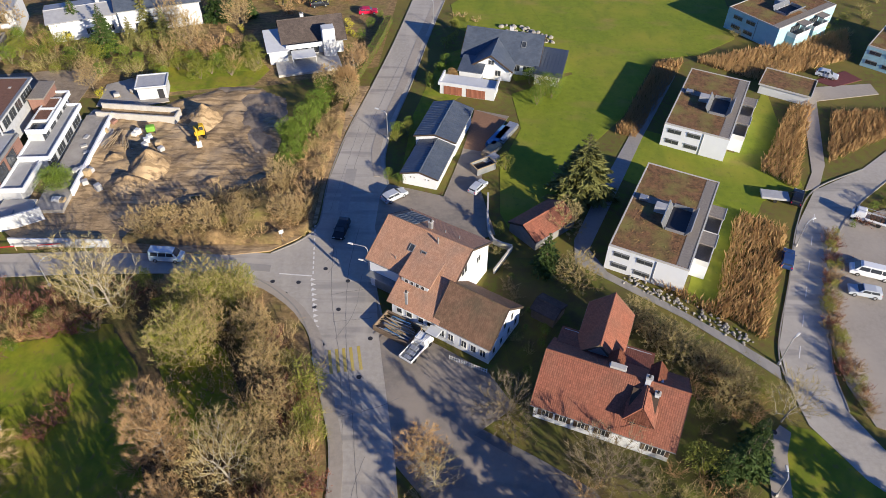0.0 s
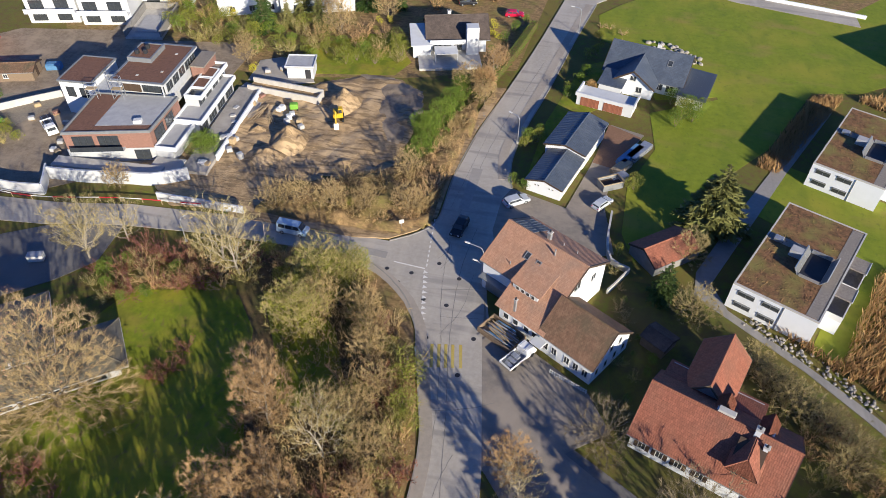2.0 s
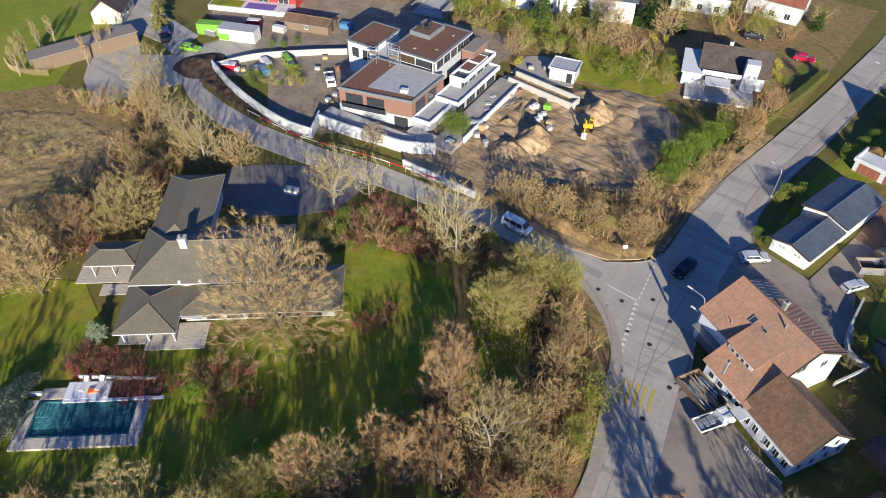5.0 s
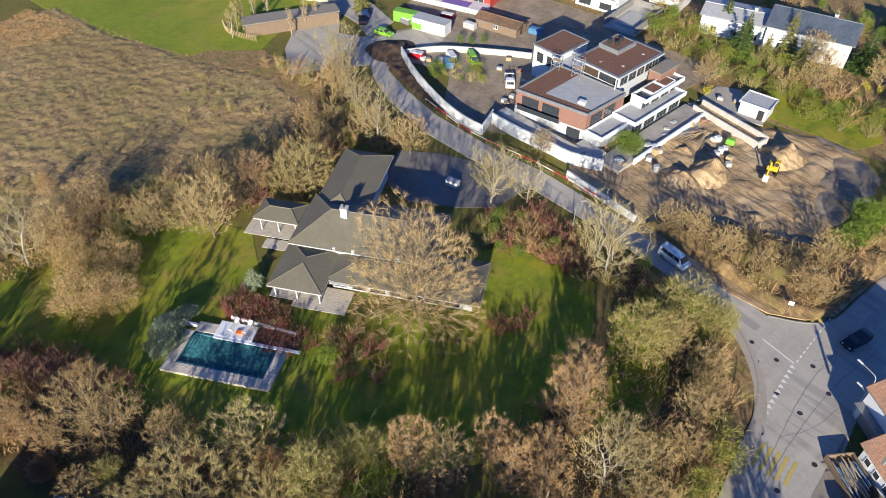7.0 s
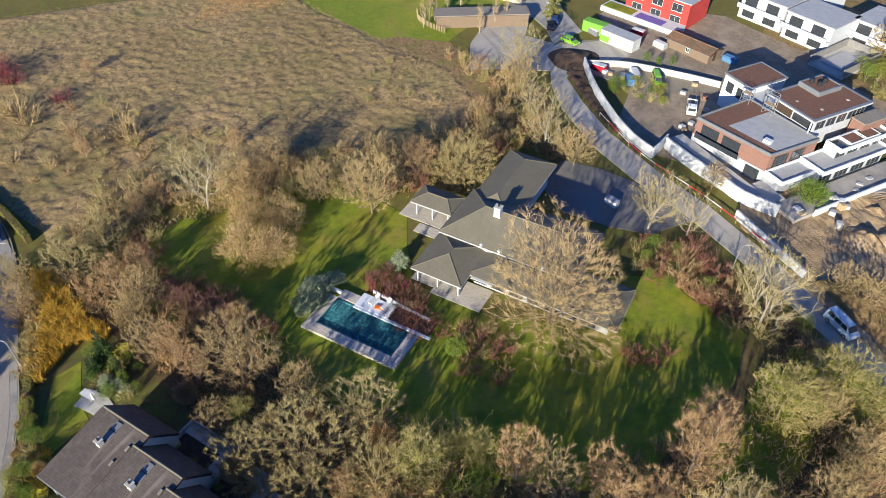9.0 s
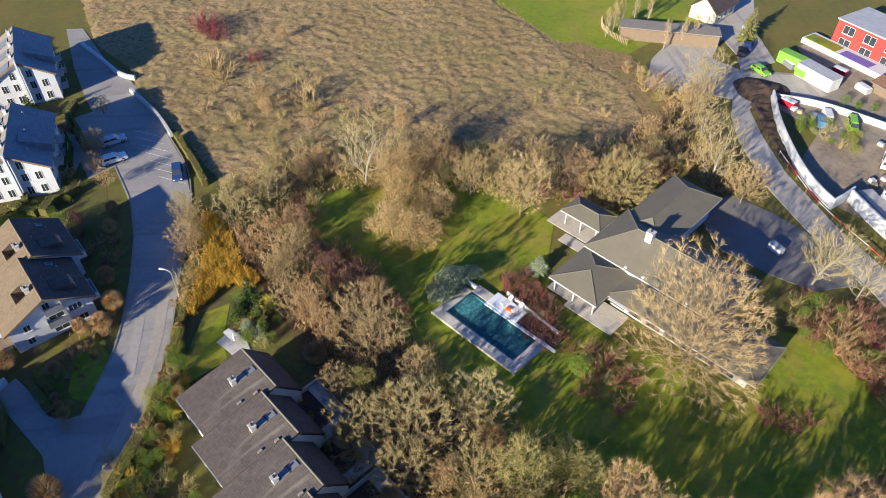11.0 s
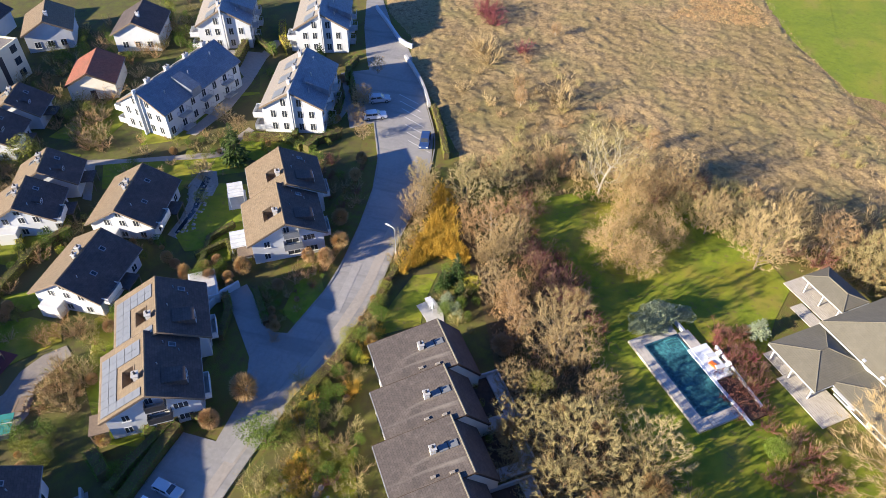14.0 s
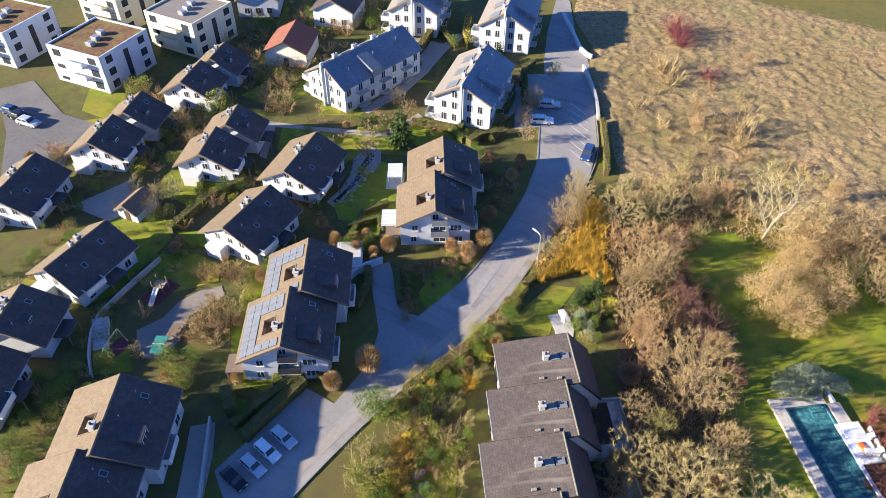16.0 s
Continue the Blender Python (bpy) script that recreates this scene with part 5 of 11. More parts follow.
def sedum_house(x, y, turn, W=11.4, L=22, h=4.5, wall="brightwhite", label=""):
    t = thing("flat_roof_house", label, "house", x, y, 0, turn, "flat-roofed houses with planted roofs")
    part("wall", B((-W / 2, -L / 2, 0, W / 2, L / 2, h - 0.15)), wall, t)
    part("parapet", B(*parapet_boxes(W, L, h - 0.15)), "concrete", t)
    part("roof", B((-W / 2 + 0.23, -L / 2 + 0.23, h - 0.14, W / 2 - 0.23, L / 2 - 0.23, h + 0.02)), "sedum", t, "brown sedum planting")
    part("gravel_strip", B((-W / 2 + 0.3, 0.9, h + 0.022, W / 2 - 2, 2.5, h + 0.05), (W / 2 - 1.9, -L / 2 + 0.4, h + 0.022, W / 2 - 0.3, L / 2 - 0.4, h + 0.05)), "roofgravel", t)
    r = random.Random(int(x))
    tuft = bmesh.new()
    for _ in range(500):
        tx, ty = r.uniform(-W / 2 + 0.4, W / 2 - 2.2), r.uniform(-L / 2 + 0.4, L / 2 - 0.4)
        if -4.5 < ty < 3 and tx > -2:
            continue
        s = r.uniform(0.06, 0.2)
        p = [tuft.verts.new((tx + s * math.cos(k * 2.09 + ty), ty + s * math.sin(k * 2.09 + ty), h + 0.02)) for k in range(3)]
        q = tuft.verts.new((tx, ty, h + 0.02 + s * 0.7))
        for k in range(3):
            tuft.faces.new((p[k], p[(k + 1) % 3], q))
    tagged(part("sedum_cover", tuft, "sedum", t), kind="stuff")
    # roof terrace with glazed sides
    # Dark sheet on the roof stands for the shade inside an opening.
    part("roof_opening", B((0.6, -4.0, h + 0.03, 3.4, 1.6, h + 0.06)), "dark", t)
    for xx, lean in ((0.5, -32), (3.5, 32)):
        g = part("rooflight", B((-0.06, -2.9, 0.0, 0.06, 2.9, 1.25)), "steel", t, m=pose(xx, -1.2, h + 0.05, 0, lean, 0))
        for k in range(3):
            part("pane", B((-0.08, -2.75 + k * 1.87, 0.1, 0.08, -0.98 + k * 1.87, 1.18)), "solar", g)
    part("rooflight_end", B((0.62, -4.14, h + 0.03, 3.38, -4.06, h + 0.5), (0.62, 1.66, h + 0.03, 3.38, 1.74, h + 0.7)), "steel", t)
    part("lift_head", rounded(-1.9, -0.9, h + 0.02, -0.1, 0.6, h + 1.1, 0.05, 1), "membrane", t)
    part("roof_hatch", rounded(-4.6, 0.9, h + 0.05, -3.4, 2.0, h + 0.5, 0.05, 1), "steel", t)
    # terraces on the long side
    for cy, d in ((2.5, 2.2), (-4.2, 2.2)):
        part("terrace", B((W / 2 + 0.004, cy - 2.6, 0, W / 2 + d, cy + 2.6, 2.4)), wall, t)
        part("terrace_floor", B((W / 2 + 0.1, cy - 2.5, 2.402, W / 2 + d - 0.15, cy + 2.5, 2.45)), "roofgravel", t)
        part("balustrade", B((W / 2 + d - 0.12, cy - 2.6, 2.402, W / 2 + d, cy + 2.6, 3.3), (W / 2 + 0.01, cy - 2.6, 2.402, W / 2 + d - 0.12, cy - 2.5, 3.3), (W / 2 + 0.01, cy + 2.5, 2.402, W / 2 + d - 0.12, cy + 2.6, 3.3)), "frame", t)
        window(t, pose(W / 2 + 0.004, cy, 2.5, 0, 0, -90), 3.6, 1.6, 3, "grey", False)
        part("canopy", B((W / 2 + 0.004, cy - 0.2, h - 0.3, W / 2 + d, cy + 2.6, h - 0.1)), "roofgravel", t)
        part("canopy_edge", B((W / 2 + d + 0.002, cy - 0.2, h - 0.34, W / 2 + d + 0.1, cy + 2.6, h - 0.04)), "frame", t)
        for py in (cy - 0.12, cy + 2.5):
            part("post", B((W / 2 + d - 0.1, py - 0.05, 2.46, W / 2 + d, py + 0.05, h - 0.31)), "frame", t)
    # end wall windows with sills
    for s, z in ((-3.6, 2.9), (-3.6, 0.8), (-0.3, 3.0), (-0.3, 0.7)):
        win = window(t, on_wall("-y", W, L, s, z), 2.3, 0.85, 1, "grey", False)
        part("blind_box", B((-1.05, 0.004, 0.76, 1.05, 0.2, 0.9)), "grey", win)
    part("downpipe", B((1.2, -L / 2 - 0.09, 0, 1.3, -L / 2 - 0.01, h - 0.2)), "grey", t)
    for y in (-8, -3, 2, 7):
        window(t, on_wall("-x", W, L, y, 2.8), 1.6, 1.0, 1, "grey")
        window(t, on_wall("-x", W, L, y, 0.6), 1.6, 1.0, 1, "grey")
    return t


sedum_house(33.5, 79.6, -26, label="white flat-roofed house with brown planted roof beside the path")
sedum_house(48.2, 110.9, -26, 11.1, 21.6, label="white flat-roofed house with brown planted roof below the meadow")
sedum_house(75.4, 151.2, -54, 13, 21, 4.8, "blue", "pale blue flat-roofed house with brown planted roof")
sedum_house(97, 137, -40, 11, 18, 4.5, "blue", "flat-roofed house at the edge of the maize")


def garages():
    for x, y, L, W, e, r, lab in ((-0.1, 105.2, 11.0, 7.0, 3.2, 4.1, "white garage building with slate-grey metal roof"), (-2.7, 95.0, 9.4, 5.9, 2.4, 3.2, "low white garage building with slate-grey metal roof")):
        h = thing("garage", lab, "garage", x, y, 0, 73.5, "garage buildings")
        f, b = gable_block(h, L, W, e, r, "brightwhite", "slate", over=0.35, verge=0.3, thick=0.18)
        for s in f, b:
            for k in range(int(L / 0.6)):
                pass
            part("seam_rib", B(*[(-L / 2 - 0.3 + k * 0.6, min(s[2] * 0.03, s[2] * s[4]), 0.002, -L / 2 - 0.26 + k * 0.6, max(s[2] * 0.03, s[2] * s[4]), 0.04) for k in range(int((L + 0.6) / 0.6) + 1)]), "slate", h, m=s[1])
        for k in range(3):
            part("garage_door", B((-L / 2 + 0.6 + k * L / 3, -W / 2 - 0.05, 0.05, -L / 2 + 0.4 + (k + 0.85) * L / 3, -W / 2 - 0.003, 2.1)), "frame", h)
        for y2 in (-1.6, -1.0, 0.9, 1.5):
            window(h, on_wall("-x", L, W, y2, e - 0.9), 0.3, 0.35, 0, "frame", False)


garages()


def grey_roof_house():
    h = thing("house", "white house with broad slate-grey gabled roofs and a front garage", "house", 12.2, 133.5, 0, -14)
    f, b = gable_block(h, 15.0, 10.5, 3.0, 6.6, "brightwhite", "slate", over=0.7, verge=0.6)
    w = part("wing", B((-0.1, -0.1, 0, 0.1, 0.1, 0.4)), "white", h, m=Matrix.Translation((-1.2, -5.2, 0)) @ Matrix.Rotation(radians(-90), 4, "Z"))
    gable_block(w, 6.5, 8.2, 2.9, 5.6, "brightwhite", "slate", over=0.6, verge=0.7)
    part("roof_annex", B((-0.1, -0.1, 0, 0.1, 0.1, 0.3)), "white", h, m=pose(10.5, -3.5, 0, 0, 0, 0))
    part("annex", B((7.6, -8.0, 0, 12.4, 2.4, 2.5)), "white", h)
    annex = part("annex_roof", B((7.3, -8.6, 0, 13, 3, 0.18)), "seam", h, m=Matrix.Translation((0, 0, 2.75)) @ Matrix.Rotation(0.03, 4, "Y"))
    for k in range(8):
        part("seam_rib", B((7.5 + k * 0.7, -8.6, 0.18, 7.55 + k * 0.7, 3, 0.24)), "seam", annex)
    part("front_annex", B((-7.0, -11.2, 0, -2.6, -6.4, 2.6)), "white", h)
    part("front_roof", wedge(-7.3, -2.3, [(-11.6, 2.6), (-6.2, 3.3), (-6.2, 3.5), (-11.6, 2.8)]), "slate", h)
    part("garage_block", B((-9.6, -16.4, 0, 1.2, -12.2, 2.0)), "white", h)
    part("garage_parapet", B((-9.9, -16.7, 2.0, 1.5, -16.3, 2.7), (-9.9, -16.3, 2.0, -9.6, -12.0, 2.7), (1.2, -16.3, 2.0, 1.5, -12.0, 2.7)), "white", h)
    part("garage_door", B((-4.3, -16.46, 0.05, -0.6, -16.403, 1.9)), "tilered", h, "dark red garage door")
    part("garage_door", B((-8.8, -16.46, 0.05, -5.2, -16.403, 1.9)), "tilered", h, "dark red garage door")
    skylight(h, f, 4.2, 2.6, 1.0, 1.3)
    for x in (3.5, 5.5):
        window(h, on_wall("-y", 15, 10.5, x, 0.8), 1.4, 1.4, 1)
    for y in (-2, 1.5):
        window(w, on_wall("+x", 6.5, 8.2, y, 0.9), 1.2, 1.3, 1)
    window(w, on_wall("+x", 6.5, 8.2, 0, 3.2), 1.2, 1.0, 1)
    chimney(h, 1.0, 0.8, 6.2, 1.0)
    return h


grey_roof_house()


def white_villa():
    h = thing("house", "white modern villa with dark pitched roof and terrace", "house", -28.8, 138.8, 0, 17)
    gable_block(h, 12, 9, 3.4, 6.4, "brightwhite", "tiledark", over=0.7, verge=0.8)
    part("stair_tower", rounded(1.6, -6.6, 0, 4.2, -4.2, 6.4, 0.08, 1), "white", h)
    part("annex", B((-9.6, -6.4, 0, -5.9, 1.4, 2.8)), "white", h)
    part("annex_roof", wedge(-10, -5.5, [(-6.9, 2.8), (1.8, 3.6), (1.8, 3.8), (-6.9, 3.0)]), "white", h)
    part("terrace", B((-8.6, -12.0, 0, 4.4, -4.6, 0.5)), "concrete", h)
    part("canopy", B((-5.2, -9.6, 2.3, -0.4, -6.0, 2.4)), "white", h, "white awning frame")
    for x in (-5.1, -0.5):
        for y in (-9.5, -6.1):
            part("canopy_post", B((x - 0.05, y - 0.05, 0.5, x + 0.05, y + 0.05, 2.3)), "frame", h)
    part("balcony", B((-6, -6.2, 2.7, 1.5, -4.55, 2.85), (-6, -6.2, 2.85, 1.5, -6.08, 3.7)), "white", h)
    for x in (-4.4, -2.2, 0):
        window(h, on_wall("-y", 12, 9, x, 0.6), 1.6, 1.9, 1, "dark", False)
    for x in (-4.0, -1.5):
        window(h, on_wall("-y", 12, 9, x, 2.9), 1.2, 0.5, 0, "dark", False)
    chimney(h, -1.5, 0.6, 6.0, 1.0)
    return h


white_villa()


def small_sheds():
    s = thing("shed", "low garden shed with red clay-tile roof", "shed", 15.2, 80.4, 0, 40)
    gable_block(s, 8.4, 5.6, 2.0, 3.3, "darkconc", "tilered", over=0.3, verge=0.2)
    s = thing("shed", "small grey weathered garden shed", "shed", 14.4, 62.8, 0, -35)
    gable_block(s, 3.4, 3.2, 1.8, 2.4, "wood", "tiledark", over=0.2, verge=0.2, gutter=False)
    s = thing("pavilion", "small white flat-roofed garden pavilion on the site", "pavilion", -56.4, 118.4, 0, 12)
    part("wall", B((-2.6, -2.4, 0, 2.6, 2.0, 2.5)), "white", s)
    part("roof", B((-2.9, -2.7, 2.502, 2.9, 2.3, 2.75)), "membrane", s)
    part("parapet", B(*parapet_boxes(5.8, 5.0, 2.752, 0.15, 0.2, 0, -0.2)), "white", s)
    # Dark panel on the closed wall paints the unlit doorway.
    part("door_opening", B((1.0, -2.44, 0, 2.1, -2.403, 2.1)), "dark", s)
    w = thing("retaining_wall", "pale concrete retaining trough on the building site", "wall", -56.5, 109.6, 0, -5)
    part("wall_panel", B((-7.5, -1.4, 0, 7.5, -1.1, 1.6), (-7.5, 1.1, 0, 7.5, 1.4, 1.9), (7.2, -1.1, 0, 7.5, 1.1, 1.6)), "concrete", w)
    part("trough_floor", B((-7.5, -1.1, 0, 7.2, 1.1, 0.9)), "soil", w)


small_sheds()


# ---- the garden villa and its pool ----
def garden_villa():
    V = (-75.1, 28.0, 0)
    h = thing("villa", "low garden villa with broad grey hipped roofs and timber terraces", "villa", *V, 38.4)
    part("wall", B((1.3, 1.3, 0, 20.0, 10.2, 3.5)), "white", h)
    hip_roof(h, 20.6, 10.6, 4.0, 6.5, 0.4, m=pose(10.65, 5.75, 0), inset=4.8)
    # wing towards the forecourt
    part("wall", B((1.3, 10.25, 0, 8.1, 22.8, 3.5)), "white", h)
    hip_roof(h, 17.6, 7.6, 3.96, 6.1, 0.4, m=pose(4.7, 14.8, 0, 0, 0, 90), inset=4.2)
    # low garden range along the front
    part("wall", B((7.6, -3.3, 0, 27.6, 1.25, 2.5), (20.05, 1.27, 0, 27.6, 2.6, 2.5)), "white", h)
    hip_roof(h, 21.0, 7.6, 2.75, 3.75, 0.4, m=pose(18.0, -0.35, 0), inset=4.2)
    # garden pavilion with its porch
    part("wall", B((1.0, -4.4, 0, 6.4, -0.02, 2.5)), "white", h)
    hip_roof(h, 8.4, 7.2, 2.8, 4.05, 0.4, m=pose(3.6, -2.9, 0, 0, 0, 90), inset=4.0)
    for x in (0.4, 3.6, 6.9):
        part("post", B((x - 0.09, -6.9, 0.16, x + 0.09, -6.72, 2.45)), "white", h)
    # covered terrace
    hip_roof(h, 6.6, 4.1, 3.0, 3.7, 0.3, m=pose(-4.3, 7.4, 0), inset=1.9)
    for x in (-7.1, -4.3, -1.5):
        for y in (5.7, 9.1):
            part("post", B((x - 0.08, y - 0.08, 0.16, x + 0.08, y + 0.08, 2.66)), "white", h)
    chimney(h, 7.0, 5.1, 6.2, 1.5, 1.0, 0.9, "white")
    for x in (8.6, 11.4, 14.2, 17.0, 19.6, 22.2, 24.8):
        window(h, pose(x, -3.305, 0.35, 0, 0, 180), 2.2, 2.0, 2, "dark", False)
    part("clerestory_wall", B((0.8, 0.55, 2.8, 20.2, 0.7, 3.62)), "white", h)
    for x in (6.8, 9.6, 13.0, 16.4):
        part("roof_light", rounded(x - 0.22, 0.1, 3.75, x + 0.22, 0.5, 4.2, 0.05, 1), "white", h)
    part("awning", B((7.8, -5.0, 2.42, 11.2, -3.5, 2.5)), "frame", h, "white awning over the terrace")
    t = part("terrace", B((-0.1, -5.5, 0, 0.1, -5.3, 0.05)), "deck", h)

    def decking(x0, y0, x1, y1):
        for k in range(int((y1 - y0) / 0.3)):
            part("plank", B((x0, y0 + k * 0.3, 0.06, x1, y0 + k * 0.3 + 0.28, 0.16)), "deck", t)
    decking(-9.6, 4.3, -0.2, 9.4)
    decking(-5.6, 1.9, -0.2, 4.2)
    decking(-0.6, -7.1, 3.1, -4.5)
    decking(3.14, -8.2, 10.9, -3.6)
    return h


garden_villa()


def pool():
    p = thing("swimming_pool", "outdoor swimming pool with teal water and timber surround", "swimming pool", -64.9, 12.8, 0, 38.6)
    L, W = 11.5, 4.7
    part("basin", B((-L / 2, -W / 2, 0, L / 2, W / 2, 0.06), (-L / 2 - 0.2, -W / 2 - 0.2, 0, -L / 2, W / 2 + 0.2, 0.4), (L / 2, -W / 2 - 0.2, 0, L / 2 + 0.2, W / 2 + 0.2, 0.4), (-L / 2, -W / 2 - 0.2, 0, L / 2, -W / 2, 0.4), (-L / 2, W / 2, 0, L / 2, W / 2 + 0.2, 0.4)), "pooltile", p)
    for k in range(4):
        part("pool_step", B((-L / 2 + k * 0.45, 0.4, 0.062, -L / 2 + 0.3 + k * 0.45, W / 2, 0.3 - 0.055 * k)), "pooltile", p, "tiled pool step")
    bm = bmesh.new()
    bmesh.ops.create_grid(bm, x_segments=60, y_segments=26, size=1)
    for v in bm.verts:
        v.co = Vector((v.co.x * L / 2, v.co.y * W / 2, 0.33 + 0.018 * noise.noise(Vector((v.co.x * 14, v.co.y * 6, 1)))))
    w = part("water", bm, "water", p, "clear teal pool water", smooth=True)
    for k in range(4):
        o = 0.22 + k * 0.36
        part("plank", B((-L / 2 - 1.6, -W / 2 - o - 0.34, 0, L / 2 + 1.6, -W / 2 - o, 0.42)), "deck", p)
        part("plank", B((-L / 2 - o - 0.34, -W / 2 - 0.2, 0, -L / 2 - o, W / 2 + 0.4, 0.42)), "deck", p)
        part("plank", B((L / 2 + o, -W / 2 - 0.2, 0, L / 2 + o + 0.34, W / 2 + 0.4, 0.42)), "deck", p)
    part("coping", B((-3.1, W / 2 - 0.2, 0.36, L / 2 + 3.2, W / 2 + 0.2, 0.55)), "brightwhite", p, "white stone coping")
    part("sun_terrace", B((-3.1, W / 2 + 0.22, 0, 2.2, W / 2 + 2.7, 0.6)), "brightwhite", p)
    part("planting_bed", B((2.22, W / 2 + 0.36, 0, 8.4, W / 2 + 2.9, 0.4)), "darksoil", p)
    part("sun_terrace", B((-L / 2 - 0.2, W / 2 + 0.42, 0, -3.12, W / 2 + 2.0, 0.5)), "deck", p)
    part("back_wall", B((-4.6, -0.1, 0, 5.0, 0.1, 0.85)), "brightwhite", p, m=pose(2.4, W / 2 + 3.15, 0, 0, 0, -5))
    part("back_wall", B((-L / 2 - 3.6, W / 2 + 1.2, 0, -L / 2 - 0.2, W / 2 + 1.5, 0.7)), "brightwhite", p)
    for x in (-1.0, 0.9):
        lg = thing("sun_lounger", "white sun lounger on the pool terrace", "lounger", group="loungers by the pool")
        lg.matrix_basis = pose(-64.9, 12.8, 0, 0, 0, 38.6) @ pose(x, W / 2 + 2.0, 0.6, 0, 0, 80)
        part("frame", B((-0.9, -0.32, 0.25, 0.9, 0.32, 0.33)), "frame", lg)
        part("mattress", rounded(-0.9, -0.3, 0.332, 0.5, 0.3, 0.42, 0.03, 1), "white", lg)
        part("backrest", B((0.0, -0.3, 0, 0.7, 0.3, 0.08)), "white", lg, m=Matrix.Translation((0.5, 0, 0.36)) @ Matrix.Rotation(-0.6, 4, "Y"))
        for a in (-0.8, 0.8):
            for b in (-0.26, 0.26):
                part("leg", B((a - 0.03, b - 0.03, 0, a + 0.03, b + 0.03, 0.25)), "frame", lg)
    c = thing("cushion", "orange cushion lying on the pool terrace", "cushion")
    c.matrix_basis = pose(-64.9, 12.8, 0, 0, 0, 38.6) @ pose(0.2, W / 2 + 1.3, 0.6, 0, 0, 15)
    part("cover", rounded(-0.6, -0.35, 0, 0.6, 0.35, 0.2, 0.08, 2), "orange", c)


m = bpy.data.materials.new("pool water")
m.use_nodes = True
p_ = m.node_tree.nodes["Principled BSDF"]
p_.inputs["Base Color"].default_value = (0.62, 0.86, 0.88, 1)
p_.inputs["Roughness"].default_value = 0.04
p_.inputs["Transmission Weight"].default_value = 1.0
p_.inputs["IOR"].default_value = 1.33
M["water"] = m
pool()
bpy.data.objects["water"].visible_shadow = False


# ---- the new house on the building site ----
def site_house():
    h = thing("modern_house", "unfinished modern house with brick cladding, white slabs and gravel roofs", "house", -76.5, 87.5, 0, 4)
    FRONT = [(-7.6, -6.3), (6.4, -3.3), (6.6, 7.4), (-8.2, 6.4)]

    def inner(d):
        cx, cy = sum(p[0] for p in FRONT) / 4, sum(p[1] for p in FRONT) / 4
        return [(cx + (x - cx) * (1 - d / 7), cy + (y - cy) * (1 - d / 6)) for x, y in FRONT]

    # brick-clad front volume on a white plinth, its front slightly skewed
    part("plinth", prism(inner(-0.1), 0, 2.6), "plaster", h)
    part("brick_front", prism(FRONT, 2.602, 5.6), "brick", h)
    part("slab_edge", prism(inner(-0.15), 5.602, 5.82), "grey", h)
    part("roof_gravel", prism([(-7.3, -5.9), (-3.4, -5.0), (-3.6, 6.4), (-7.9, 6.1)], 5.822, 5.9), "redgravel", h, "reddish gravel roof strip")
    part("roof_gravel", prism([(-3.3, -4.98), (5.9, -3.0), (5.95, -1.6), (-3.3, -3.4)], 5.822, 5.9), "redgravel", h, "reddish gravel roof strip")
    part("roof_membrane", prism([(-3.25, -3.3), (5.95, -1.5), (6.2, 7.2), (-3.5, 6.6)], 5.822, 5.89), "membrane", h, "pale wet roof membrane")
    for (ax, ay), (bx, by) in zip(FRONT, FRONT[1:3] + FRONT[3:] + FRONT[:1]):
        part("parapet", ribbon([(ax, ay), (bx, by)], 0.26, 5.822, 6.1, curve=False), "grey", h)
    turn = math.degrees(math.atan2(3.0, 14.0))
    fm = pose(-7.6, -6.3, 0, 0, 0, turn)
    for x, w in ((3.0, 3.4), (7.2, 3.4)):
        window(h, fm @ pose(x, -0.006, 2.95, 0, 0, 180), w, 2.2, 2, "dark", False)
    part("balcony_slab", B((0.9, -1.2, 2.6, 9.6, -0.02, 2.8)), "plaster", h, m=fm)
    part("balustrade", B((0.9, -1.2, 2.8, 9.6, -1.14, 3.7)), "glass", h, m=fm)
    window(h, fm @ pose(12.2, -0.12, 0.3, 0, 0, 180), 2.6, 2.0, 1, "dark", False)
    for y in (-0.6, 3.4):
        window(h, pose(6.52, y, 2.95, 0, 0, -90), 3.2, 2.2, 2, "dark", False)
    # penthouse
    part("penthouse", B((-4.4, 8.2, 2.6, 4.4, 20.4, 8.2)), "plaster", h)
    part("slab_edge", B((-5.3, 6.8, 8.202, 5.0, 21.2, 8.5)), "plaster", h)
    part("roof_edge", B(*parapet_boxes(10.3, 14.4, 8.502, 0.5, 0.14, -0.15, 14.0)), "grey", h)
    part("roof_gravel", B((-4.8, 7.3, 8.502, 4.5, 20.7, 8.58)), "redgravel", h, "brown gravel roof")
    part("roof_house", B((-5.0, 13.6, 8.582, -0.4, 19.4, 9.3)), "grey", h)
    part("roof_house_top", B((-4.6, 14.0, 9.302, -0.8, 19.0, 9.38)), "redgravel", h)
    part("roof_edge", B(*parapet_boxes(4.6, 5.8, 9.302, 0.3, 0.16, -2.7, 16.5)), "grey", h)
    for x, y in ((-3.6, 15.2), (-2.2, 15.6), (-2.6, 17.4)):
        part("flue", rounded(x - 0.3, y - 0.35, 9.382, x + 0.3, y + 0.35, 10.2, 0.05, 1), "dark", h)
    for x, y in ((-1.0, 9.2), (2.6, 17.6), (2.8, 11.0)):
        part("roof_drain", rounded(x - 0.25, y - 0.25, 8.582, x + 0.25, y + 0.25, 8.68, 0.04, 1), "concrete", h)
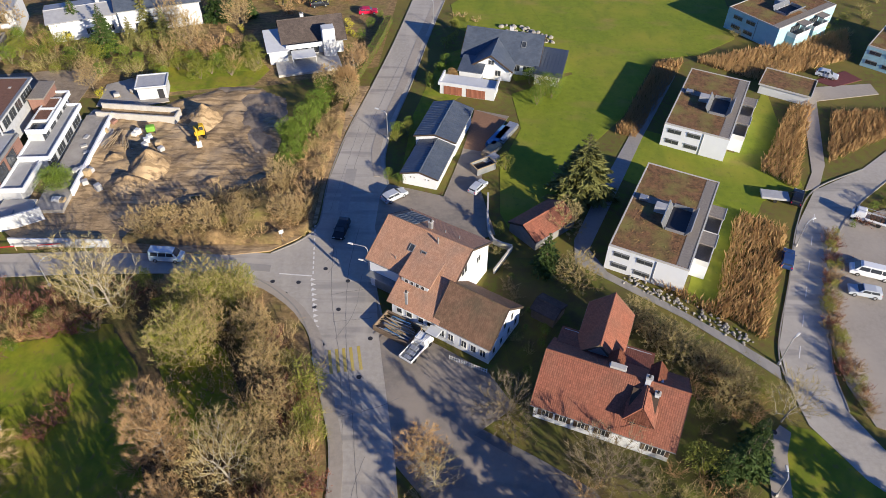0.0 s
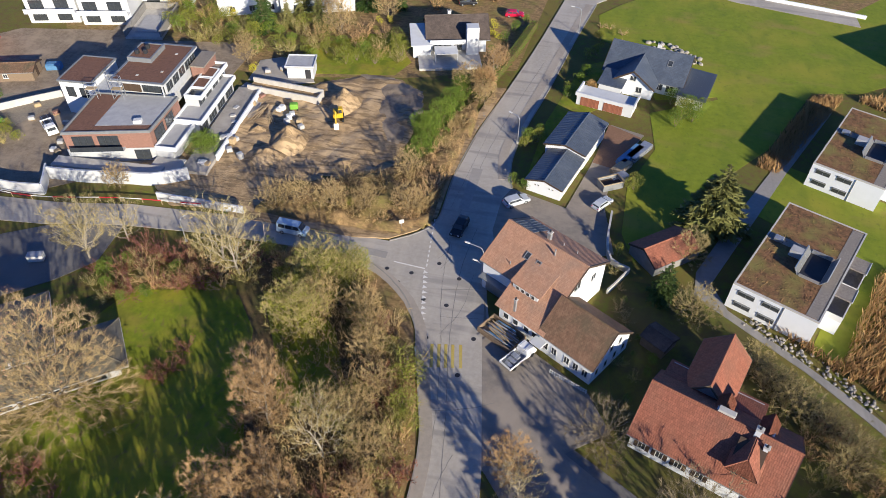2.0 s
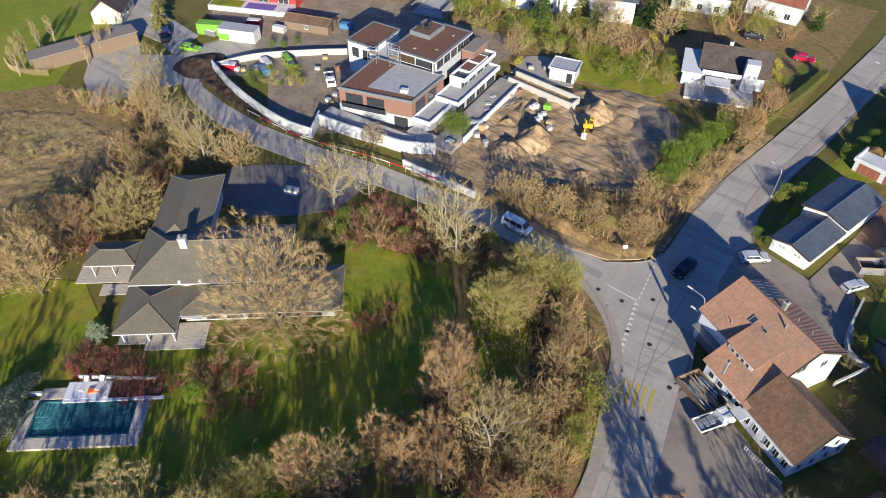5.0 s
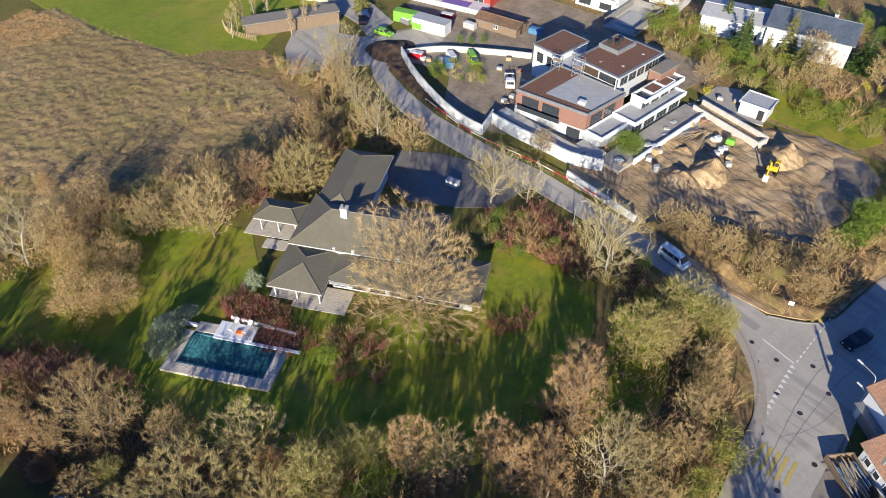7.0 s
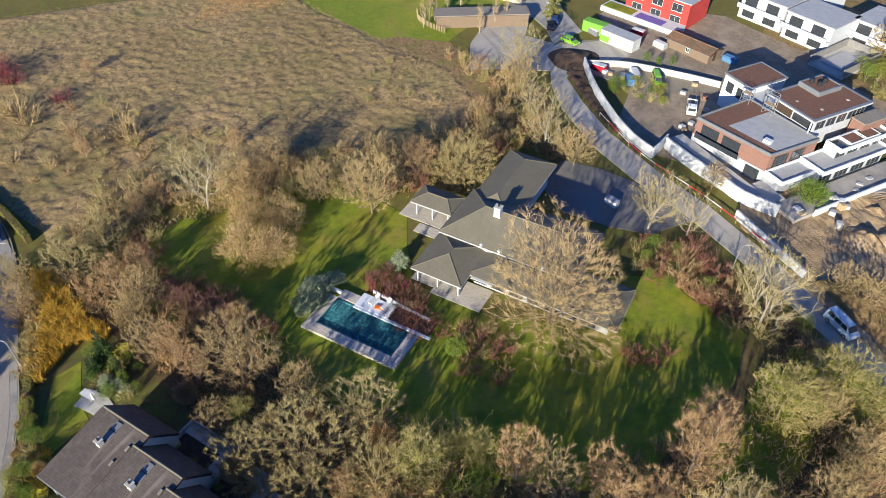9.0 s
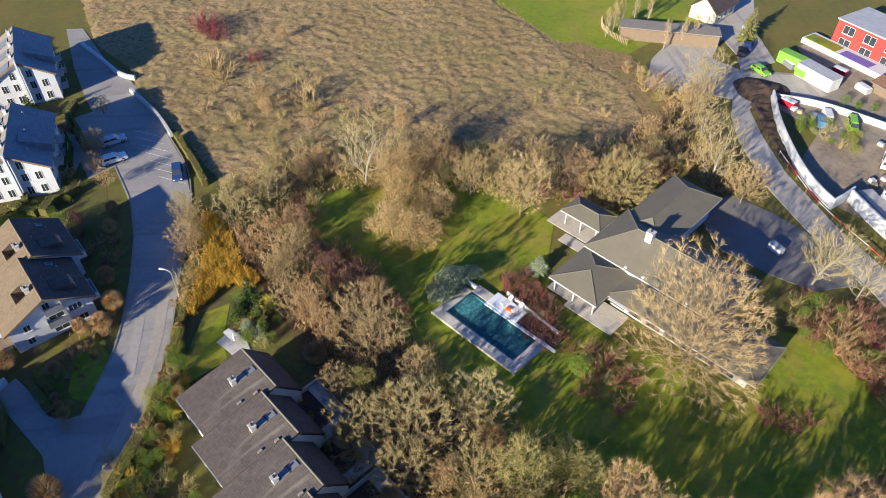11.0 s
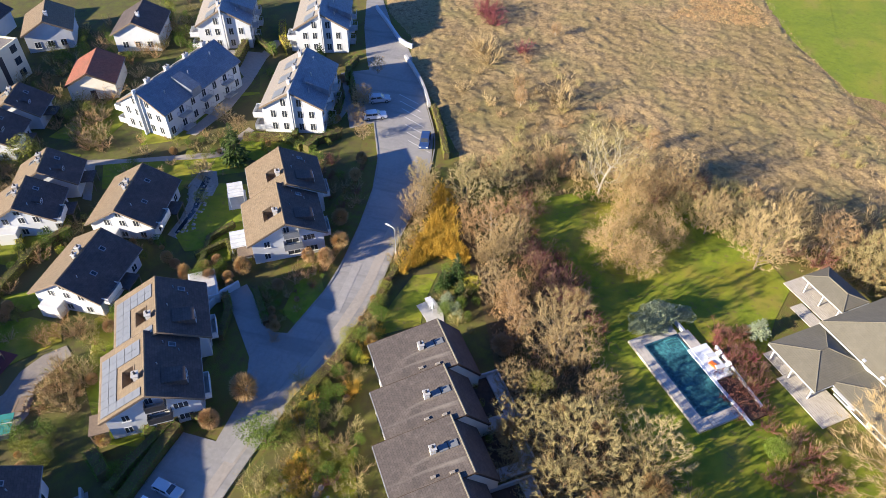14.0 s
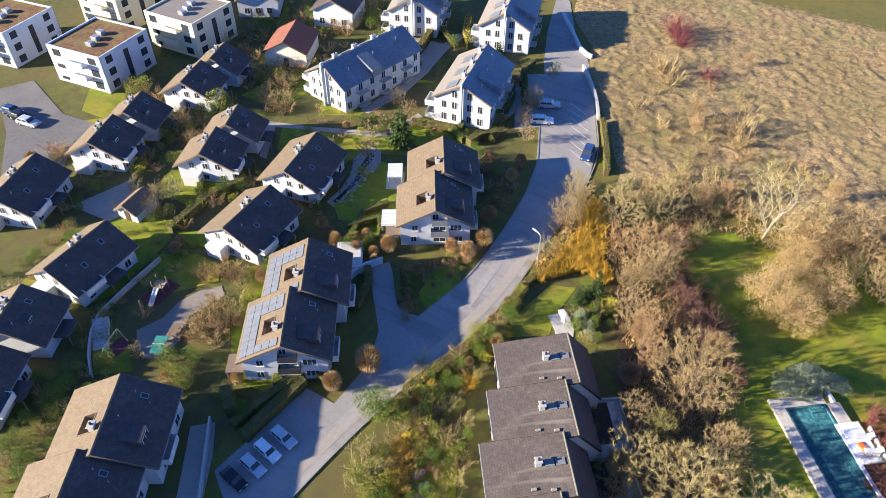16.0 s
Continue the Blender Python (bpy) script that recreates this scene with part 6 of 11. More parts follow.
    for y in (9.6, 12.2, 14.8, 17.4, 19.4):
        window(h, pose(4.405, y, 6.0, 0, 0, -90), 2.2, 1.8, 1, "grey", False)
    # Proud dark panel: a recess's shade given by colour alone.
    part("recess", B((-3.9, 8.05, 5.9, -0.4, 8.195, 8.0)), "darkwood", h)
    window(h, pose(2.0, 8.195, 5.95, 0, 0, 180), 4.2, 2.1, 3, "dark", False)
    part("column", B((4.3, 7.0, 5.9, 4.5, 7.2, 8.2)), "plaster", h)
    part("east_bay", B((5.0, 17.0, 0, 7.6, 22.6, 6.6)), "brick", h)
    part("bay_roof", B((4.95, 16.8, 6.602, 7.8, 22.8, 6.85)), "roofgravel", h)
    # rear west volume
    part("west_block", B((-16.2, 8.0, 0, -9.9, 17.0, 6.6)), "brightwhite", h)
    part("slab_edge", B((-16.4, 7.8, 6.602, -9.7, 17.2, 6.8)), "grey", h)
    part("roof_gravel", B((-16.0, 8.2, 6.802, -10.1, 16.8, 6.86)), "redgravel", h, "reddish gravel roof")
    part("roof_edge", B(*parapet_boxes(6.7, 9.4, 6.862, 0.25, 0.1, -13.05, 12.5)), "grey", h)
    part("link", B((-9.88, 6.6, 0, -4.42, 15.0, 5.4)), "plaster", h)
    for x in (-14.4, -11.8):
        window(h, pose(x, 7.995, 3.6, 0, 0, 180), 1.6, 2.0, 1, "dark", False)
    # stepped terraces on the east side
    for x0, x1, y0, y1, z, floor in ((6.7, 10.0, 9.4, 22.0, 4.8, "roofgravel"), (6.68, 11.8, 4.2, 20.6, 3.0, "membrane"), (6.66, 10.4, -3.6, 4.18, 2.6, "membrane")):
        part("terrace_volume", B((x0, y0, 0, x1 - 0.7, y1 - 0.4, z - 0.35)), "plaster", h)
        part("terrace_slab", B((x0, y0, z - 0.348, x1, y1, z)), "brightwhite", h)
        part("terrace_parapet", B(*parapet_boxes(x1 - x0, y1 - y0, z + 0.002, 0.2, 0.5, (x0 + x1) / 2, (y0 + y1) / 2)), "brightwhite", h)
        part("terrace_floor", B((x0 + 0.22, y0 + 0.22, z + 0.002, x1 - 0.22, y1 - 0.22, z + 0.06)), floor, h)
    for k in range(4):
        window(h, pose(11.105, 6 + k * 4.0, 0.4, 0, 0, -90), 3.2, 2.0, 2, "grey", False)
        window(h, pose(9.305, 10.6 + k * 3.1, 2.75, 0, 0, -90), 2.4, 1.6, 1, "grey", False)
    part("planter", B(*parapet_boxes(2.6, 3.4, 4.862, 0.15, 0.5, 8.2, 14.0)), "brightwhite", h)
    part("planter", B(*parapet_boxes(2.6, 3.4, 4.862, 0.15, 0.5, 8.2, 17.8)), "brightwhite", h)
    part("planter_soil", B((7.1, 12.5, 4.862, 9.3, 15.5, 5.3)), "redgravel", h)
    part("planter_soil", B((7.1, 16.3, 4.862, 9.3, 19.3, 5.3)), "redgravel", h)
    part("light_well", B((7.2, 9.9, 4.862, 9.5, 12.0, 4.93)), "glass", h)
    # courts on the ground
    part("terrace_slab", B((-9.6, -9.2, 0, 9.4, -6.6, 1.4)), "concrete", h)
    part("court", B((11.9, -6.2, 0, 16.4, 21.0, 0.7)), "slab", h)
    part("court", B((6.62, -8.2, 0, 11.86, -3.7, 1.0)), "concrete", h)
    part("court_wall", B((16.42, -2.0, 0, 16.7, 21.0, 1.3)), "brightwhite", h)
    # scaffold
    sc = thing("scaffold", "aluminium scaffold towers beside the roof terrace", "scaffold", -85.4, 91.2, 5.9, 12)
    for bx in (0, 4.6):
        g = bmesh.new()
        for x in (0, 1.8):
            for y in (0, 1.1):
                tube(g, (bx + x, y, 0), (bx + x, y, 4.0 if bx else 2.6), 0.05, 0.05, 6)
        for z in (0.9, 1.8, 2.6) + ((3.4, 4.0) if bx else ()):
            for a, b in (((0, 0), (1.8, 0)), ((0, 1.1), (1.8, 1.1)), ((0, 0), (0, 1.1)), ((1.8, 0), (1.8, 1.1))):
                tube(g, (bx + a[0], a[1], z), (bx + b[0], b[1], z), 0.04, 0.04, 5)
        tube(g, (bx, 0, 0), (bx + 1.8, 0, 1.8), 0.04, 0.04, 5)
        part("scaffold_frame", g, "steel", sc)
        part("scaffold_deck", B((bx, 0.05, 1.82, bx + 1.8, 1.05, 1.88)), "palewood", sc)
    c = thing("crate", "pale plastic-wrapped crate on the roof membrane", "crate", -73.0, 86.6, 5.89, 20)
    part("box", rounded(-0.7, -0.5, 0, 0.7, 0.5, 0.6, 0.05, 1), "frame", c)
    return h


site_house()


def wall_run(name, pts, h, t, material, label, z0=-0.2):
    ob = part(name, ribbon(pts, t, z0, h, curve=True, step=1.5), material)
    return tagged(ob, label, "wall")


wall_run("garden_wall", [(-116, 78.0), (-106, 74.4), (-95, 71.9), (-88, 71.3), (-83, 71.9)], 2.1, 0.3, "white", "long curved white rendered garden wall")
wall_run("garden_wall", [(-83, 71.9), (-84, 74), (-85.7, 77)], 2.1, 0.3, "white", "short white return wall")
wall_run("garden_wall", [(-84.6, 75.8), (-78, 76.4), (-70.6, 77.7)], 2.4, 0.35, "white", "white terrace wall below the new house")
wall_run("garden_wall", [(-70.6, 77.7), (-67, 78.2), (-62, 81)], 2.4, 0.35, "white", "white terrace wall below the new house")
wall_run("garden_wall", [(-64.5, 74.9), (-57, 74.9), (-49.6, 74.8)], 1.5, 0.3, "white", "low white wall along the side road")
wall_run("garden_wall", [(-116, 78.0), (-112, 86), (-104, 94), (-98, 99)], 1.4, 0.25, "concrete", "low concrete wall of the site yard")
wall_run("stone_wall", [(-152, -60.2), (-145, -54.8), (-138, -49.6), (-136.2, -46.4)], 0.9, 0.5, "white", "pale wall along the meadow")
wall_run("stone_wall", [(-131.6, -46.4), (-127, -43.0), (-121, -39.2), (-115, -36.2)], 0.9, 0.5, "concrete", "pale wall along the meadow road")
wall_run("garden_wall", [(-56.0, -50.5), (-60.5, -49.6), (-62.8, -48.2)], 1.2, 0.3, "white", "white wall at the garage drive")
wall_run("garden_wall", [(-30.5, -50.0), (-22.6, -43.6)], 0.9, 0.25, "concrete", "grey wall of the driveway ramp")

# ---- the southern estate ----
def terrace_house(x, y, turn, label, solar=False, L=9.0, W=10.2, off=1.5, ridge=6.9, eave=4.2):
    """Two staggered gabled halves with cut-in roof terraces on the sunny slope."""
    h = thing("apartment_house", label, "house", x, y, 0, turn, "apartment houses with brown roofs")
    for k, (cx, cy) in enumerate(((-L / 2, -off / 2), (L / 2, off / 2))):
        cy = -cy
        mm = Matrix.Translation((cx, cy, 0))
        hole = (-0.4, 2.0, 1.5, 3.1)
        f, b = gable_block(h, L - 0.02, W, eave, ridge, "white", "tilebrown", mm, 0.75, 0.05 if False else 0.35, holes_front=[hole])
        # Back slope recoloured darker: its shade is put into the roof's colour.
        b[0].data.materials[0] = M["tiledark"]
        inset_terrace(h, f, *hole, wall="wood")
        chimney(h, cx + 1.6, cy - 1.0, ridge - 0.9, 1.0, 0.8, 0.6, "ivory")
        # shed dormer on the shaded slope
        d = part("dormer", wedge(cx + 0.8, cx + 3.0, [(cy + 2.0, ridge - 1.5), (cy + 4.2, ridge - 2.4), (cy + 4.2, ridge - 1.2), (cy + 1.6, ridge - 0.75)]), "tiledark", h)
        window(d, pose(cx + 1.9, cy + 4.205, ridge - 2.2, 0, 0, 0), 1.6, 0.85, 1, "frame", False)
        for xx, dd in ((-3.2, 2.2), (-2.2, 4.0), (0.2, 1.4)):
            pipe(h, b, xx, dd, 0.35)
        skylight(h, b, -3.0, 3.2, 0.7, 0.9)
        if solar:
            for i in range(7):
                for j in range(5):
                    px, pd = -L / 2 + 0.7 + i * 1.18, 0.55 + j * 1.12
                    if hole[0] - 1.2 < px < hole[1] + 0.1 and hole[2] - 1.1 < pd < hole[3] + 0.05:
                        continue
                    part("solar_panel", B((px, -pd - 1.06, 0.04, px + 1.14, -pd, 0.09)), "solar", h, m=f[1])
    cx, cy = L / 2, -off / 2
    X = L + 0.0
    # near gable: balconies and windows
    for z in (2.55, 4.75):
        balcony(h, pose(X, cy + 0.6, z - 0.1, 0, 0, -90), 2.6 if z < 4 else 2.2, 1.1, "dark" if solar else "grey", True)
    for z, ys in ((0.5, (-3.2, 0.6, 3.2)), (2.7, (-3.0, 0.6, 3.0)), (4.8, (0.0,))):
        for yy in ys:
            window(h, pose(X - 0.006, cy + yy, z + 0.1, 0, 0, -90), 1.7 if yy > 2 else (1.9 if yy == 0.6 else 0.9), 1.1 if yy != 0.6 else 1.5, 2 if yy > 2 else 1)
    part("porch", B((X - 2.5, cy - W / 2 - 2.2, 2.0, X + 0.3, cy - W / 2 - 0.01, 2.15), (X - 2.4, cy - W / 2 - 2.1, 0, X - 2.25, cy - W / 2 - 1.95, 2.0), (X + 0.1, cy - W / 2 - 2.1, 0, X + 0.25, cy - W / 2 - 1.95, 2.0)), "wood", h)
    for sx in (-1, 1):
        for k in range(3):
            window(h, pose(sx * L / 2 - 2.6 + k * 2.6, W / 2 - sx * off / 2 + 0.005, 0.6, 0, 0, 0), 1.3, 1.3, 1)
            window(h, pose(sx * L / 2 - 2.6 + k * 2.6, -W / 2 - sx * off / 2 - 0.005, 0.4, 0, 0, 180), 1.6, 2.0, 1)
        balcony(h, pose(sx * L / 2 + 2.0, W / 2 - sx * off / 2 + 0.005, 2.2, 0, 0, 0), 3.2, 1.2, "frame", True)
    return h


terrace_house(-78.2, -48.1, 33, "apartment house with brown roof and cut-in terraces", L=9.0)
terrace_house(-47.7, -50.6, 34, "apartment house with solar panels on the brown roof", True, L=9.0)
terrace_house(-18.5, -53.8, 33, "apartment house with brown roof beside the driveway ramp", L=9.4, W=11)


def estate_house(x, y, turn, L=10, W=10, ridge=6.3, eave=3.5, label="white estate house with dark gabled roof", double=False):
    h = thing("estate_house", label, "house", x, y, 0, turn, "estate houses with dark gabled roofs")
    blocks = ((-L / 2 + 0.2, 1.0, L * 0.5), (L / 4, -0.4, L * 0.62)) if double else ((0, 0, L),)
    for cx, cy, l in blocks:
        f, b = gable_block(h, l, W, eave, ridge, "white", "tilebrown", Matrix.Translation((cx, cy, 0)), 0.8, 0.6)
        # Slope away from the sun gets the dark copy, shade painted in.
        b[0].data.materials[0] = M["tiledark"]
        chimney(h, cx - 1.0, cy - 0.7, ridge - 0.5, 0.9, 0.7, 0.6, "darkconc")
        chimney(h, cx + 0.4, cy - 0.5, ridge - 0.4, 0.7, 0.6, 0.5, "steel")
        for xx, dd in ((-l / 4, 2.0), (l / 6, 3.2)):
            skylight(h, b, xx, dd, 0.7, 0.9)
        skylight(h, f, -l / 5, 2.6, 0.9, 1.2)
        pipe(h, b, l / 3, 1.8, 0.4)
        if double:
            d = part("dormer", wedge(cx + 0.2, cx + 1.5, [(cy + 2.0, ridge - 1.4), (cy + 3.0, ridge - 1.9), (cy + 3.0, ridge - 1.2), (cy + 1.8, ridge - 0.95)]), "tiledark", h)
            window(d, pose(cx + 0.85, cy + 3.005, ridge - 1.8, 0, 0, 0), 0.9, 0.5, 1, "frame", False)
        part("porch_roof", B((cx - 1.6, cy + W / 2 + 0.02, 2.0, cx + 1.6, cy + W / 2 + 2.3, 2.14)), "tiledark", h)
        for sx in (-1.5, 1.4):
            part("porch_post", B((cx + sx, cy + W / 2 + 2.1, 0, cx + sx + 0.12, cy + W / 2 + 2.22, 2.0)), "wood", h)
    cx, cy, l = blocks[-1]
    X = cx + l / 2
    for z, ys in ((0.4, (-3, 0, 3)), (2.7, (-2.2, 0.2, 2.4)), (4.4, (0,))):
        for yy in ys:
            window(h, pose(X + 0.004, cy + yy, z, 0, 0, -90), 1.0 if z else 1.4, 1.2 if z < 4 else 0.8, 1)
    part("conservatory", rounded(X + 0.01, cy - 3.6, 0, X + 1.8, cy - 0.6, 2.2, 0.06, 1), "frame", h)
    balcony(h, pose(cx + l * 0.3, cy + W / 2 + 0.004, 2.4, 0, 0, 0), 3.4, 1.3, "frame", True)
    for xx in (-l / 3, 0, l / 3):
        window(h, pose(cx + xx, cy + W / 2 + 0.004, 0.5, 0, 0, 0), 1.2, 1.3, 1)
        window(h, pose(cx + xx, cy - W / 2 - 0.004, 0.4, 0, 0, 180), 1.4, 1.9, 1)
    h.scale = (0.94, 0.94, 0.94)
    return h


estate_house(-57.3, -68, 5, 10.5, 10)
estate_house(-72, -70.3, 13, 11, 10)
estate_house(-68.8, -85.8, 25, 11.5, 9.6, double=True)
estate_house(-62, -103.2, 23, 12.5, 9.6, double=True)
estate_house(-83.5, -104.6, 20, 12.5, 9.6, double=True)
estate_house(-38.8, -82, 6, 10.5, 9)
estate_house(-43.8, -103, 23, 11, 9.6)
estate_house(-20.8, -77.2, 30, 14, 10.4, double=True)


def hut(x, y, turn, L, W, e, r, wall, roof, label, cat="hut"):
    h = thing("hut", label, cat, x, y, 0, turn)
    gable_block(h, L, W, e, r, wall, roof, over=0.4, verge=0.4)
    part("door", B((L / 2 + 0.003, -0.5, 0, L / 2 + 0.05, 0.5, 1.9)), "darkwood", h)
    window(h, on_wall("-y", L, W, 0, 0.8), 0.9, 0.9)
    return h


hut(-51.8, -87, 10, 4.4, 3.6, 2.0, 3.2, "white", "tilebrown", "small white hut with brown pitched roof")
hh = hut(-103.5, -99.8, 25, 9.5, 8.5, 3.4, 5.6, "ivory", "tilered", "house with red clay-tile roof and cream walls", "house")


def block_house(x, y, turn, L, W, eave, ridge, label):
    """Tall white apartment block: slate shaded slope, sunny slope painted paler, stepped gable front."""
    h = thing("apartment_block", label, "apartment block", x, y, 0, turn, "white apartment blocks with slate roofs")
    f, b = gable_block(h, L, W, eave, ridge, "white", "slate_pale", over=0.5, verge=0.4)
    # Sunny slope swapped to a pale colour: sunlight painted onto the slate.
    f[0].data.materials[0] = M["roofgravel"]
    for k in range(int(L / 5)):
        xx = -L / 2 + 2 + k * 5
        chimney(h, xx, -0.8, ridge - 0.6, 0.9, 1.0, 0.5, "white")
        part("roof_window", B((xx + 0.8, -3.8, 0.002, xx + 3.2, -1.4, 0.15)), "solar", h, m=f[1])
    for k in range(3):
        pipe(h, b, -L / 3 + k * L / 3, 2 + k * 0.6, 0.7, 0.1)
    part("cross_dormer", wedge(1.0, 3.4, [(1.2, ridge - 2.0), (W / 2 + 0.6, eave - 0.6), (W / 2 + 0.6, eave + 0.9), (1.6, ridge - 0.4)]), "slate_pale", h)
    part("gable_trim", B((L / 2 + 0.2, -0.15, 0, L / 2 + 0.9, 0.15, ridge + 0.5)), "white", h)
    n = int(L / 2.6)
    for k in range(n):
        xx = -L / 2 + 1.4 + k * (L - 2.4) / max(1, n - 1)
        for z in (0.6, 3.2):
            window(h, pose(xx, W / 2 + 0.005, z, 0, 0, 0), 1.1, 1.5, 1, "frame", False)
            if k % 2:
                balcony(h, pose(xx, W / 2 + 0.006, z - 0.1, 0, 0, 0), 2.4, 1.3, "steel", False)
    for yy in (-3.4, -1.4, 1.4, 3.4):
        for z in (0.6, 3.1) + ((5.4,) if abs(yy) < 2 else ()):
            window(h, pose(L / 2 + 0.005, yy, z, 0, 0, -90), 1.0, 1.5, 1, "frame", False)
    for z in (0.5, 3.0):
        balcony(h, pose(L / 2 - 1.5, -W / 2 - 0.005, z, 0, 0, 180), 3.0, 1.8, "frame", True)
    return h


block_house(-107.5, -58.6, 13, 15.5, 10.6, 5.4, 8.4, "white apartment block with slate roof near the bend")
block_house(-102.6, -80.2, -9, 20.5, 10, 5.4, 8.4, "long white apartment block with slate roof")
block_house(-136, -66, 18, 15, 10.6, 5.6, 8.8, "white apartment block with slate roof by the pale wall")
block_house(-131.5, -86.5, 22, 15, 10.6, 5.6, 8.8, "white apartment block with slate roof and stepped gable")


def flat_block(x, y, turn, W, L, h, wall, label):
    t = thing("flat_roof_block", label, "apartment block", x, y, 0, turn, "flat-roofed apartment blocks")
    part("wall", B((-W / 2, -L / 2, 0, W / 2, L / 2, h)), wall, t)
    part("parapet", B(*parapet_boxes(W, L, h + 0.002, 0.25, 0.4)), wall, t)
    part("roof", B((-W / 2 + 0.26, -L / 2 + 0.26, h + 0.002, W / 2 - 0.26, L / 2 - 0.26, h + 0.1)), "sedum" if wall == "white" else "roofgravel", t)
    for k in range(3):
        part("roof_unit", rounded(-2 + k * 2.2, -1 + k * 0.8, h + 0.1, -0.8 + k * 2.2, 0.4 + k * 0.8, h + 0.9, 0.05, 1), "steel", t)
    part("loggia", B((W / 2 + 0.004, -L / 4, 2.6, W / 2 + 1.6, L / 4, 2.8), (W / 2 + 1.5, -L / 4, 2.8, W / 2 + 1.6, L / 4, 3.7), (W / 2 + 0.004, -L / 4, 5.2, W / 2 + 1.6, L / 4, 5.4), (W / 2 + 1.5, -L / 4, 5.4, W / 2 + 1.6, L / 4, 6.3)), wall, t)
    part("stair_window", B((-0.6, L / 2 + 0.004, 0.6, 0.6, L / 2 + 0.04, h - 0.8)), "dark", t)
    for z in (0.6, 3.1, 5.6):
        if z > h - 1.5:
            continue
        for k in (-1, 1):
            window(t, pose(k * W / 3, L / 2 + 0.005, z, 0, 0, 0), 1.6, 1.4, 1, "dark", False)
            window(t, pose(W / 2 + 0.005, k * L / 3, z, 0, 0, -90), 1.8, 1.4, 1, "dark", False)
            window(t, pose(k * W / 4, -L / 2 - 0.005, z, 0, 0, 180), 1.6, 1.4, 1, "dark", False)
    return t


flat_block(-78.4, -126.6, 8, 13, 13, 7.2, "white", "white flat-roofed block with planted roof")
flat_block(-74.5, -150.5, 10, 13, 13, 7.2, "white", "white flat-roofed block at the parking strip")
flat_block(-97.5, -122, 4, 12, 13, 7.2, "cream", "pale yellow flat-roofed apartment block")
flat_block(-97, -143, 4, 13, 12, 7.2, "cream", "pale yellow flat-roofed apartment block behind")


def row_houses():
    """Four staggered row houses with long low roofs."""
    for k in range(4):
        x, y = -55.5 + k * 6.4, -18.8 + k * 2.65
        h = thing("row_house", "brown-grey roofed row house with chimney and sunk patio", "row house", x, y, 0, 36, "staggered row houses")
        L, W = 7.1, 11.4
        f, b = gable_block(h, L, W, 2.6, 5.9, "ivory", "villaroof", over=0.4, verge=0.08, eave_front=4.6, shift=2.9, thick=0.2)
        # Short back slope takes the dark tiles to paint in its shade.
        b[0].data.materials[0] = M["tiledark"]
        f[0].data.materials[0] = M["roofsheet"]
        chimney(h, -0.3, -0.4, 5.2, 1.0, 0.6, 0.6, "ivory", cap="concrete")
        s = on_roof(f, 0.2, 1.5)
        # Two dark panes up-slope: a roof window and the chimney's painted shadow.
        part("roof_window", B((-0.42, -0.9, 0.002, 0.42, 0.1, 0.1)), "solar", h, m=on_roof(f, -0.3, 0.6))
        part("roof_window", B((-0.42, -0.9, 0.002, 0.42, 0.1, 0.1)), "solar", h, m=on_roof(f, -0.3, 1.75))
        for xx, dd in ((2.4, 4.2), (2.7, 2.2)):
            part("roof_vent", rounded(-0.16, -0.3, 0.002, 0.16, 0.3, 0.2, 0.04, 1), "roofgravel", h, m=on_roof(f, xx, dd))
        for xx in (-1.8, 1.6):
            window(h, pose(xx, -W / 2 - 0.005, 0.4, 0, 0, 180), 2.2, 2.0, 2, "dark", False)
            window(h, pose(xx, W / 2 + 0.005, 0.4, 0, 0, 0), 1.8, 1.7, 1, "dark", False)
        if k == 3:
            chimney(h, 2.6, 2.8, 5.4, 1.6, 0.5, 0.7, "white")
    for x, y, wide in ((-56.2, -12.4, 6.6), (-49.6, -8.6, 5.4), (-43.4, -5.6, 5.4)):
        p = thing("patio", "pale paved path round a sunk planted patio", "patio", group="row house patios", kind="structure")
        p.matrix_basis = pose(x, y, 0, 0, 0, 36)
        part("slab", B((-0.6, 1.5, -0.1, wide, 2.9, 0.3), (wide - 1.4, -2.6, -0.1, wide, 1.5, 0.3)), "concrete", p)
        part("patio_wall", B((-0.7, 2.92, -0.1, wide + 0.2, 3.1, 0.8), (-0.7, -2.4, -0.1, -0.5, 2.9, 0.8)), "concrete", p)
        part("patio_bed", B((-0.46, -2.4, -0.1, wide - 1.42, 1.48, 0.1)), "darksoil", p)


row_houses()


# ---- far houses beyond the site ----
def far_house(x, y, turn, L, W, e, r, wall, roof, label):
    h = thing("house", label, "house", x, y, 0, turn)
    gable_block(h, L, W, e, r, wall, roof, over=0.6, verge=0.5)
    chimney(h, L / 5, 0.5, r - 0.5, 1.0)
    for k in (-1, 0, 1):
        window(h, on_wall("-y", L, W, k * L / 3.4, 0.8), 1.3, 1.4)
        window(h, on_wall("+x", L, W, k * W / 3.6, 0.8), 1.2, 1.4)
    return h


far_house(-64.5, 150, 20, 17, 10, 5.6, 8.0, "white", "slate", "white house with slate roof behind conifers")
far_house(-79, 145, 24, 15, 9, 4.6, 5.4, "brightwhite", "membrane", "low white house with a pale roof behind conifers")
far_house(-46, 168, 15, 13, 10, 4.6, 7.4, "white", "tiledark", "white house behind the trees")
far_house(-30, 175, 0, 12, 10, 4.6, 7.4, "white", "tilered", "house behind the trees")
far_house(-153, 81.3, 127.6, 9, 6.5, 3.2, 5.8, "cream", "tiledark", "small house with yellow creeper on its gable")

far_house(-122.9, -102.4, 20, 10, 9, 4.2, 6.6, "white", "tiledark", "white house with dark roof behind the blocks")
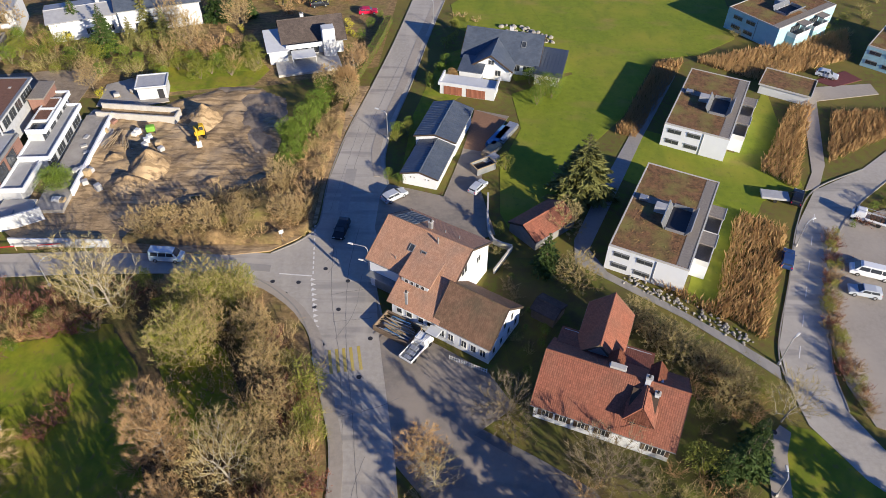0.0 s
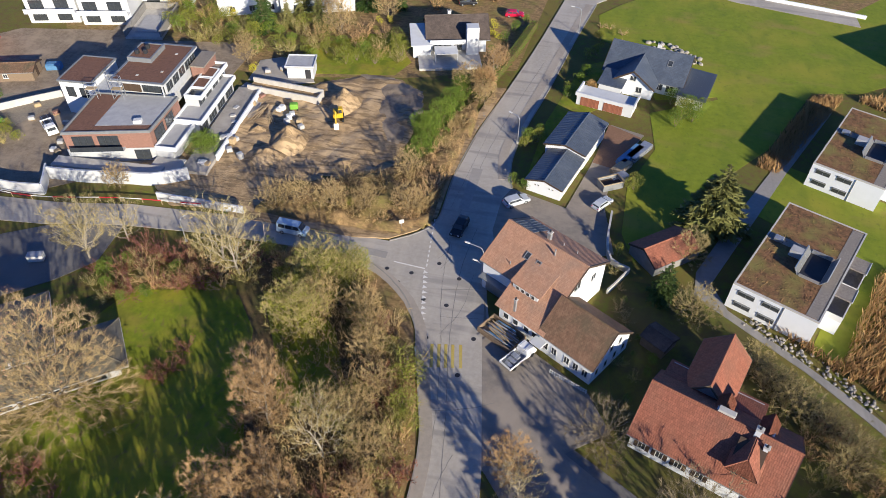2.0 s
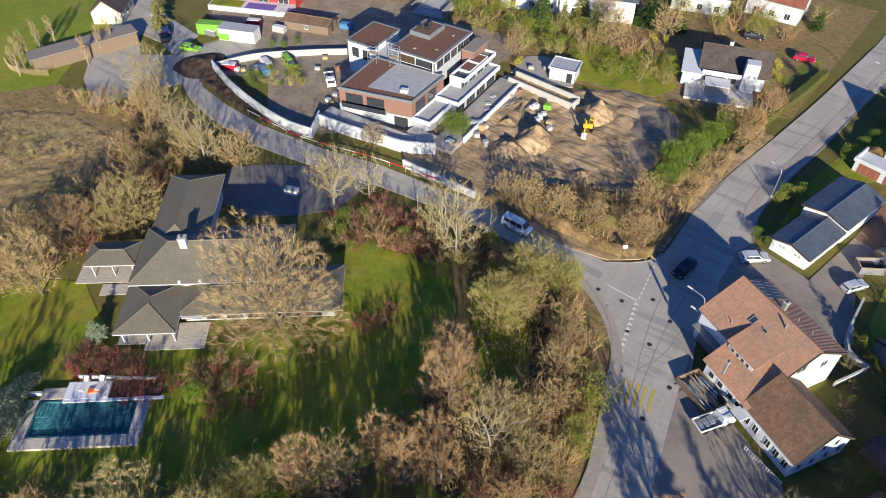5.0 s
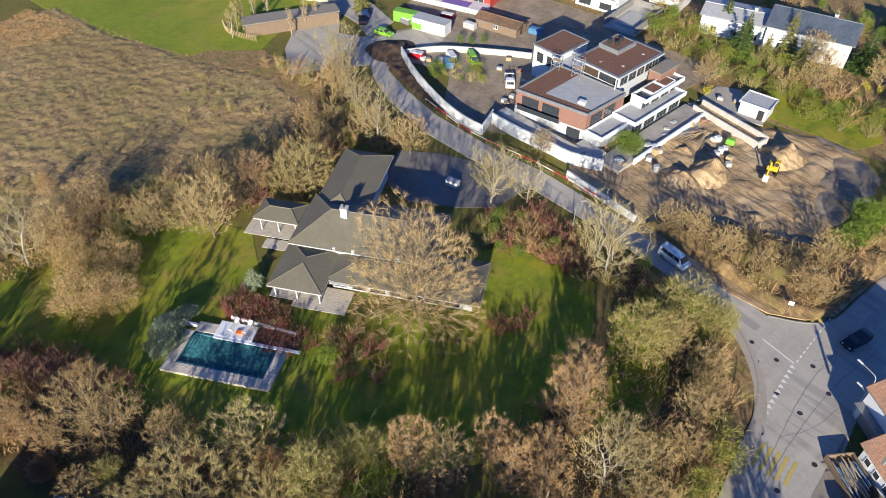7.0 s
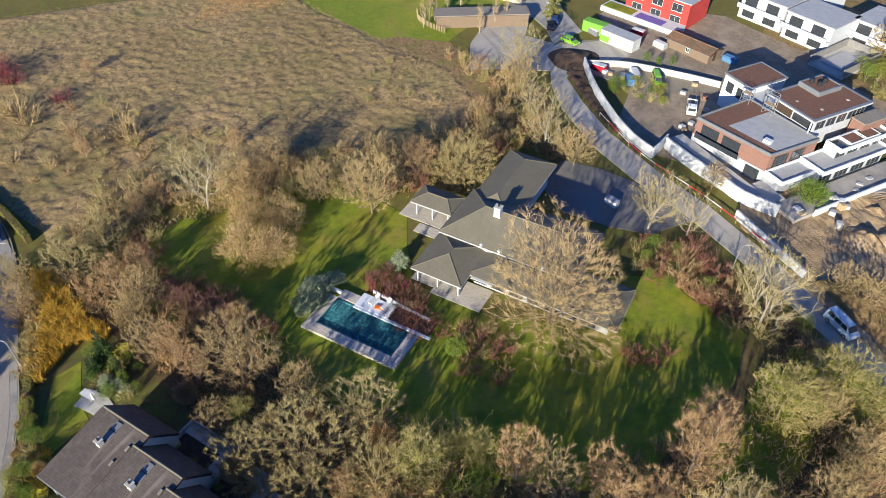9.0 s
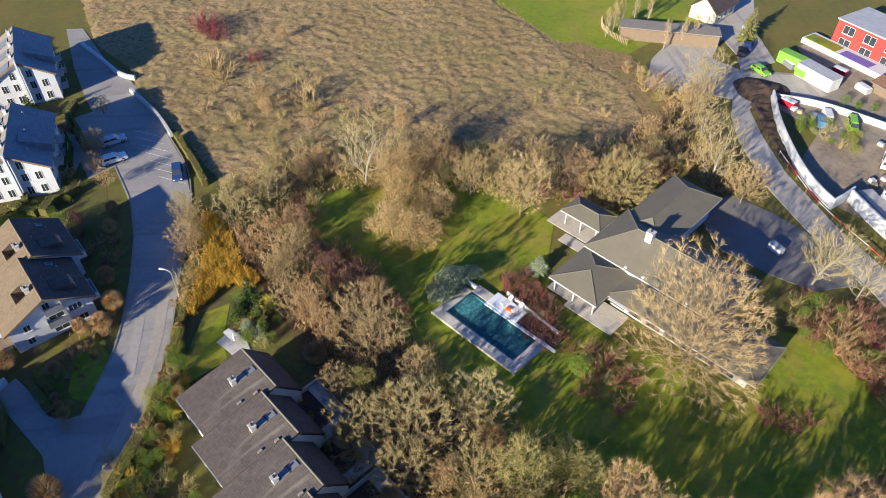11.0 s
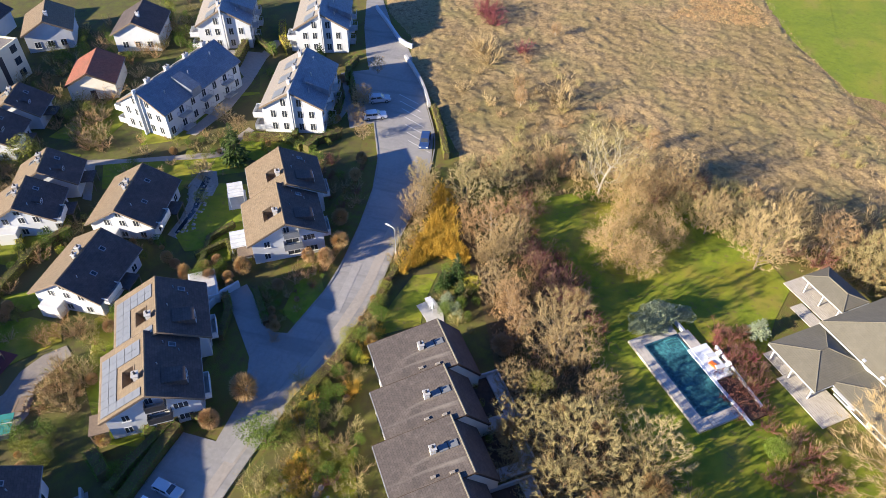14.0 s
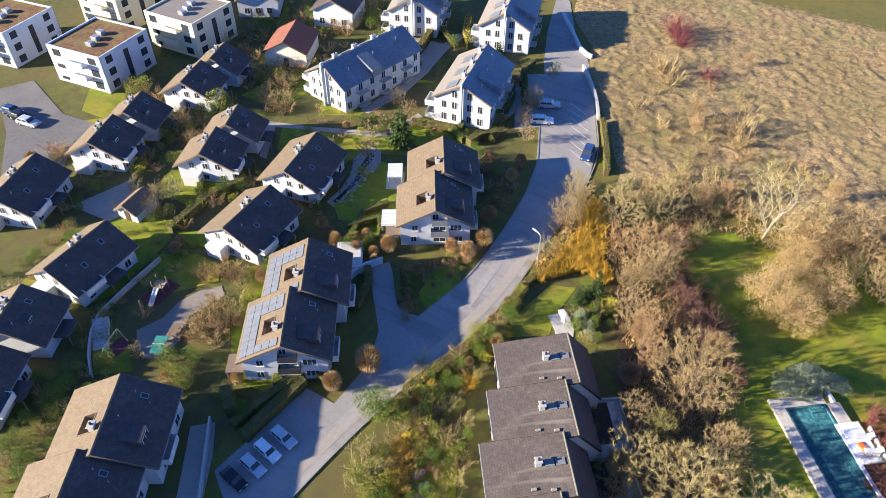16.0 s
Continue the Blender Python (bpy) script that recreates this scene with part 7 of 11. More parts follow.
far_house(-117.3, -121.0, 35, 10, 9, 4.2, 6.6, "white", "tilebrown", "white house with brown roof behind the blocks")
far_house(-114.3, -136.6, 10, 10, 9, 4.2, 6.6, "white", "tiledark", "white house with dark roof behind the gardens")


def long_shed():
    s = thing("shed", "long low timber shed with flat grey roof", "shed", -142.3, 66.5, 0, 72)
    part("wall", B((-10.5, -2.2, 0, 10.5, 2.2, 2.6), *[(-10.5 + k * 0.5, -2.24, 0, -10.44 + k * 0.5, -2.2, 2.6) for k in range(42)]), "wood", s)
    part("roof", B((-10.9, -2.0, 2.602, 10.9, 2.5, 2.8)), "roofgravel", s)


long_shed()


def site_blocks():
    b = thing("modern_house", "red rendered modern house with pale window bands", "house", -131, 109.5, 0, 24)
    part("wall", B((-8, -5, 0, 8, 5, 6)), "redwall", b)
    part("roof", B((-8.3, -5.3, 6.002, 8.3, 5.3, 6.3)), "membrane", b)
    for x in (-5, 0, 5):
        for z in (0.8, 3.6):
            window(b, pose(x, -5.005, z, 0, 0, 180), 2.6, 1.8, 1, "frame")
    part("terrace", B((-12, -9.5, 0, 8, -5.02, 1.2)), "white", b)
    part("planting_bed", B((-11.6, -9.2, 1.2, -4, -6, 1.3)), "lawn", b)
    part("mat", B((-3, -9.2, 1.2, 4, -6.4, 1.26)), "purple", b)
    for x, y, t, lab in ((-107.4, 133, 14, "white modern house with large windows"), (-119.5, 131, 16, "white modern house with stacked balconies"), (-122, 146, 12, "white modern house far behind the site"), (-99, 144, 15, "grey-fronted modern house behind the site")):
        c = thing("modern_house", lab, "house", x, y, 0, t)
        part("wall", B((-5.5, -5, 0, 5.5, 5, 5.8)), "white", c)
        part("roof", B((-5.8, -5.3, 5.802, 5.8, 5.3, 6.1)), "membrane", c)
        for xx in (-3, 2.4):
            for z in (0.6, 3.4):
                window(c, pose(xx, -5.005, z, 0, 0, 180), 3.0, 1.9, 1, "dark", False)
        part("balcony", B((-5.5, -6.6, 2.8, 5.5, -5.02, 3.0), (-5.5, -6.6, 3.0, 5.5, -6.5, 3.9)), "white", c)
    u = thing("basement_shell", "concrete basement shell of an unfinished building", "building shell", -96.5, 130.5, 0, 12)
    part("slab", B((-4, -7, 0, 4, 7, 0.6)), "concrete", u)
    part("shell_wall", B((-4, -7, 0.6, -3.7, 7, 2.2), (3.7, -7, 0.6, 4, 7, 2.2), (-3.7, 6.7, 0.6, 3.7, 7, 2.2)), "darkconc", u)
    part("deck_panel", B((-2.4, -5, 0.62, 2.4, 3, 0.9)), "membrane", u)
    g = hut(-112.6, 103.4, 18, 10.5, 4.6, 2.2, 2.9, "wood", "tile2", "long timber hut with brown pitched roof on the site", "hut")
    k = thing("site_container", "white site container with green stripes", "container", -121.4, 90.4, 0, 22)
    part("body", rounded(-4.2, -1.6, 0.0, 4.2, 1.6, 2.7, 0.06, 1), "frame", k)
    part("stripe", B((-4.24, -1.66, 0.2, -1.8, 1.66, 1.6)), "tarp_green", k)
    part("roof_sheet", B((-4.25, -1.7, 2.702, 4.25, 1.7, 2.8)), "membrane", k)
    k = thing("site_container", "lime green site container", "container", -128.6, 88.6, 0, 28)
    part("body", rounded(-2.8, -1.2, 0.0, 2.8, 1.2, 2.5, 0.06, 1), "tarp_green", k)


site_blocks()

# ---- plants ----
class Soup:
    """Collects thin cones and leaves, for one mesh."""
    def __init__(self):
        self.v, self.f, self.turn = [], [], random.Random(1)

    def cone(self, a, b, r0, r1=0.0, n=3):
        d = b - a
        if d.length < 1e-4:
            return
        d.normalize()
        u = d.orthogonal().normalized()
        w = d.cross(u)
        k = len(self.v)
        ring = [(math.cos(i * math.tau / n), math.sin(i * math.tau / n)) for i in range(n)]
        self.v += [a + (u * c + w * s) * r0 for c, s in ring]
        if r1 <= 0:
            self.v.append(b)
            self.f += [(k + i, k + (i + 1) % n, k + n) for i in range(n)]
        else:
            self.v += [b + (u * c + w * s) * r1 for c, s in ring]
            self.f += [(k + i, k + (i + 1) % n, k + n + (i + 1) % n, k + n + i) for i in range(n)]

    def blade(self, a, b, w):
        """A fine twig: one narrow tapering face."""
        d = b - a
        u = d.cross(Vector((self.turn.random() - 0.5, self.turn.random() - 0.5, self.turn.random() - 0.5)))
        if u.length < 1e-5:
            return
        u *= w / u.length
        k = len(self.v)
        self.v += [a - u, a + u, b]
        self.f.append((k, k + 1, k + 2))

    def leaf(self, p, d, u, l, w):
        """A small pointed leaf."""
        k = len(self.v)
        self.v += [p - u * w, p + u * w, p + d * l]
        self.f.append((k, k + 1, k + 2))

    def mesh(self, name, material):
        me = bpy.data.meshes.new(name)
        me.from_pydata([tuple(p) for p in self.v], [], self.f)
        me.materials.append(M[material])
        return me


def rand_dir(r, up=0.0):
    while True:
        v = Vector((r.uniform(-1, 1), r.uniform(-1, 1), r.uniform(-1, 1)))
        if 0.05 < v.length < 1:
            v.normalize()
            v.z += up
            return v.normalized()


def bend(r, d, amount, up=0.0):
    v = d + rand_dir(r) * amount
    v.z += up
    return v.normalized()


def bare_tree(seed, H, R, low=0.2, nodes=230, twigs=26, width=0.014, length=0.8, lift=0.3, flat=1.0, stems=1, leaves=0, high_leaves=False, trunk_top=0.5, dome=False):
    """A bare tree: points spread through a crown dome are joined, nearest first, to the limbs already grown, and each ends in a spray of fine twigs."""
    r = random.Random(seed)
    wood, spray, foliage = Soup(), Soup(), Soup()
    mid, half = (H * low, H * (1 - low)) if dome else (H * (low + 1) / 2, H * (1 - low) / 2)
    pts, parent, dist = [], [], []

    def add(p, par):
        pts.append(p)
        parent.append(par)
        dist.append(0.0 if par < 0 else dist[par] + (p - pts[par]).length)
        return len(pts) - 1

    root = add(Vector((0, 0, -0.2)), -1)
    for st in range(stems):
        k, d = root, Vector((r.uniform(-1, 1), r.uniform(-1, 1), 0)) * (0.06 if stems == 1 else 0.34) + Vector((0, 0, 1))
        for s in range(6):
            k = add(pts[k] + d.normalized() * (H * trunk_top / 6), k)
            d += rand_dir(r) * 0.09
    targets = []
    while len(targets) < nodes:
        d = rand_dir(r)
        if dome:
            d.z = abs(d.z)
        f = r.random() ** 0.42
        lump = 1 + 0.22 * noise.noise(d * 1.7 + Vector((seed, 0, 0)))
        q = Vector((d.x * R * f * lump, d.y * R * f * lump, mid + d.z * half * f * lump * (1 if d.z > 0 else flat)))
        if q.z > 0.5:
            targets.append(q)
    base = Vector((0, 0, H * low))
    targets.sort(key=lambda q: (q - base).length)
    P = np.zeros((nodes * 3 + 64, 3))
    D = np.zeros(nodes * 3 + 64)
    for i, p in enumerate(pts):
        P[i], D[i] = p, dist[i]
    P[0] = (0, 0, -50)
    tips = []
    for q in targets:
        n = len(pts)
        off = np.array(q) - P[:n]
        cost = np.sqrt((off ** 2).sum(1)) + 0.55 * D[:n] + np.where(off[:, 2] < 0, -0.5 * off[:, 2], 0)
        k = int(cost.argmin())
        a = pts[k]
        gap = (q - a).length
        for f in ((0.5, 1.0) if gap > 0.6 else (1.0,)):
            p = a.lerp(q, f)
            if f < 1:
                p = p + rand_dir(r) * gap * 0.09 + Vector((0, 0, -gap * 0.06))
            k = add(p, k)
            P[k], D[k] = p, dist[k]
        tips.append(k)
    load = [0] * len(pts)
    for k in tips:
        while k >= 0:
            load[k] += 1
            k = parent[k]
    thick = 0.0105 * H + 0.03
    size = [thick * (max(n, 1) / max(load)) ** 0.46 for n in load]
    for k in range(1, len(pts)):
        a, b = pts[parent[k]], pts[k]
        r0 = min(size[parent[k]], size[k] * 1.35)
        if size[k] > 0.016:
            wood.cone(a, b, r0 * 1.15, size[k] * 1.15, 6 if load[k] > 25 else 3)
        else:
            wood.blade(a, b + (b - a) * 0.25, 0.022)
    crown = Vector((0, 0, H * (low * 0.7 + 0.15)))
    for k in tips:
        q = pts[k]
        d = (q - pts[parent[k]]).normalized() * 0.6 + (q - crown).normalized() * 0.55
        d.z += lift
        for c in range(twigs):
            e = bend(r, d.normalized(), 0.75)
            a = q.lerp(pts[parent[k]], r.random() ** 1.5)
            l = length * r.uniform(0.5, 1.35)
            b = a + e * l
            spray.blade(a, b, width)
        for c in range(leaves):
            if not high_leaves or q.z > H * 0.6:
                foliage.leaf(q + rand_dir(r) * length, rand_dir(r), rand_dir(r), r.uniform(0.14, 0.26), r.uniform(0.04, 0.07))
    return wood, spray, foliage


def fan_kind(seed, H, bark, twig, leaf=None, **kw):
    wood, twigs, foliage = bare_tree(seed, H, **kw)
    return (wood.mesh("trunk", bark), twigs.mesh("crown", twig), foliage.mesh("leaves", leaf) if leaf else None, H)


def plant_tree(kind, x, y, h, label, category="tree", group="", name="bare_tree", z=0.0):
    meshes = kind
    e = thing(name, label, category, x, y, z, 0, group)
    s = h / meshes[3]
    e.matrix_basis = pose(x, y, z, 0, 0, rnd.uniform(0, 360)) @ Matrix.Diagonal((s * rnd.uniform(0.9, 1.12), s * rnd.uniform(0.9, 1.12), s, 1))
    for nm, me in zip(("trunk", "crown", "leaves"), meshes):
        if me is not None:
            o = new(nm, me)
            o.parent = e
    return e


def shrub_kind(seed, H, R, twig, leaf=None, stems=18, leaves=0, size=0.12, upright=0.6, fine=1):
    """A many-stemmed shrub with fine twigs."""
    r = random.Random(seed)
    tw, fo = Soup(), Soup()
    for s in range(stems):
        az = r.uniform(0, math.tau)
        d = Vector((math.cos(az) * R / H * r.random() * 1.1, math.sin(az) * R / H * r.random() * 1.1, upright)).normalized()
        p = Vector((math.cos(az), math.sin(az), 0)) * R * 0.25 * r.random() - Vector((0, 0, 0.1))
        l = H * r.uniform(0.6, 1.05)
        for k in range(3):
            q = p + d * l / 3
            if k == 0:
                tw.cone(p, q, 0.03, 0.02, 3)
            else:
                tw.blade(p, q + (q - p) * 0.4, 0.026)
            for c in range(4):
                a = p + (q - p) * r.random()
                e = bend(r, d, 0.8, 0.1)
                tl = l * r.uniform(0.2, 0.42)
                b = a + e * tl
                tw.blade(a, b, 0.026)
                for m_ in range(fine):
                    a2 = a + (b - a) * r.uniform(0.3, 0.9)
                    tw.blade(a2, a2 + bend(r, e, 0.8, 0.1) * tl * 0.6, 0.021)
                for m_ in range(leaves):
                    fo.leaf(a + (b - a) * r.uniform(0.3, 1.1) + rand_dir(r) * 0.12, rand_dir(r), rand_dir(r), size * r.uniform(0.8, 1.5), size * 0.4)
            p = q
            d = bend(r, d, 0.25, 0.05)
    return (tw.mesh("stems", twig), fo.mesh("leaves", leaf) if leaf else None, None, H)


def ball_kind(seed, H, R, twig, n=1500):
    """A clipped twiggy ball: shoots fanning out from the stems to an even, slightly ragged surface."""
    r = random.Random(seed)
    tw = Soup()
    for k in range(9):
        d = rand_dir(r, 1.2)
        tw.cone(Vector((0, 0, -0.1)), Vector((d.x * R * 0.5, d.y * R * 0.5, H * 0.5)), 0.05, 0.02, 4)
    for k in range(n):
        d = rand_dir(r, 0.3)
        s = r.uniform(0.9, 1.06)
        tip = Vector((d.x * R * s, d.y * R * s, max(0.1, H * 0.5 + d.z * H * 0.5 * s)))
        root = Vector((0, 0, H * 0.45)).lerp(tip, r.uniform(0.45, 0.75)) + rand_dir(r) * 0.12
        tw.blade(root, tip, 0.03)
    return (tw.mesh("stems", twig), None, None, H)


def leafy_kind(seed, H, R, leaf, n=1500, size=0.125, lobes=7, twig="bark"):
    """A dense evergreen shrub: leaves packed in lobes with gaps between them."""
    r = random.Random(seed)
    tw, fo = Soup(), Soup()
    centres = []
    for k in range(lobes):
        az, t = r.uniform(0, math.tau), r.random()
        c = Vector((math.cos(az) * R * 0.55 * r.random(), math.sin(az) * R * 0.55 * r.random(), H * (0.25 + 0.55 * t)))
        centres.append((c, R * r.uniform(0.42, 0.62), H * r.uniform(0.2, 0.3)))
        tw.cone(Vector((0, 0, -0.1)), c, 0.05, 0.015, 4)
    for k in range(n):
        c, a, b = centres[r.randrange(lobes)]
        d = rand_dir(r, 0.15)
        s = r.uniform(0.72, 1.06)
        p = c + Vector((d.x * a * s, d.y * a * s, d.z * b * s))
        if p.z < 0.03:
            p.z = r.uniform(0.03, 0.4)
        fo.leaf(p, (d + rand_dir(r) * 0.8).normalized(), rand_dir(r), size * r.uniform(0.8, 1.5), size * r.uniform(0.3, 0.5))
    return (tw.mesh("stems", twig), fo.mesh("leaves", leaf), None, H)


def conifer_kind(seed, H, R, leaf, levels=26, per=8, droop=0.25, dense=13):
    r = random.Random(seed)
    wood, fo = Soup(), Soup()
    wood.cone(Vector((0, 0, -0.2)), Vector((0, 0, H)), 0.018 * H + 0.04, 0.02, 7)
    for k in range(levels):
        t = k / levels
        z = H * (0.06 + 0.93 * t)
        reach = R * (1 - t) ** 0.85 * r.uniform(0.85, 1.1) + 0.15
        for b in range(per if t < 0.8 else 5):
            az = r.uniform(0, math.tau)
            d = Vector((math.cos(az), math.sin(az), 0.25 * t - droop * (1 - t))).normalized()
            l = reach * r.uniform(0.7, 1.15)
            p = Vector((0, 0, z))
            wood.cone(p, p + d * l, 0.025, 0.0, 3)
            side = d.cross(Vector((0, 0, 1))).normalized()
            for s in range(dense):
                q = p + d * l * (0.2 + 0.8 * (s + r.random()) / dense)
                sg = 1 if s % 2 else -1
                e = (d * 0.7 + side * sg * r.uniform(0.4, 1.0) + Vector((0, 0, r.uniform(-0.35, 0.12)))).normalized()
                ln = max(0.22, l * 0.33 * (1.1 - 0.5 * s / dense)) * r.uniform(0.8, 1.2)
                fo.leaf(q, e, (e.cross(rand_dir(r))).normalized(), ln, ln * 0.27)
    return (wood.mesh("trunk", "bark"), fo.mesh("needles", leaf), None, H)


KIND = {
    "tan": [fan_kind(k, 11, "bark", "twig_tan", R=4.8, low=0.14, nodes=320, twigs=30, width=0.015) for k in (11, 12, 13)],
    "big": [fan_kind(15, 17, "bark", "twig_tan", "leaf_pink", R=9.0, low=0.02, nodes=1300, twigs=20, width=0.014, length=0.95, lift=0.15, leaves=4, high_leaves=True, dome=True)],
    "red": [fan_kind(k, 10, "palebark", "twig_red", R=3.2, low=0.1, nodes=310, twigs=30, width=0.014, length=0.75, lift=0.5, trunk_top=0.7) for k in (21, 22)],
    "maroon": [fan_kind(k, 6, "bark", "twig_maroon", R=3.6, low=0.0, nodes=200, width=0.015, length=0.6, lift=0.4, stems=3, dome=True) for k in (27, 28)],
    "beech": [fan_kind(k, 8, "bark", "twig_tan", "leaf_dry", R=4.4, low=0.1, nodes=240, twigs=16, width=0.018, leaves=24, dome=True) for k in (25, 26)],
    "pale": [fan_kind(k, 11, "palebark", "twig_grey", R=4.6, low=0.2, nodes=230, twigs=14, width=0.014, length=0.9, lift=0.4) for k in (31, 32)],
    "grey": [fan_kind(k, 8, "bark", "twig_grey", R=4.5, low=0.06, nodes=320, twigs=36, width=0.014, length=0.62, stems=1 + k % 3, trunk_top=0.4, dome=True) for k in (41, 42, 43)],
    "ivy": [fan_kind(k, 9, "bark", "twig_grey", "leaf_olive", R=3.9, low=0.04, nodes=260, twigs=26, width=0.015, leaves=16) for k in (45, 46)],
    "dome": [fan_kind(48, 8, "bark", "twig_grey", R=5.6, low=0.04, nodes=380, twigs=34, width=0.015, trunk_top=0.3, dome=True)],
    "darkdome": [fan_kind(49, 8, "bark", "twig_dark", R=5.4, low=0.06, nodes=260, twigs=22, width=0.014, trunk_top=0.3, dome=True)],
    "poplar": [fan_kind(51, 9, "palebark", "twig_tan", R=1.0, low=0.05, nodes=70, twigs=16, lift=1.0, trunk_top=0.85)],
    "brown": [shrub_kind(s, 3, 1.9, "twig_red", stems=16) for s in (61, 62)],
    "olive": [shrub_kind(s, 3.2, 2.0, "twig_grey", "leaf_olive", leaves=2, stems=16) for s in (64, 65)],
    "russet": [shrub_kind(s, 2.6, 1.9, "twig_maroon", "leaf_russet", leaves=3, stems=16) for s in (67, 68)],
    "scrub": [shrub_kind(s, 2.6, 1.8, "twig_tan", stems=18) for s in (71, 72)],
    "gold": [shrub_kind(s, 2, 1.9, "leaf_gold", "leaf_gold", leaves=1, stems=44, upright=0.5) for s in (74, 75)],
    "purple": [shrub_kind(77, 3, 2.2, "purpletwig", stems=34)],
    "round": [ball_kind(79, 3, 1.35, "leaf_dry"), ball_kind(78, 3, 1.3, "twig_red")],
    "ever": [leafy_kind(s, 3, 1.7, "leaf_green") for s in (81, 82)],
    "everolive": [leafy_kind(s, 3, 1.8, "leaf_olive") for s in (84, 85)],
    "everyellow": [leafy_kind(87, 2.4, 1.3, "leaf_yellow", 700)],
    "conifer": [conifer_kind(91, 10, 3.2, "needle"), conifer_kind(92, 10, 2.6, "needle", 30)],
    "bigconifer": [conifer_kind(95, 12, 4.6, "needle_pale", 34, 11, 0.1, 26)],
    "paleconifer": [conifer_kind(93, 10, 3.0, "needle_pale", 26)],
    "blueconifer": [conifer_kind(94, 5, 2.2, "needle_blue", 18, 8, 0.05)],
    "pine": [leafy_kind(98, 4, 2.5, "leaf_green", 3600, 0.15, 12)],
    "mugo": [leafy_kind(97, 2.4, 2.0, "needle_blue", 3600, 0.17, 9)],
}


def plant(kind, spots, label, category="tree", group="", name="bare_tree"):
    for i, (x, y, h) in enumerate(spots):
        plant_tree(KIND[kind][i % len(KIND[kind])], x, y, h, label, category, group, name)


plant("big", ((-56.2, 36.6, 18.5),), "huge spreading bare tree with last dry pinkish leaves before the villa")
plant("tan", ((-62.6, -3.5, 11.5), (-70, -13.5, 7), (-76.4, -15.1, 6.5), (-57, 2, 6), (-56, -8, 5.5), (-34.8, 24.1, 8), (-80, -13.4, 7)), "bare spreading tree with tan twigs in the garden wood", group="bare tan trees in the garden wood")
plant("red", ((-67.8, -10.8, 8), (-64.2, -9, 7), (-42.9, 3.4, 5), (-37.5, 21.7, 9.5), (-29.1, 29, 9), (-33, 30, 8), (-83.2, -16.9, 7.5), (-86, -13, 6)), "bare reddish-brown tree in the garden wood", group="bare reddish trees in the garden wood")
plant("maroon", ((-73.6, -6, 5.4), (-77, -8.6, 4.6), (-79.4, -10.2, 4), (-71, -3, 4.6)), "dark purple-brown twiggy tree at the lawn's edge", group="dark purple trees by the lawn")
plant("grey", ((-49.3, 0.4, 10.2), (-50.9, 8.8, 8.4), (-44.3, -0.6, 7), (-43, 7, 7.6), (-50, -5.6, 7)), "bare grey-olive tree in the garden wood", group="bare grey trees in the garden wood")
# Trees below the view, added for the long shadows on the lawn.
plant("grey", ((-22, 15, 12.5), (-26, 9.5, 12), (-18, 20.6, 12), (-30, 4.6, 11.5), (-24, 12.6, 12), (-19, 17, 12)), "tall bare twiggy tree shading the garden lawn", group="tall trees shading the lawn")
plant("ivy", ((-41.8, 12, 8), (-42.5, 16.8, 5.6), (-40.6, 18.8, 6), (-56.5, -5, 4.6)), "olive-green twiggy tree in the garden wood", group="olive-green trees in the garden wood")
plant("ever", ((-37.5, 17.1, 4), (-39, 14.6, 3)), "bright green evergreen shrub under the bare trees", "shrub", "evergreens in the garden wood", "shrub")
plant("pale", ((-98, -2.4, 13), (-91.8, 55, 12.5), (-118, 64, 11), (-104, 58.4, 9.5), (-67.4, 60.3, 11.5), (-44.6, 62.2, 12.5), (-22.8, 37.4, 11.5)), "tall bare tree with pale limbs and fine grey twigs", group="tall pale-limbed trees")
plant("beech", ((-97.5, 2.8, 9), (-100.6, 8.6, 9.5), (-84.6, 1, 7.6), (-83, 5, 6), (-91.6, 3, 7), (-89.4, 8, 6.4)), "low spreading tree with dry pinkish-brown leaves on the lawn", group="dry-leaved trees on the lawn")
plant("tan", ((-87.2, 21.5, 11.5), (-93, 14.4, 8), (-98, 27, 7), (-105, 48.8, 5), (-101.8, 52, 5), (-97, 46, 6), (-86.2, 58, 8), (-112, 60, 8)), "bare tree with brownish twigs between lawn and meadow", group="bare trees between lawn and meadow")
plant("red", ((-103, -9.6, 5), (-100, -12.4, 4.6), (-113, 5, 4.6), (-93.4, 32, 8), (-96, 40, 5.6), (-120, -19.7, 4.4), (-124.8, -21, 4.2), (-150.5, -18, 3.6)), "bare reddish-brown bush by the dry meadow", group="reddish bushes by the meadow")
plant("grey", ((-90.4, -22.6, 7.4), (-95, -18, 6.8), (-92.8, -30.6, 5), (-95.6, 20, 6.6)), "bare grey twiggy tree at the meadow edge", group="bare grey trees at the meadow edge")
plant("dome", ((-89.6, 38.2, 9.2),), "broad round bare tree with pale grey-yellow twigs behind the villa")
plant("scrub", ((-124, -13, 6), (-121.6, -11.4, 4.6), (-137.6, -31, 5.6), (-134.4, -29, 4.6), (-140, -33, 4)), "upright tan willow clump in the dry meadow", "shrub", "willow clumps in the meadow", "shrub")
plant("red", ((-30.5, 40, 11.5), (-33.2, 43.4, 9.6), (-28, 33, 8.6), (-25.4, 31, 8), (-17, 33, 6)), "bare birch with fine reddish twigs beside the lawn", group="bare birches by the lawn")
plant("ivy", ((-31.9, 62.5, 9.4), (-32.4, 54.4, 9), (-28.2, 64.4, 6.6)), "olive-green twiggy tree beside the junction", group="olive-green trees beside the junction")
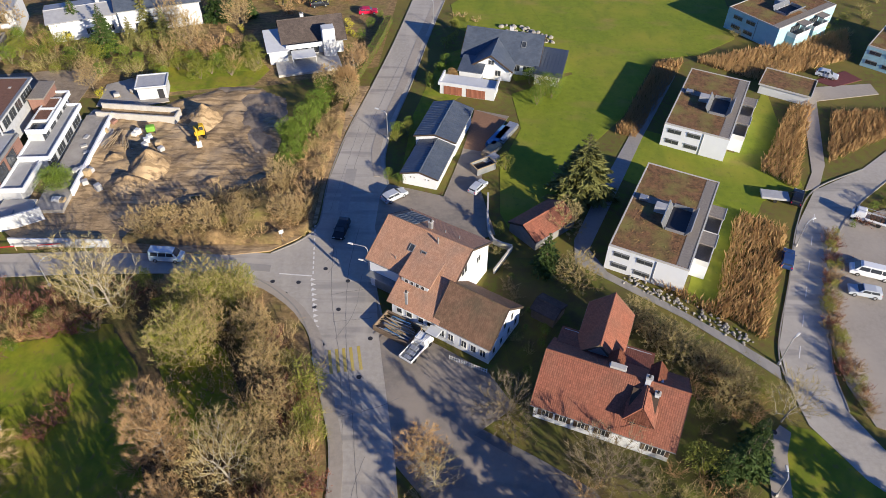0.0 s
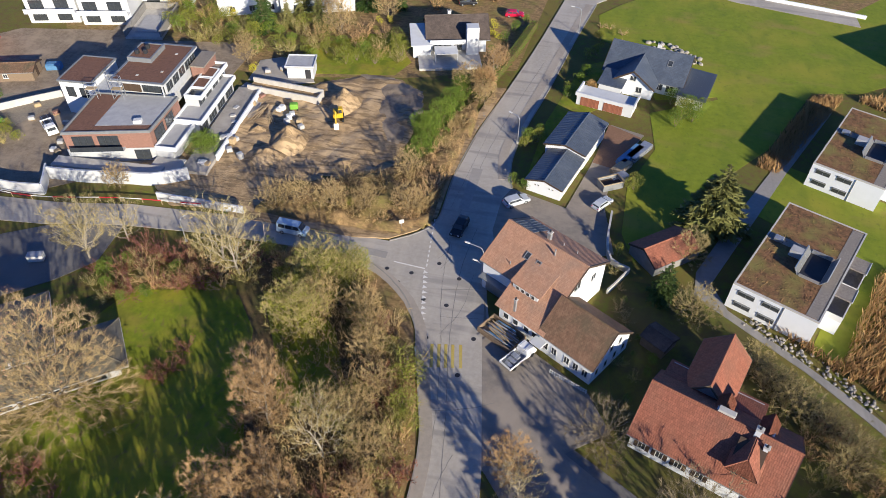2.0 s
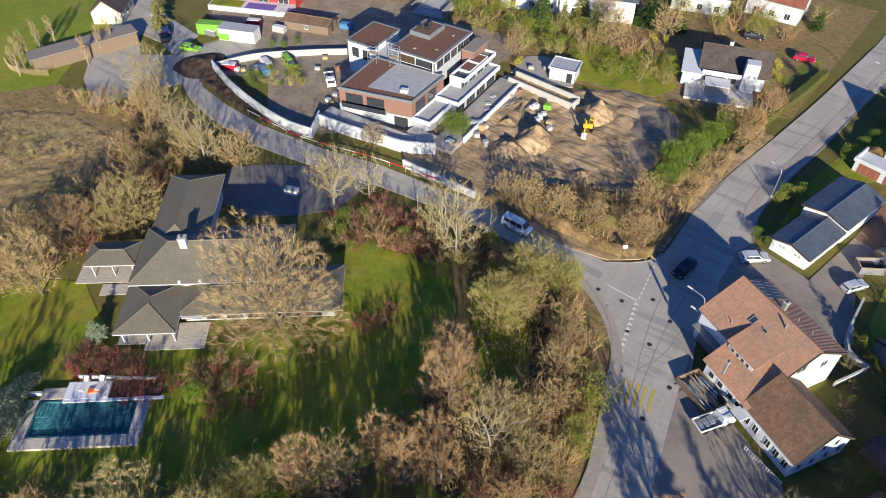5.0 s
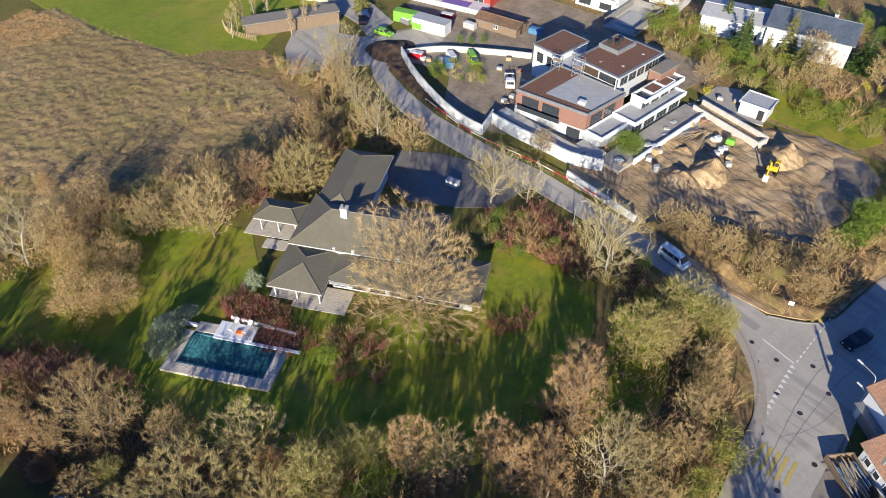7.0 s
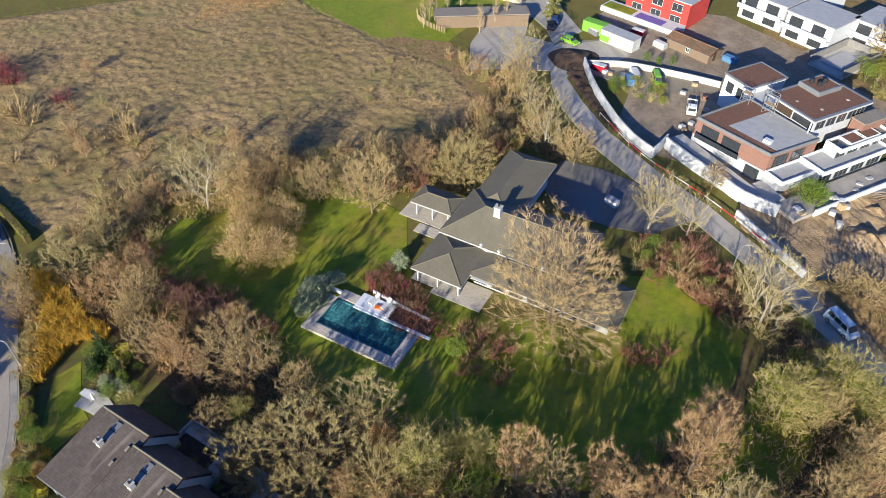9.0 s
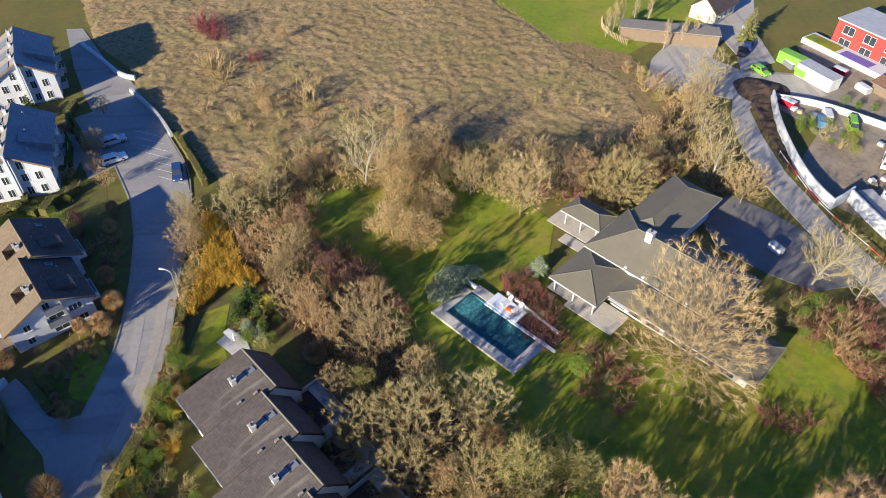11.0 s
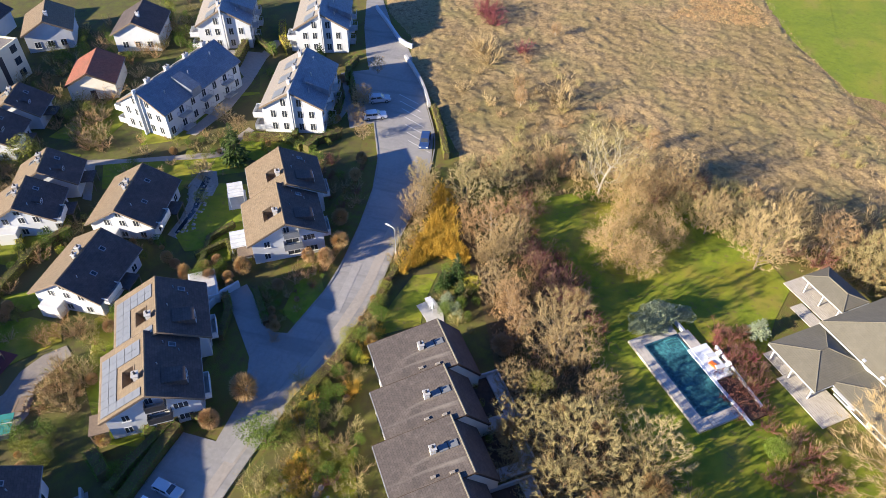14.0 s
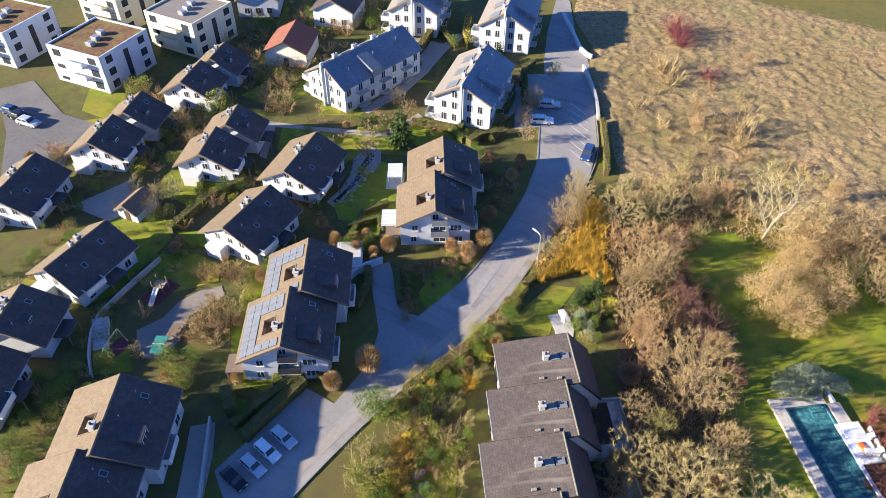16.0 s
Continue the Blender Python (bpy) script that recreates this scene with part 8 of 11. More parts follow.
plant("tan", ((-30, 57.4, 7.6), (-24.4, 58, 6.4), (-22.6, 54.8, 6), (-21.6, 51.4, 6.4), (-19.6, 46.6, 6), (-23.6, 41.6, 7), (-20.4, 42.4, 6), (-17.6, 38, 6.4)), "bare tan tree beside the pavement", group="bare tan trees beside the pavement")
plant("pale", ((-67.8, 60.8, 9.5), (-115, 62.5, 9), (-48.3, 64.8, 11), (-63.8, 65, 8),), "bare deciduous tree with fine pale twigs by the side road", group="bare trees along the side road")
plant("tan", ((-82.5, -65.3, 4), (-68.6, -92, 4), (-71.6, -97.5, 5), (-98.9, -70.3, 4), (-96.5, -66, 4), (-110.6, -48.4, 4), (-106, -47.4, 4)), "small bare garden tree in the estate", group="small bare trees in the estate")
plant("tan", ((-21.8, 118.3, 7), (-18.1, 114.3, 6), (-53.9, 135.5, 9), (-59.7, 143, 8), (-68.6, 119, 7), (-46.1, 146, 8), (-94.1, 139.3, 9), (-26.7, 90, 6), (-31, 79.8, 5.5), (-24.4, 81.3, 5.5), (-36.4, 79, 6), (-41.9, 78.5, 6), (-45, 77, 6), (-72, 76.2, 5)), "bare tree with tan twigs round the building site", group="bare trees round the building site")
plant("red", ((-2, 39.4, 8.5),), "bare birch-like tree with reddish twigs", group="bare reddish trees")
plant("pale", ((-54.4, -85.4, 4), (-57, -84.4, 4.5), (-52.4, -84.2, 3.5)), "low pale bare tree behind the hut", group="pale bare trees by the hut")
plant("pale", ((40.8, 46.5, 9), (-0.5, 37.6, 7),), "bare tree with pale bark and forked trunk", group="pale-barked bare trees")
plant("darkdome", ((8.0, 46.6, 6.8), (18.3, 38.4, 9)), "bare dome-shaped dark grey tree before the farmhouse", group="dome-shaped bare trees")
plant("grey", ((19.2, 69.1, 6.5), (18.7, 80.6, 6), (26.1, 61.8, 5), (30.5, 56, 6), (33.7, 54, 5), (35.6, 49.5, 6), (28.8, 58.4, 5),), "bare twiggy grey tree beside a path", group="bare grey trees beside the paths")
plant("tan", ((-111.5, -48.2, 5), (-124, -49.8, 4), (-101.4, -44.3, 4),), "bare roadside tree beside the parking bays", group="bare trees by the parking bays")
# Out-of-view conifers, added only to throw shade on the corner lawn.
plant("conifer", ((56, 27, 12), (61, 24, 12), (52, 24, 11), (66, 28, 11)), "tall dark conifer beyond the shaded lawn", "conifer", "tall dark conifers", "conifer")
plant("red", ((-18.4, 126.4, 7), (-17.2, 129, 6)), "tall brown twiggy bush above the road bank", group="brown bushes above the bank")
# Unseen conifers added so that yard and lane fall into shade.
plant("conifer", ((14, 25, 12), (20, 25.6, 13), (24, 23, 12), (9, 24, 12), (17, 22, 12)), "tall dark conifer before the farmhouse garden", "conifer", "tall dark conifers", "conifer")
plant("poplar", ((-146, 55, 8), (-147.5, 57, 8), (-145, 53.2, 7), (-149.5, 61, 8), (-151, 65, 7), (-138, 64, 7), (-139.5, 68.5, 7), (-141, 72, 7)), "slender pale bare poplar by the timber shed", group="bare poplars by the shed")
plant("round", ((-46.4, -38.6, 4.2), (-41.6, -40.6, 3.2), (-65.4, -48.9, 3), (-62.4, -52.5, 2.5), (-58.4, -26.9, 2), (-61.9, -56.4, 2), (-79, -39.6, 3.2), (-70.2, -38.2, 3.4), (-90, -41.4, 2.6), (-94.5, -42, 2.6)), "clipped round shrub with dry brown leaves", "shrub", "round brown shrubs", "shrub")
plant("bigconifer", ((22.2, 88.2, 12.6),), "broad pale-green spruce beside the meadow", "conifer", name="conifer")
plant("conifer", ((14.9, 71.3, 7.5), (33.4, 39.6, 8), (35.3, 40.4, 7), (31.2, 38.4, 6.5), (36.4, 43, 6), (-80.6, 142.4, 9), (-71.3, 133.7, 9), (-73.7, 140, 8), (-52, 150, 9)), "dark green conifer in a garden", "conifer", "dark conifers", "conifer")
plant("conifer", ((-89.2, -62.8, 8), (-72, -19.2, 6.2), (-70.4, -20.6, 4), (-69.6, -18, 3.6), (-124, -62, 5)), "dark green garden conifer in the estate", "conifer", "garden conifers", "conifer")
plant("paleconifer", ((-66.1, 144.3, 10), (-66.6, 136.6, 7), (-60, 139, 8), (-140, 84, 8)), "pale yellow-green conifer in a garden", "conifer", "pale conifers", "conifer")
plant("blueconifer", ((-74.2, 21.4, 3.4), (-67.8, -19.3, 2.6), (-66.8, -17.8, 2.2)), "blue-grey spruce in the garden", "conifer", "blue-grey spruces", "conifer")
plant("mugo", ((-70.4, 6.6, 2.2), (-71.8, 8.2, 2.6), (-73.2, 9.8, 2.6), (-74.0, 11.6, 2.2), (-71.4, 6.2, 2.0), (-73.6, 8, 2.4)), "spreading blue-green pine shrub by the pool", "shrub", "pine shrubs by the pool", "shrub")
plant("ever", ((-63.6, 89.0, 3.4), (-62.4, 90.2, 3),  (-8.6, 105.2, 2.8), (-6.6, 107.6, 2.6), (-9.4, 92.6, 2), (-7.2, 91.6, 2.3), (17.6, 116.3, 4), (19.3, 119.4, 3.6), (-18.5, 141.7, 2.5), (-20.3, 135.3, 2.3), (-16.9, 147.2, 2.5), (-15, 151.5, 2.4), (-3, 122, 2.4), (-1, 128, 2.4), (0, 131, 2.6)), "dense dark evergreen shrub beside the road", "shrub", "evergreen shrubs beside the road", "shrub")
plant("ever", ((-63.6, -28.2, 2.6), (-62.4, -27, 2.8), (-58.4, -28.3, 2.4), (-56, -28.7, 2.2), (-52.3, -29, 2.2), (-40.2, -47.5, 2), (-38.3, -46.6, 2), (-33.1, -47.5, 2.5), (-89.5, -54.6, 2.4), (-91, -52.1, 2.2), (-92.2, -48.9, 2.6), (-114.8, -87.6, 3), (-119.3, -88.5, 3), (-124.3, -72.9, 3.5), (-33.9, -60.7, 3), (-35.4, -58.2, 3), (-32.8, -56.5, 2.5), (-55.6, -60.6, 2.4), (-62.1, -78.8, 3)), "dense evergreen garden shrub in the estate", "shrub", "evergreen garden shrubs", "shrub")
plant("everolive", ((-33.6, 80, 2), (-16.6, 50, 4.5), (-15.6, 45.2, 4), (-35.5, 56.7, 4), (-31.1, 66.3, 4), (-28.6, 67, 4.5), (-32.9, 63.7, 5), (10.5, 95.5, 3.4), (38.7, 50.4, 3), (29.6, 39.5, 5), (8.6, 79.4, 1.8), (-74.9, -112.7, 5), (-78.6, -96.2, 5), (-63.6, -91, 3), (-77.6, -62.5, 2.5), (-43.6, -31.5, 2.2), (-42.4, -30.2, 2), (-33.6, -31, 2.5), (-33, -28.6, 2.5)), "dense olive-green evergreen garden shrub", "shrub", "olive-green shrubs", "shrub")
plant("pine", ((-26, 96.4, 4.6), (-25.8, 101.6, 5.4), (-25, 106.6, 5.4), (-23.8, 111.6, 5.2), (-23.2, 117, 4.8), (-27.6, 103.6, 4.4)), "broad glossy green evergreen above the road bank", "shrub", "glossy evergreens above the bank", "shrub")
plant("everyellow", ((-21.6, 147.3, 2.4), (-21.7, 143.7, 2.2), (-20.0, 142.2, 2.2), (-47.4, 143.4, 2), (-45, 144, 2), (-80.9, 138.4, 3), (-66.3, 116.6, 2.2), (-71.8, -16.8, 3), (-45.3, -43.6, 1.6), (-55.2, -26.8, 2)), "bright yellow-green shrub in a garden", "shrub", "yellow-green shrubs", "shrub")
plant("gold", ((-91, -27, 2), (-88.6, -26.2, 2.1), (-86, -25.8, 2.2), (-83.8, -25, 2.2), (-81.6, -25.4, 2.2), (-79.4, -24.8, 2.2), (-77.4, -23, 2), (-76.8, -20.4, 2), (-78.8, -26.8, 2), (-76.6, -25.6, 2), (-74.6, -26.8, 1.8), (-72.4, -27.4, 1.4), (-80.4, -22.6, 2.1), (-83, -23, 2)), "golden-orange willow shrub beside the road", "shrub", "golden shrubs beside the road", "shrub")
plant("purple", ((-155, -34, 4.5), (-152, -32.2, 4), (-157.4, -36, 4.2), (-140.7, -23.2, 3),), "dark red twiggy shrub in the meadow", "shrub", "dark red shrubs in the meadow", "shrub")
plant("ever", ((-55.3, -63.8, 2.4), (-53.1, -60.7, 2.6), (-64.1, -77.2, 2.2), (-67.1, -63.3, 2.2), (-50.9, -82.5, 2), (-47.1, -94.7, 2), (-67.7, -68.9, 1.8), (-56.4, -80.4, 1.8)), "dense evergreen garden shrub between the houses", "shrub", "evergreen garden shrubs", "shrub")
plant("round", ((-64.2, -60.4, 2.2), (-63.4, -58.6, 2), (-62.6, -56.6, 2.2), (-48.3, -74.9, 2.2), (-49.9, -75.6, 2), (-54.6, -52.1, 1.8)), "clipped round shrub on an estate lawn", "shrub", "round brown shrubs", "shrub")
plant("everolive", ((-63.6, -54.2, 2.4), (-65.0, -52.2, 2), (-54.1, -82.4, 1.8), (-57.5, -82.3, 1.6), (-60.9, -79.6, 1.8), (-87.7, -70.3, 1.8), (-88.1, -68.1, 1.6)), "olive-green garden shrub beside a lawn", "shrub", "olive-green shrubs", "shrub")
plant("brown", ((-68.5, -105.4, 3), (-68.1, -102.7, 3), (-67.4, -100.5, 2.6), (-76.1, -117.3, 3), (-75.9, -113.9, 3), (-84.7, -88.9, 2.4), (-85.1, -86.5, 2), (-48.0, -66.7, 2.2), (-48.6, -64.9, 2.2), (-47.2, -68.7, 2), (-46.4, -67.1, 1.8), (-76.2, -109.6, 3), (-88.5, -98.1, 2.6), (-54.9, -112.2, 2.4), (-54.3, -109.9, 2.4)), "brown twiggy garden bush in the estate", "shrub", "brown twiggy estate bushes", "shrub")
plant("everyellow", ((-60.0, -95.1, 2.4), (-58.5, -94.5, 2.2), (-66.6, -78.9, 1.8), (-61.6, -76.6, 1.6)), "yellow-green shrub beside an estate house", "shrub", "yellow-green shrubs", "shrub")
plant("pine", ((-62.9, 88.3, 4.6),), "dark green garden pine on the new house terrace", "pine", name="pine")
plant("pine", ((-41.4, -33.6, 4.4),), "dense dark-green pine at the roadside", "pine", name="pine")
plant("olive", ((-36.9, -32.1, 3.0), (-34.1, -31.3, 3.2), (-35.2, -29.6, 3.0), (-44.8, -33.1, 2.2), (-47.8, -33.3, 2.0), (-50.5, -33.6, 1.8), (-32.4, -29.4, 3.0), (-37.5, -30.5, 2.6)), "olive-brown twiggy shrub at the roadside garden edge", "shrub", "twiggy roadside garden shrubs", "shrub")
plant("everyellow", ((-44.2, -31.9, 1.8), (-46.6, -31.8, 1.6), (-34.6, -27.3, 2.6)), "yellow-green shrub at the roadside garden edge", "shrub", "yellow-green roadside shrubs", "shrub")


def thicket(poly, n, gap, kinds, sizes, seed, label, group, single=False):
    r = random.Random(seed)
    spots = []
    for x, y in scatter(poly, n, gap, seed):
        k = r.choice(kinds)
        spots.append((k, r.choice(KIND[k]), x, y, r.uniform(*sizes), r.uniform(0, math.tau), r.uniform(0.85, 1.25)))
    if single:
        for k, kind, x, y, h, turn, wide in spots:
            plant_tree(kind, x, y, h, label, "shrub", group, "shrub")
        return
    pools = {}
    for k, kind, x, y, h, turn, wide in spots:
        s = h / kind[3]
        c, d = math.cos(turn) * s * wide, math.sin(turn) * s * wide
        for me in kind[:2]:
            if me is None:
                continue
            co = np.empty(len(me.vertices) * 3, dtype=np.float32)
            me.vertices.foreach_get("co", co)
            co = co.reshape(-1, 3)
            out = np.stack([x + co[:, 0] * c - co[:, 1] * d, y + co[:, 0] * d + co[:, 1] * c, co[:, 2] * s], 1)
            polys = pools.setdefault(me.materials[0].name, ([], [], [0]))
            polys[0].append(out)
            polys[1].extend([tuple(i + polys[2][0] for i in p.vertices) for p in me.polygons])
            polys[2][0] += len(co)
    top = thing("thicket", label, "thicket", group=group, kind="stuff")
    for mt, (vs, fs, _) in pools.items():
        me = bpy.data.meshes.new("shrubs")
        me.from_pydata(np.concatenate(vs).tolist(), [], fs)
        me.materials.append(bpy.data.materials[mt])
        o = tagged(new("shrubs", me), kind="stuff")
        o.parent = top


thicket([(-42.2, 67.5), (-31.3, 68), (-23.6, 62.5), (-25.5, 58), (-36, 60)], 26, 1.7, ("brown", "olive", "everolive", "olive", "scrub"), (1.8, 3.6), 1, "olive and brown winter shrubs beside the junction", "thicket beside the junction")
thicket([(-25, 60), (-19, 57), (-16.2, 49.2), (-14, 41.6), (-13, 32), (-22, 32), (-24, 44), (-22.6, 52)], 50, 1.5, ("brown", "olive", "scrub", "russet", "brown", "olive", "everolive"), (1.8, 4.0), 31, "brown winter shrubs along the pavement", "thicket along the pavement")
thicket([(-34.5, 50), (-31, 42), (-27, 34), (-34, 34), (-37, 44)], 10, 1.8, ("brown", "scrub"), (1.4, 2.6), 33, "low brown shrubs under the birches", "shrubs under the reddish birches")
thicket([(-61.1, 64.2), (-43.6, 67.8), (-42, 60), (-49.7, 58), (-60, 54)], 26, 1.7, ("russet", "brown", "olive", "scrub"), (2.0, 3.4), 2, "russet winter shrub along the side road", "russet shrubs along the side road")
thicket([(-83.8, -10.9), (-70.6, 0.6), (-62.1, 1.6), (-55.7, 5.7), (-50, 10), (-43, 19), (-36.2, 17), (-40, -2), (-45.6, -9), (-58.5, -9.6), (-71.4, -14), (-82, -20)], 44, 2.4, ("brown", "brown", "scrub", "olive", "round"), (2.2, 4.2), 3, "brown winter shrub in the garden wood", "shrubs in the garden wood")
thicket([(-46, 78.5), (-37.4, 86), (-29.4, 88), (-24.5, 92), (-23, 106), (-20.6, 114), (-20.4, 90.2), (-21.4, 82), (-26.5, 77), (-40.8, 77)], 60, 1.5, ("scrub", "scrub", "brown"), (1.6, 3.6), 4, "bare scrub on the bank above the road", "scrub on the bank")
thicket([(-102.9, 152.8), (-90.4, 142), (-74, 136), (-59.4, 137.8), (-42.5, 138.4), (-36.6, 128), (-46, 124), (-67.1, 122), (-90.8, 127.2)], 84, 2.2, ("olive", "brown", "ever", "everolive", "everolive"), (2.0, 4.2), 5, "garden shrub behind the building site", "garden shrubs behind the site")
thicket([(23.3, 63.8), (29.9, 58), (40, 51), (37.6, 45.4), (30.8, 44.7), (31.5, 53.5), (26.3, 58.8)], 28, 1.6, ("scrub", "olive", "brown"), (1.4, 3.2), 6, "bare scrub beside the red-roofed farmhouse", "scrub beside the farmhouse")
thicket([(-94.5, -26), (-96.9, -17.7), (-100.7, -5.5), (-102, -0.8), (-107.9, -7.3), (-105.2, -16.4), (-98.4, -26)], 34, 1.8, ("scrub", "olive", "brown"), (1.8, 3.6), 7, "grey-brown scrub at the meadow edge", "scrub at the meadow edge")
thicket([(-107.9, 1.1), (-104.8, 13.2), (-97.1, 21.3), (-93.6, 30.1), (-101.4, 44.9), (-109, 51.9), (-93.9, 49.2), (-88.4, 34.9), (-90, 24), (-97.1, 9.5), (-98.4, 0.4)], 60, 2.0, ("scrub", "brown", "olive", "russet"), (1.8, 3.8), 8, "brown scrub between the lawn and the meadow", "scrub beside the lawn")
thicket([(-120, 62.8), (-98, 60.3), (-88.7, 60), (-84.6, 63), (-86.8, 56.6), (-97.1, 50.8), (-112, 54)], 38, 2.0, ("scrub", "olive", "brown"), (1.8, 3.8), 9, "bare scrub beside the forecourt", "scrub beside the forecourt")
thicket([(-66.8, 57), (-61.4, 62), (-50.9, 64), (-46.9, 61), (-54.9, 54), (-60.7, 53.1)], 22, 1.6, ("russet", "russet", "olive", "ever"), (1.6, 2.8), 10, "russet garden shrub behind the villa", "russet shrubs behind the villa", single=True)
thicket([(-84.4, -11.4), (-82.5, -7), (-74.8, -0.8), (-68.5, 1.5), (-72.4, -4.3), (-76.5, -8.6)], 16, 1.5, ("russet", "purple", "russet"), (1.8, 3.0), 11, "dark russet shrub at the lawn's edge", "dark russet shrubs by the lawn", single=True)
thicket([(-66, 20), (-60, 24), (-56, 25), (-60, 21.6), (-67, 17.4)], 10, 1.1, ("russet", "russet", "olive"), (1.2, 2.0), 12, "russet perennial planting behind the pool", "planting behind the pool", single=True)
thicket([(-48.5, 45), (-45, 49), (-44, 45), (-47, 41)], 6, 1.2, ("russet",), (1.4, 2.2), 13, "russet leafy shrub on the lawn", "russet shrubs on the lawn", single=True)
thicket([(-30, -30), (-44, -31.5), (-52, -28.8), (-46, -23), (-36, -19.5), (-27, -24)], 56, 1.1, ("everolive", "ever", "ever", "scrub", "olive"), (1.0, 2.2), 14, "front garden shrub of the row houses", "row house garden shrubs")
thicket([(-70, -21.6), (-74, -21.6), (-75, -19), (-71, -16), (-65, -14.6), (-62, -14), (-65.4, -19), (-68, -20)], 18, 1.3, ("everolive", "olive", "ever", "scrub"), (1.2, 2.4), 15, "end garden shrub of the row houses", "end garden shrubs")
thicket([(-60, -37.8), (-66, -37.6), (-72, -37.4), (-84, -38.8), (-96, -41.5), (-90, -44.6), (-80, -41), (-76, -38.4), (-68, -42), (-61.5, -44)], 34, 1.4, ("brown", "ever", "russet", "scrub", "round"), (0.9, 2.0), 16, "roadside shrub of the apartment houses", "roadside shrubs of the estate")
thicket([(-84, -62), (-96, -67), (-99, -70), (-88, -86), (-80, -78), (-74, -78), (-80, -66)], 26, 2.2, ("everolive", "ever", "brown", "scrub"), (0.8, 2.0), 17, "garden shrub between the estate houses", "estate garden shrubs")
thicket([(-30, -62), (-46, -72), (-52, -78), (-62, -78), (-58, -92), (-76, -96), (-66, -112), (-48, -98), (-28, -92), (-26, -80)], 60, 3.0, ("everolive", "ever", "brown", "scrub", "olive"), (0.9, 2.6), 18, "garden shrub among the estate houses", "estate garden shrubs")
thicket([(-88, -92), (-112, -92), (-120, -100), (-108, -118), (-88, -112), (-80, -112), (-78, -98)], 40, 3.0, ("everolive", "brown", "scrub", "ever", "olive"), (1.2, 3.2), 19, "shrub beside the far estate houses", "far estate shrubs")
thicket([(-113, -50), (-122, -55), (-126, -62), (-120, -72), (-112, -68), (-118, -64)], 16, 1.8, ("everolive", "ever", "round"), (0.9, 2.0), 20, "hedge shrub of the apartment blocks", "apartment block shrubs")
thicket([(-35.5, -52), (-44, -58.5), (-54, -65), (-56, -62.5), (-47, -56), (-36.5, -49.4)], 14, 1.6, ("round", "everolive", "brown"), (1.0, 2.2), 21, "shrub border beside the narrow lawn", "lawn border shrubs", single=True)
thicket([(6, 76), (9.5, 75), (11, 66), (14, 59), (11, 52), (9, 60), (9, 70)], 14, 1.5, ("ever", "scrub", "olive"), (0.8, 1.8), 22, "shaded garden shrub behind the tiled house", "shaded garden shrubs")
thicket([(51, 54), (52, 62), (59, 80), (61, 80.5), (54, 62), (52.5, 48), (51, 47)], 90, 0.6, ("scrub", "everolive", "russet", "brown"), (0.9, 1.7), 23, "low hedge shrub along the car park", "car park hedge shrubs")
thicket([(62, 82), (78, 92), (90, 100), (90, 92), (76, 86), (64, 80)], 14, 1.8, ("everolive", "russet", "ever"), (1.2, 2.6), 24, "evergreen shrub beside the car park", "car park shrubs")
thicket([(-5, 36), (2, 38), (0, 28), (-4, 28)], 10, 1.4, ("brown", "scrub"), (1.2, 2.4), 25, "brown shrub under the birches", "shrubs under the birches")
thicket([(9, 35), (26, 40), (36, 38), (34, 28), (14, 26)], 26, 2.2, ("brown", "ever", "olive"), (1.6, 3.0), 26, "dark shrub before the farmhouse", "shrubs before the farmhouse")
thicket([(-110, -14), (-128, -2), (-140, -20), (-128, -34), (-112, -30)], 16, 4.0, ("scrub", "brown", "olive"), (1.4, 2.6), 27, "low bush in the dry meadow", "bushes in the meadow")
thicket([(-128, 45), (-138, 40), (-118, 30), (-112, 44)], 12, 3.0, ("scrub", "olive"), (1.2, 2.2), 28, "low bush in the dry meadow", "bushes in the meadow")
thicket([(66, 165), (110, 175), (100, 152), (96, 146), (66, 140), (64, 144)], 24, 2.5, ("olive", "scrub", "everolive"), (1.0, 2.4), 29, "hedge shrub beside the pale blue house", "hedge by the blue house")
thicket([(0, 145), (12, 141), (10, 150), (2, 156)], 8, 1.8, ("everolive", "scrub"), (1.0, 2.0), 30, "shrub at the road bend", "shrubs at the road bend")
thicket([(-105, 90), (-96, 84), (-98, 80), (-108, 80)], 20, 1.1, ("everolive", "ever", "olive"), (1.2, 2.2), 31, "dark evergreen shrub in the site yard", "shrubs in the site yard")
thicket([(-40, 150), (-20, 158), (-16, 180), (-60, 180), (-100, 160), (-60, 156)], 40, 4, ("everolive", "brown", "ever", "conifer", "olive"), (2.5, 6), 32, "garden plant at the upper edge", "upper garden plants")

thicket([(-85, -91), (-93, -101), (-99, -100), (-103, -112), (-110, -112), (-104, -97), (-94, -90), (-86, -86)], 34, 1.8, ("brown", "scrub", "everolive", "olive"), (1.6, 3.6), 41, "shrubs on the slope above the estate", "slope shrubs")
thicket([(-66, -97), (-69, -102), (-74, -104), (-78, -97), (-76, -92), (-68, -93)], 22, 1.7, ("brown", "scrub", "everolive", "brown"), (1.4, 3.0), 42, "brown shrubs between the estate houses", "shrubs between estate houses")
thicket([(-59, -98), (-64, -96), (-57, -112), (-50, -112), (-53, -106)], 18, 1.8, ("olive", "brown", "ever", "round"), (1.2, 2.8), 43, "garden shrubs beside the far parking strip", "far parking shrubs")
thicket([(-37.5, -60.4), (-40.6, -63), (-45, -64), (-44, -59), (-39, -57.4)], 24, 1.0, ("brown", "olive", "scrub", "olive"), (1.6, 3.0), 44, "tall brown and olive shrubs by the playground", "playground shrubs")
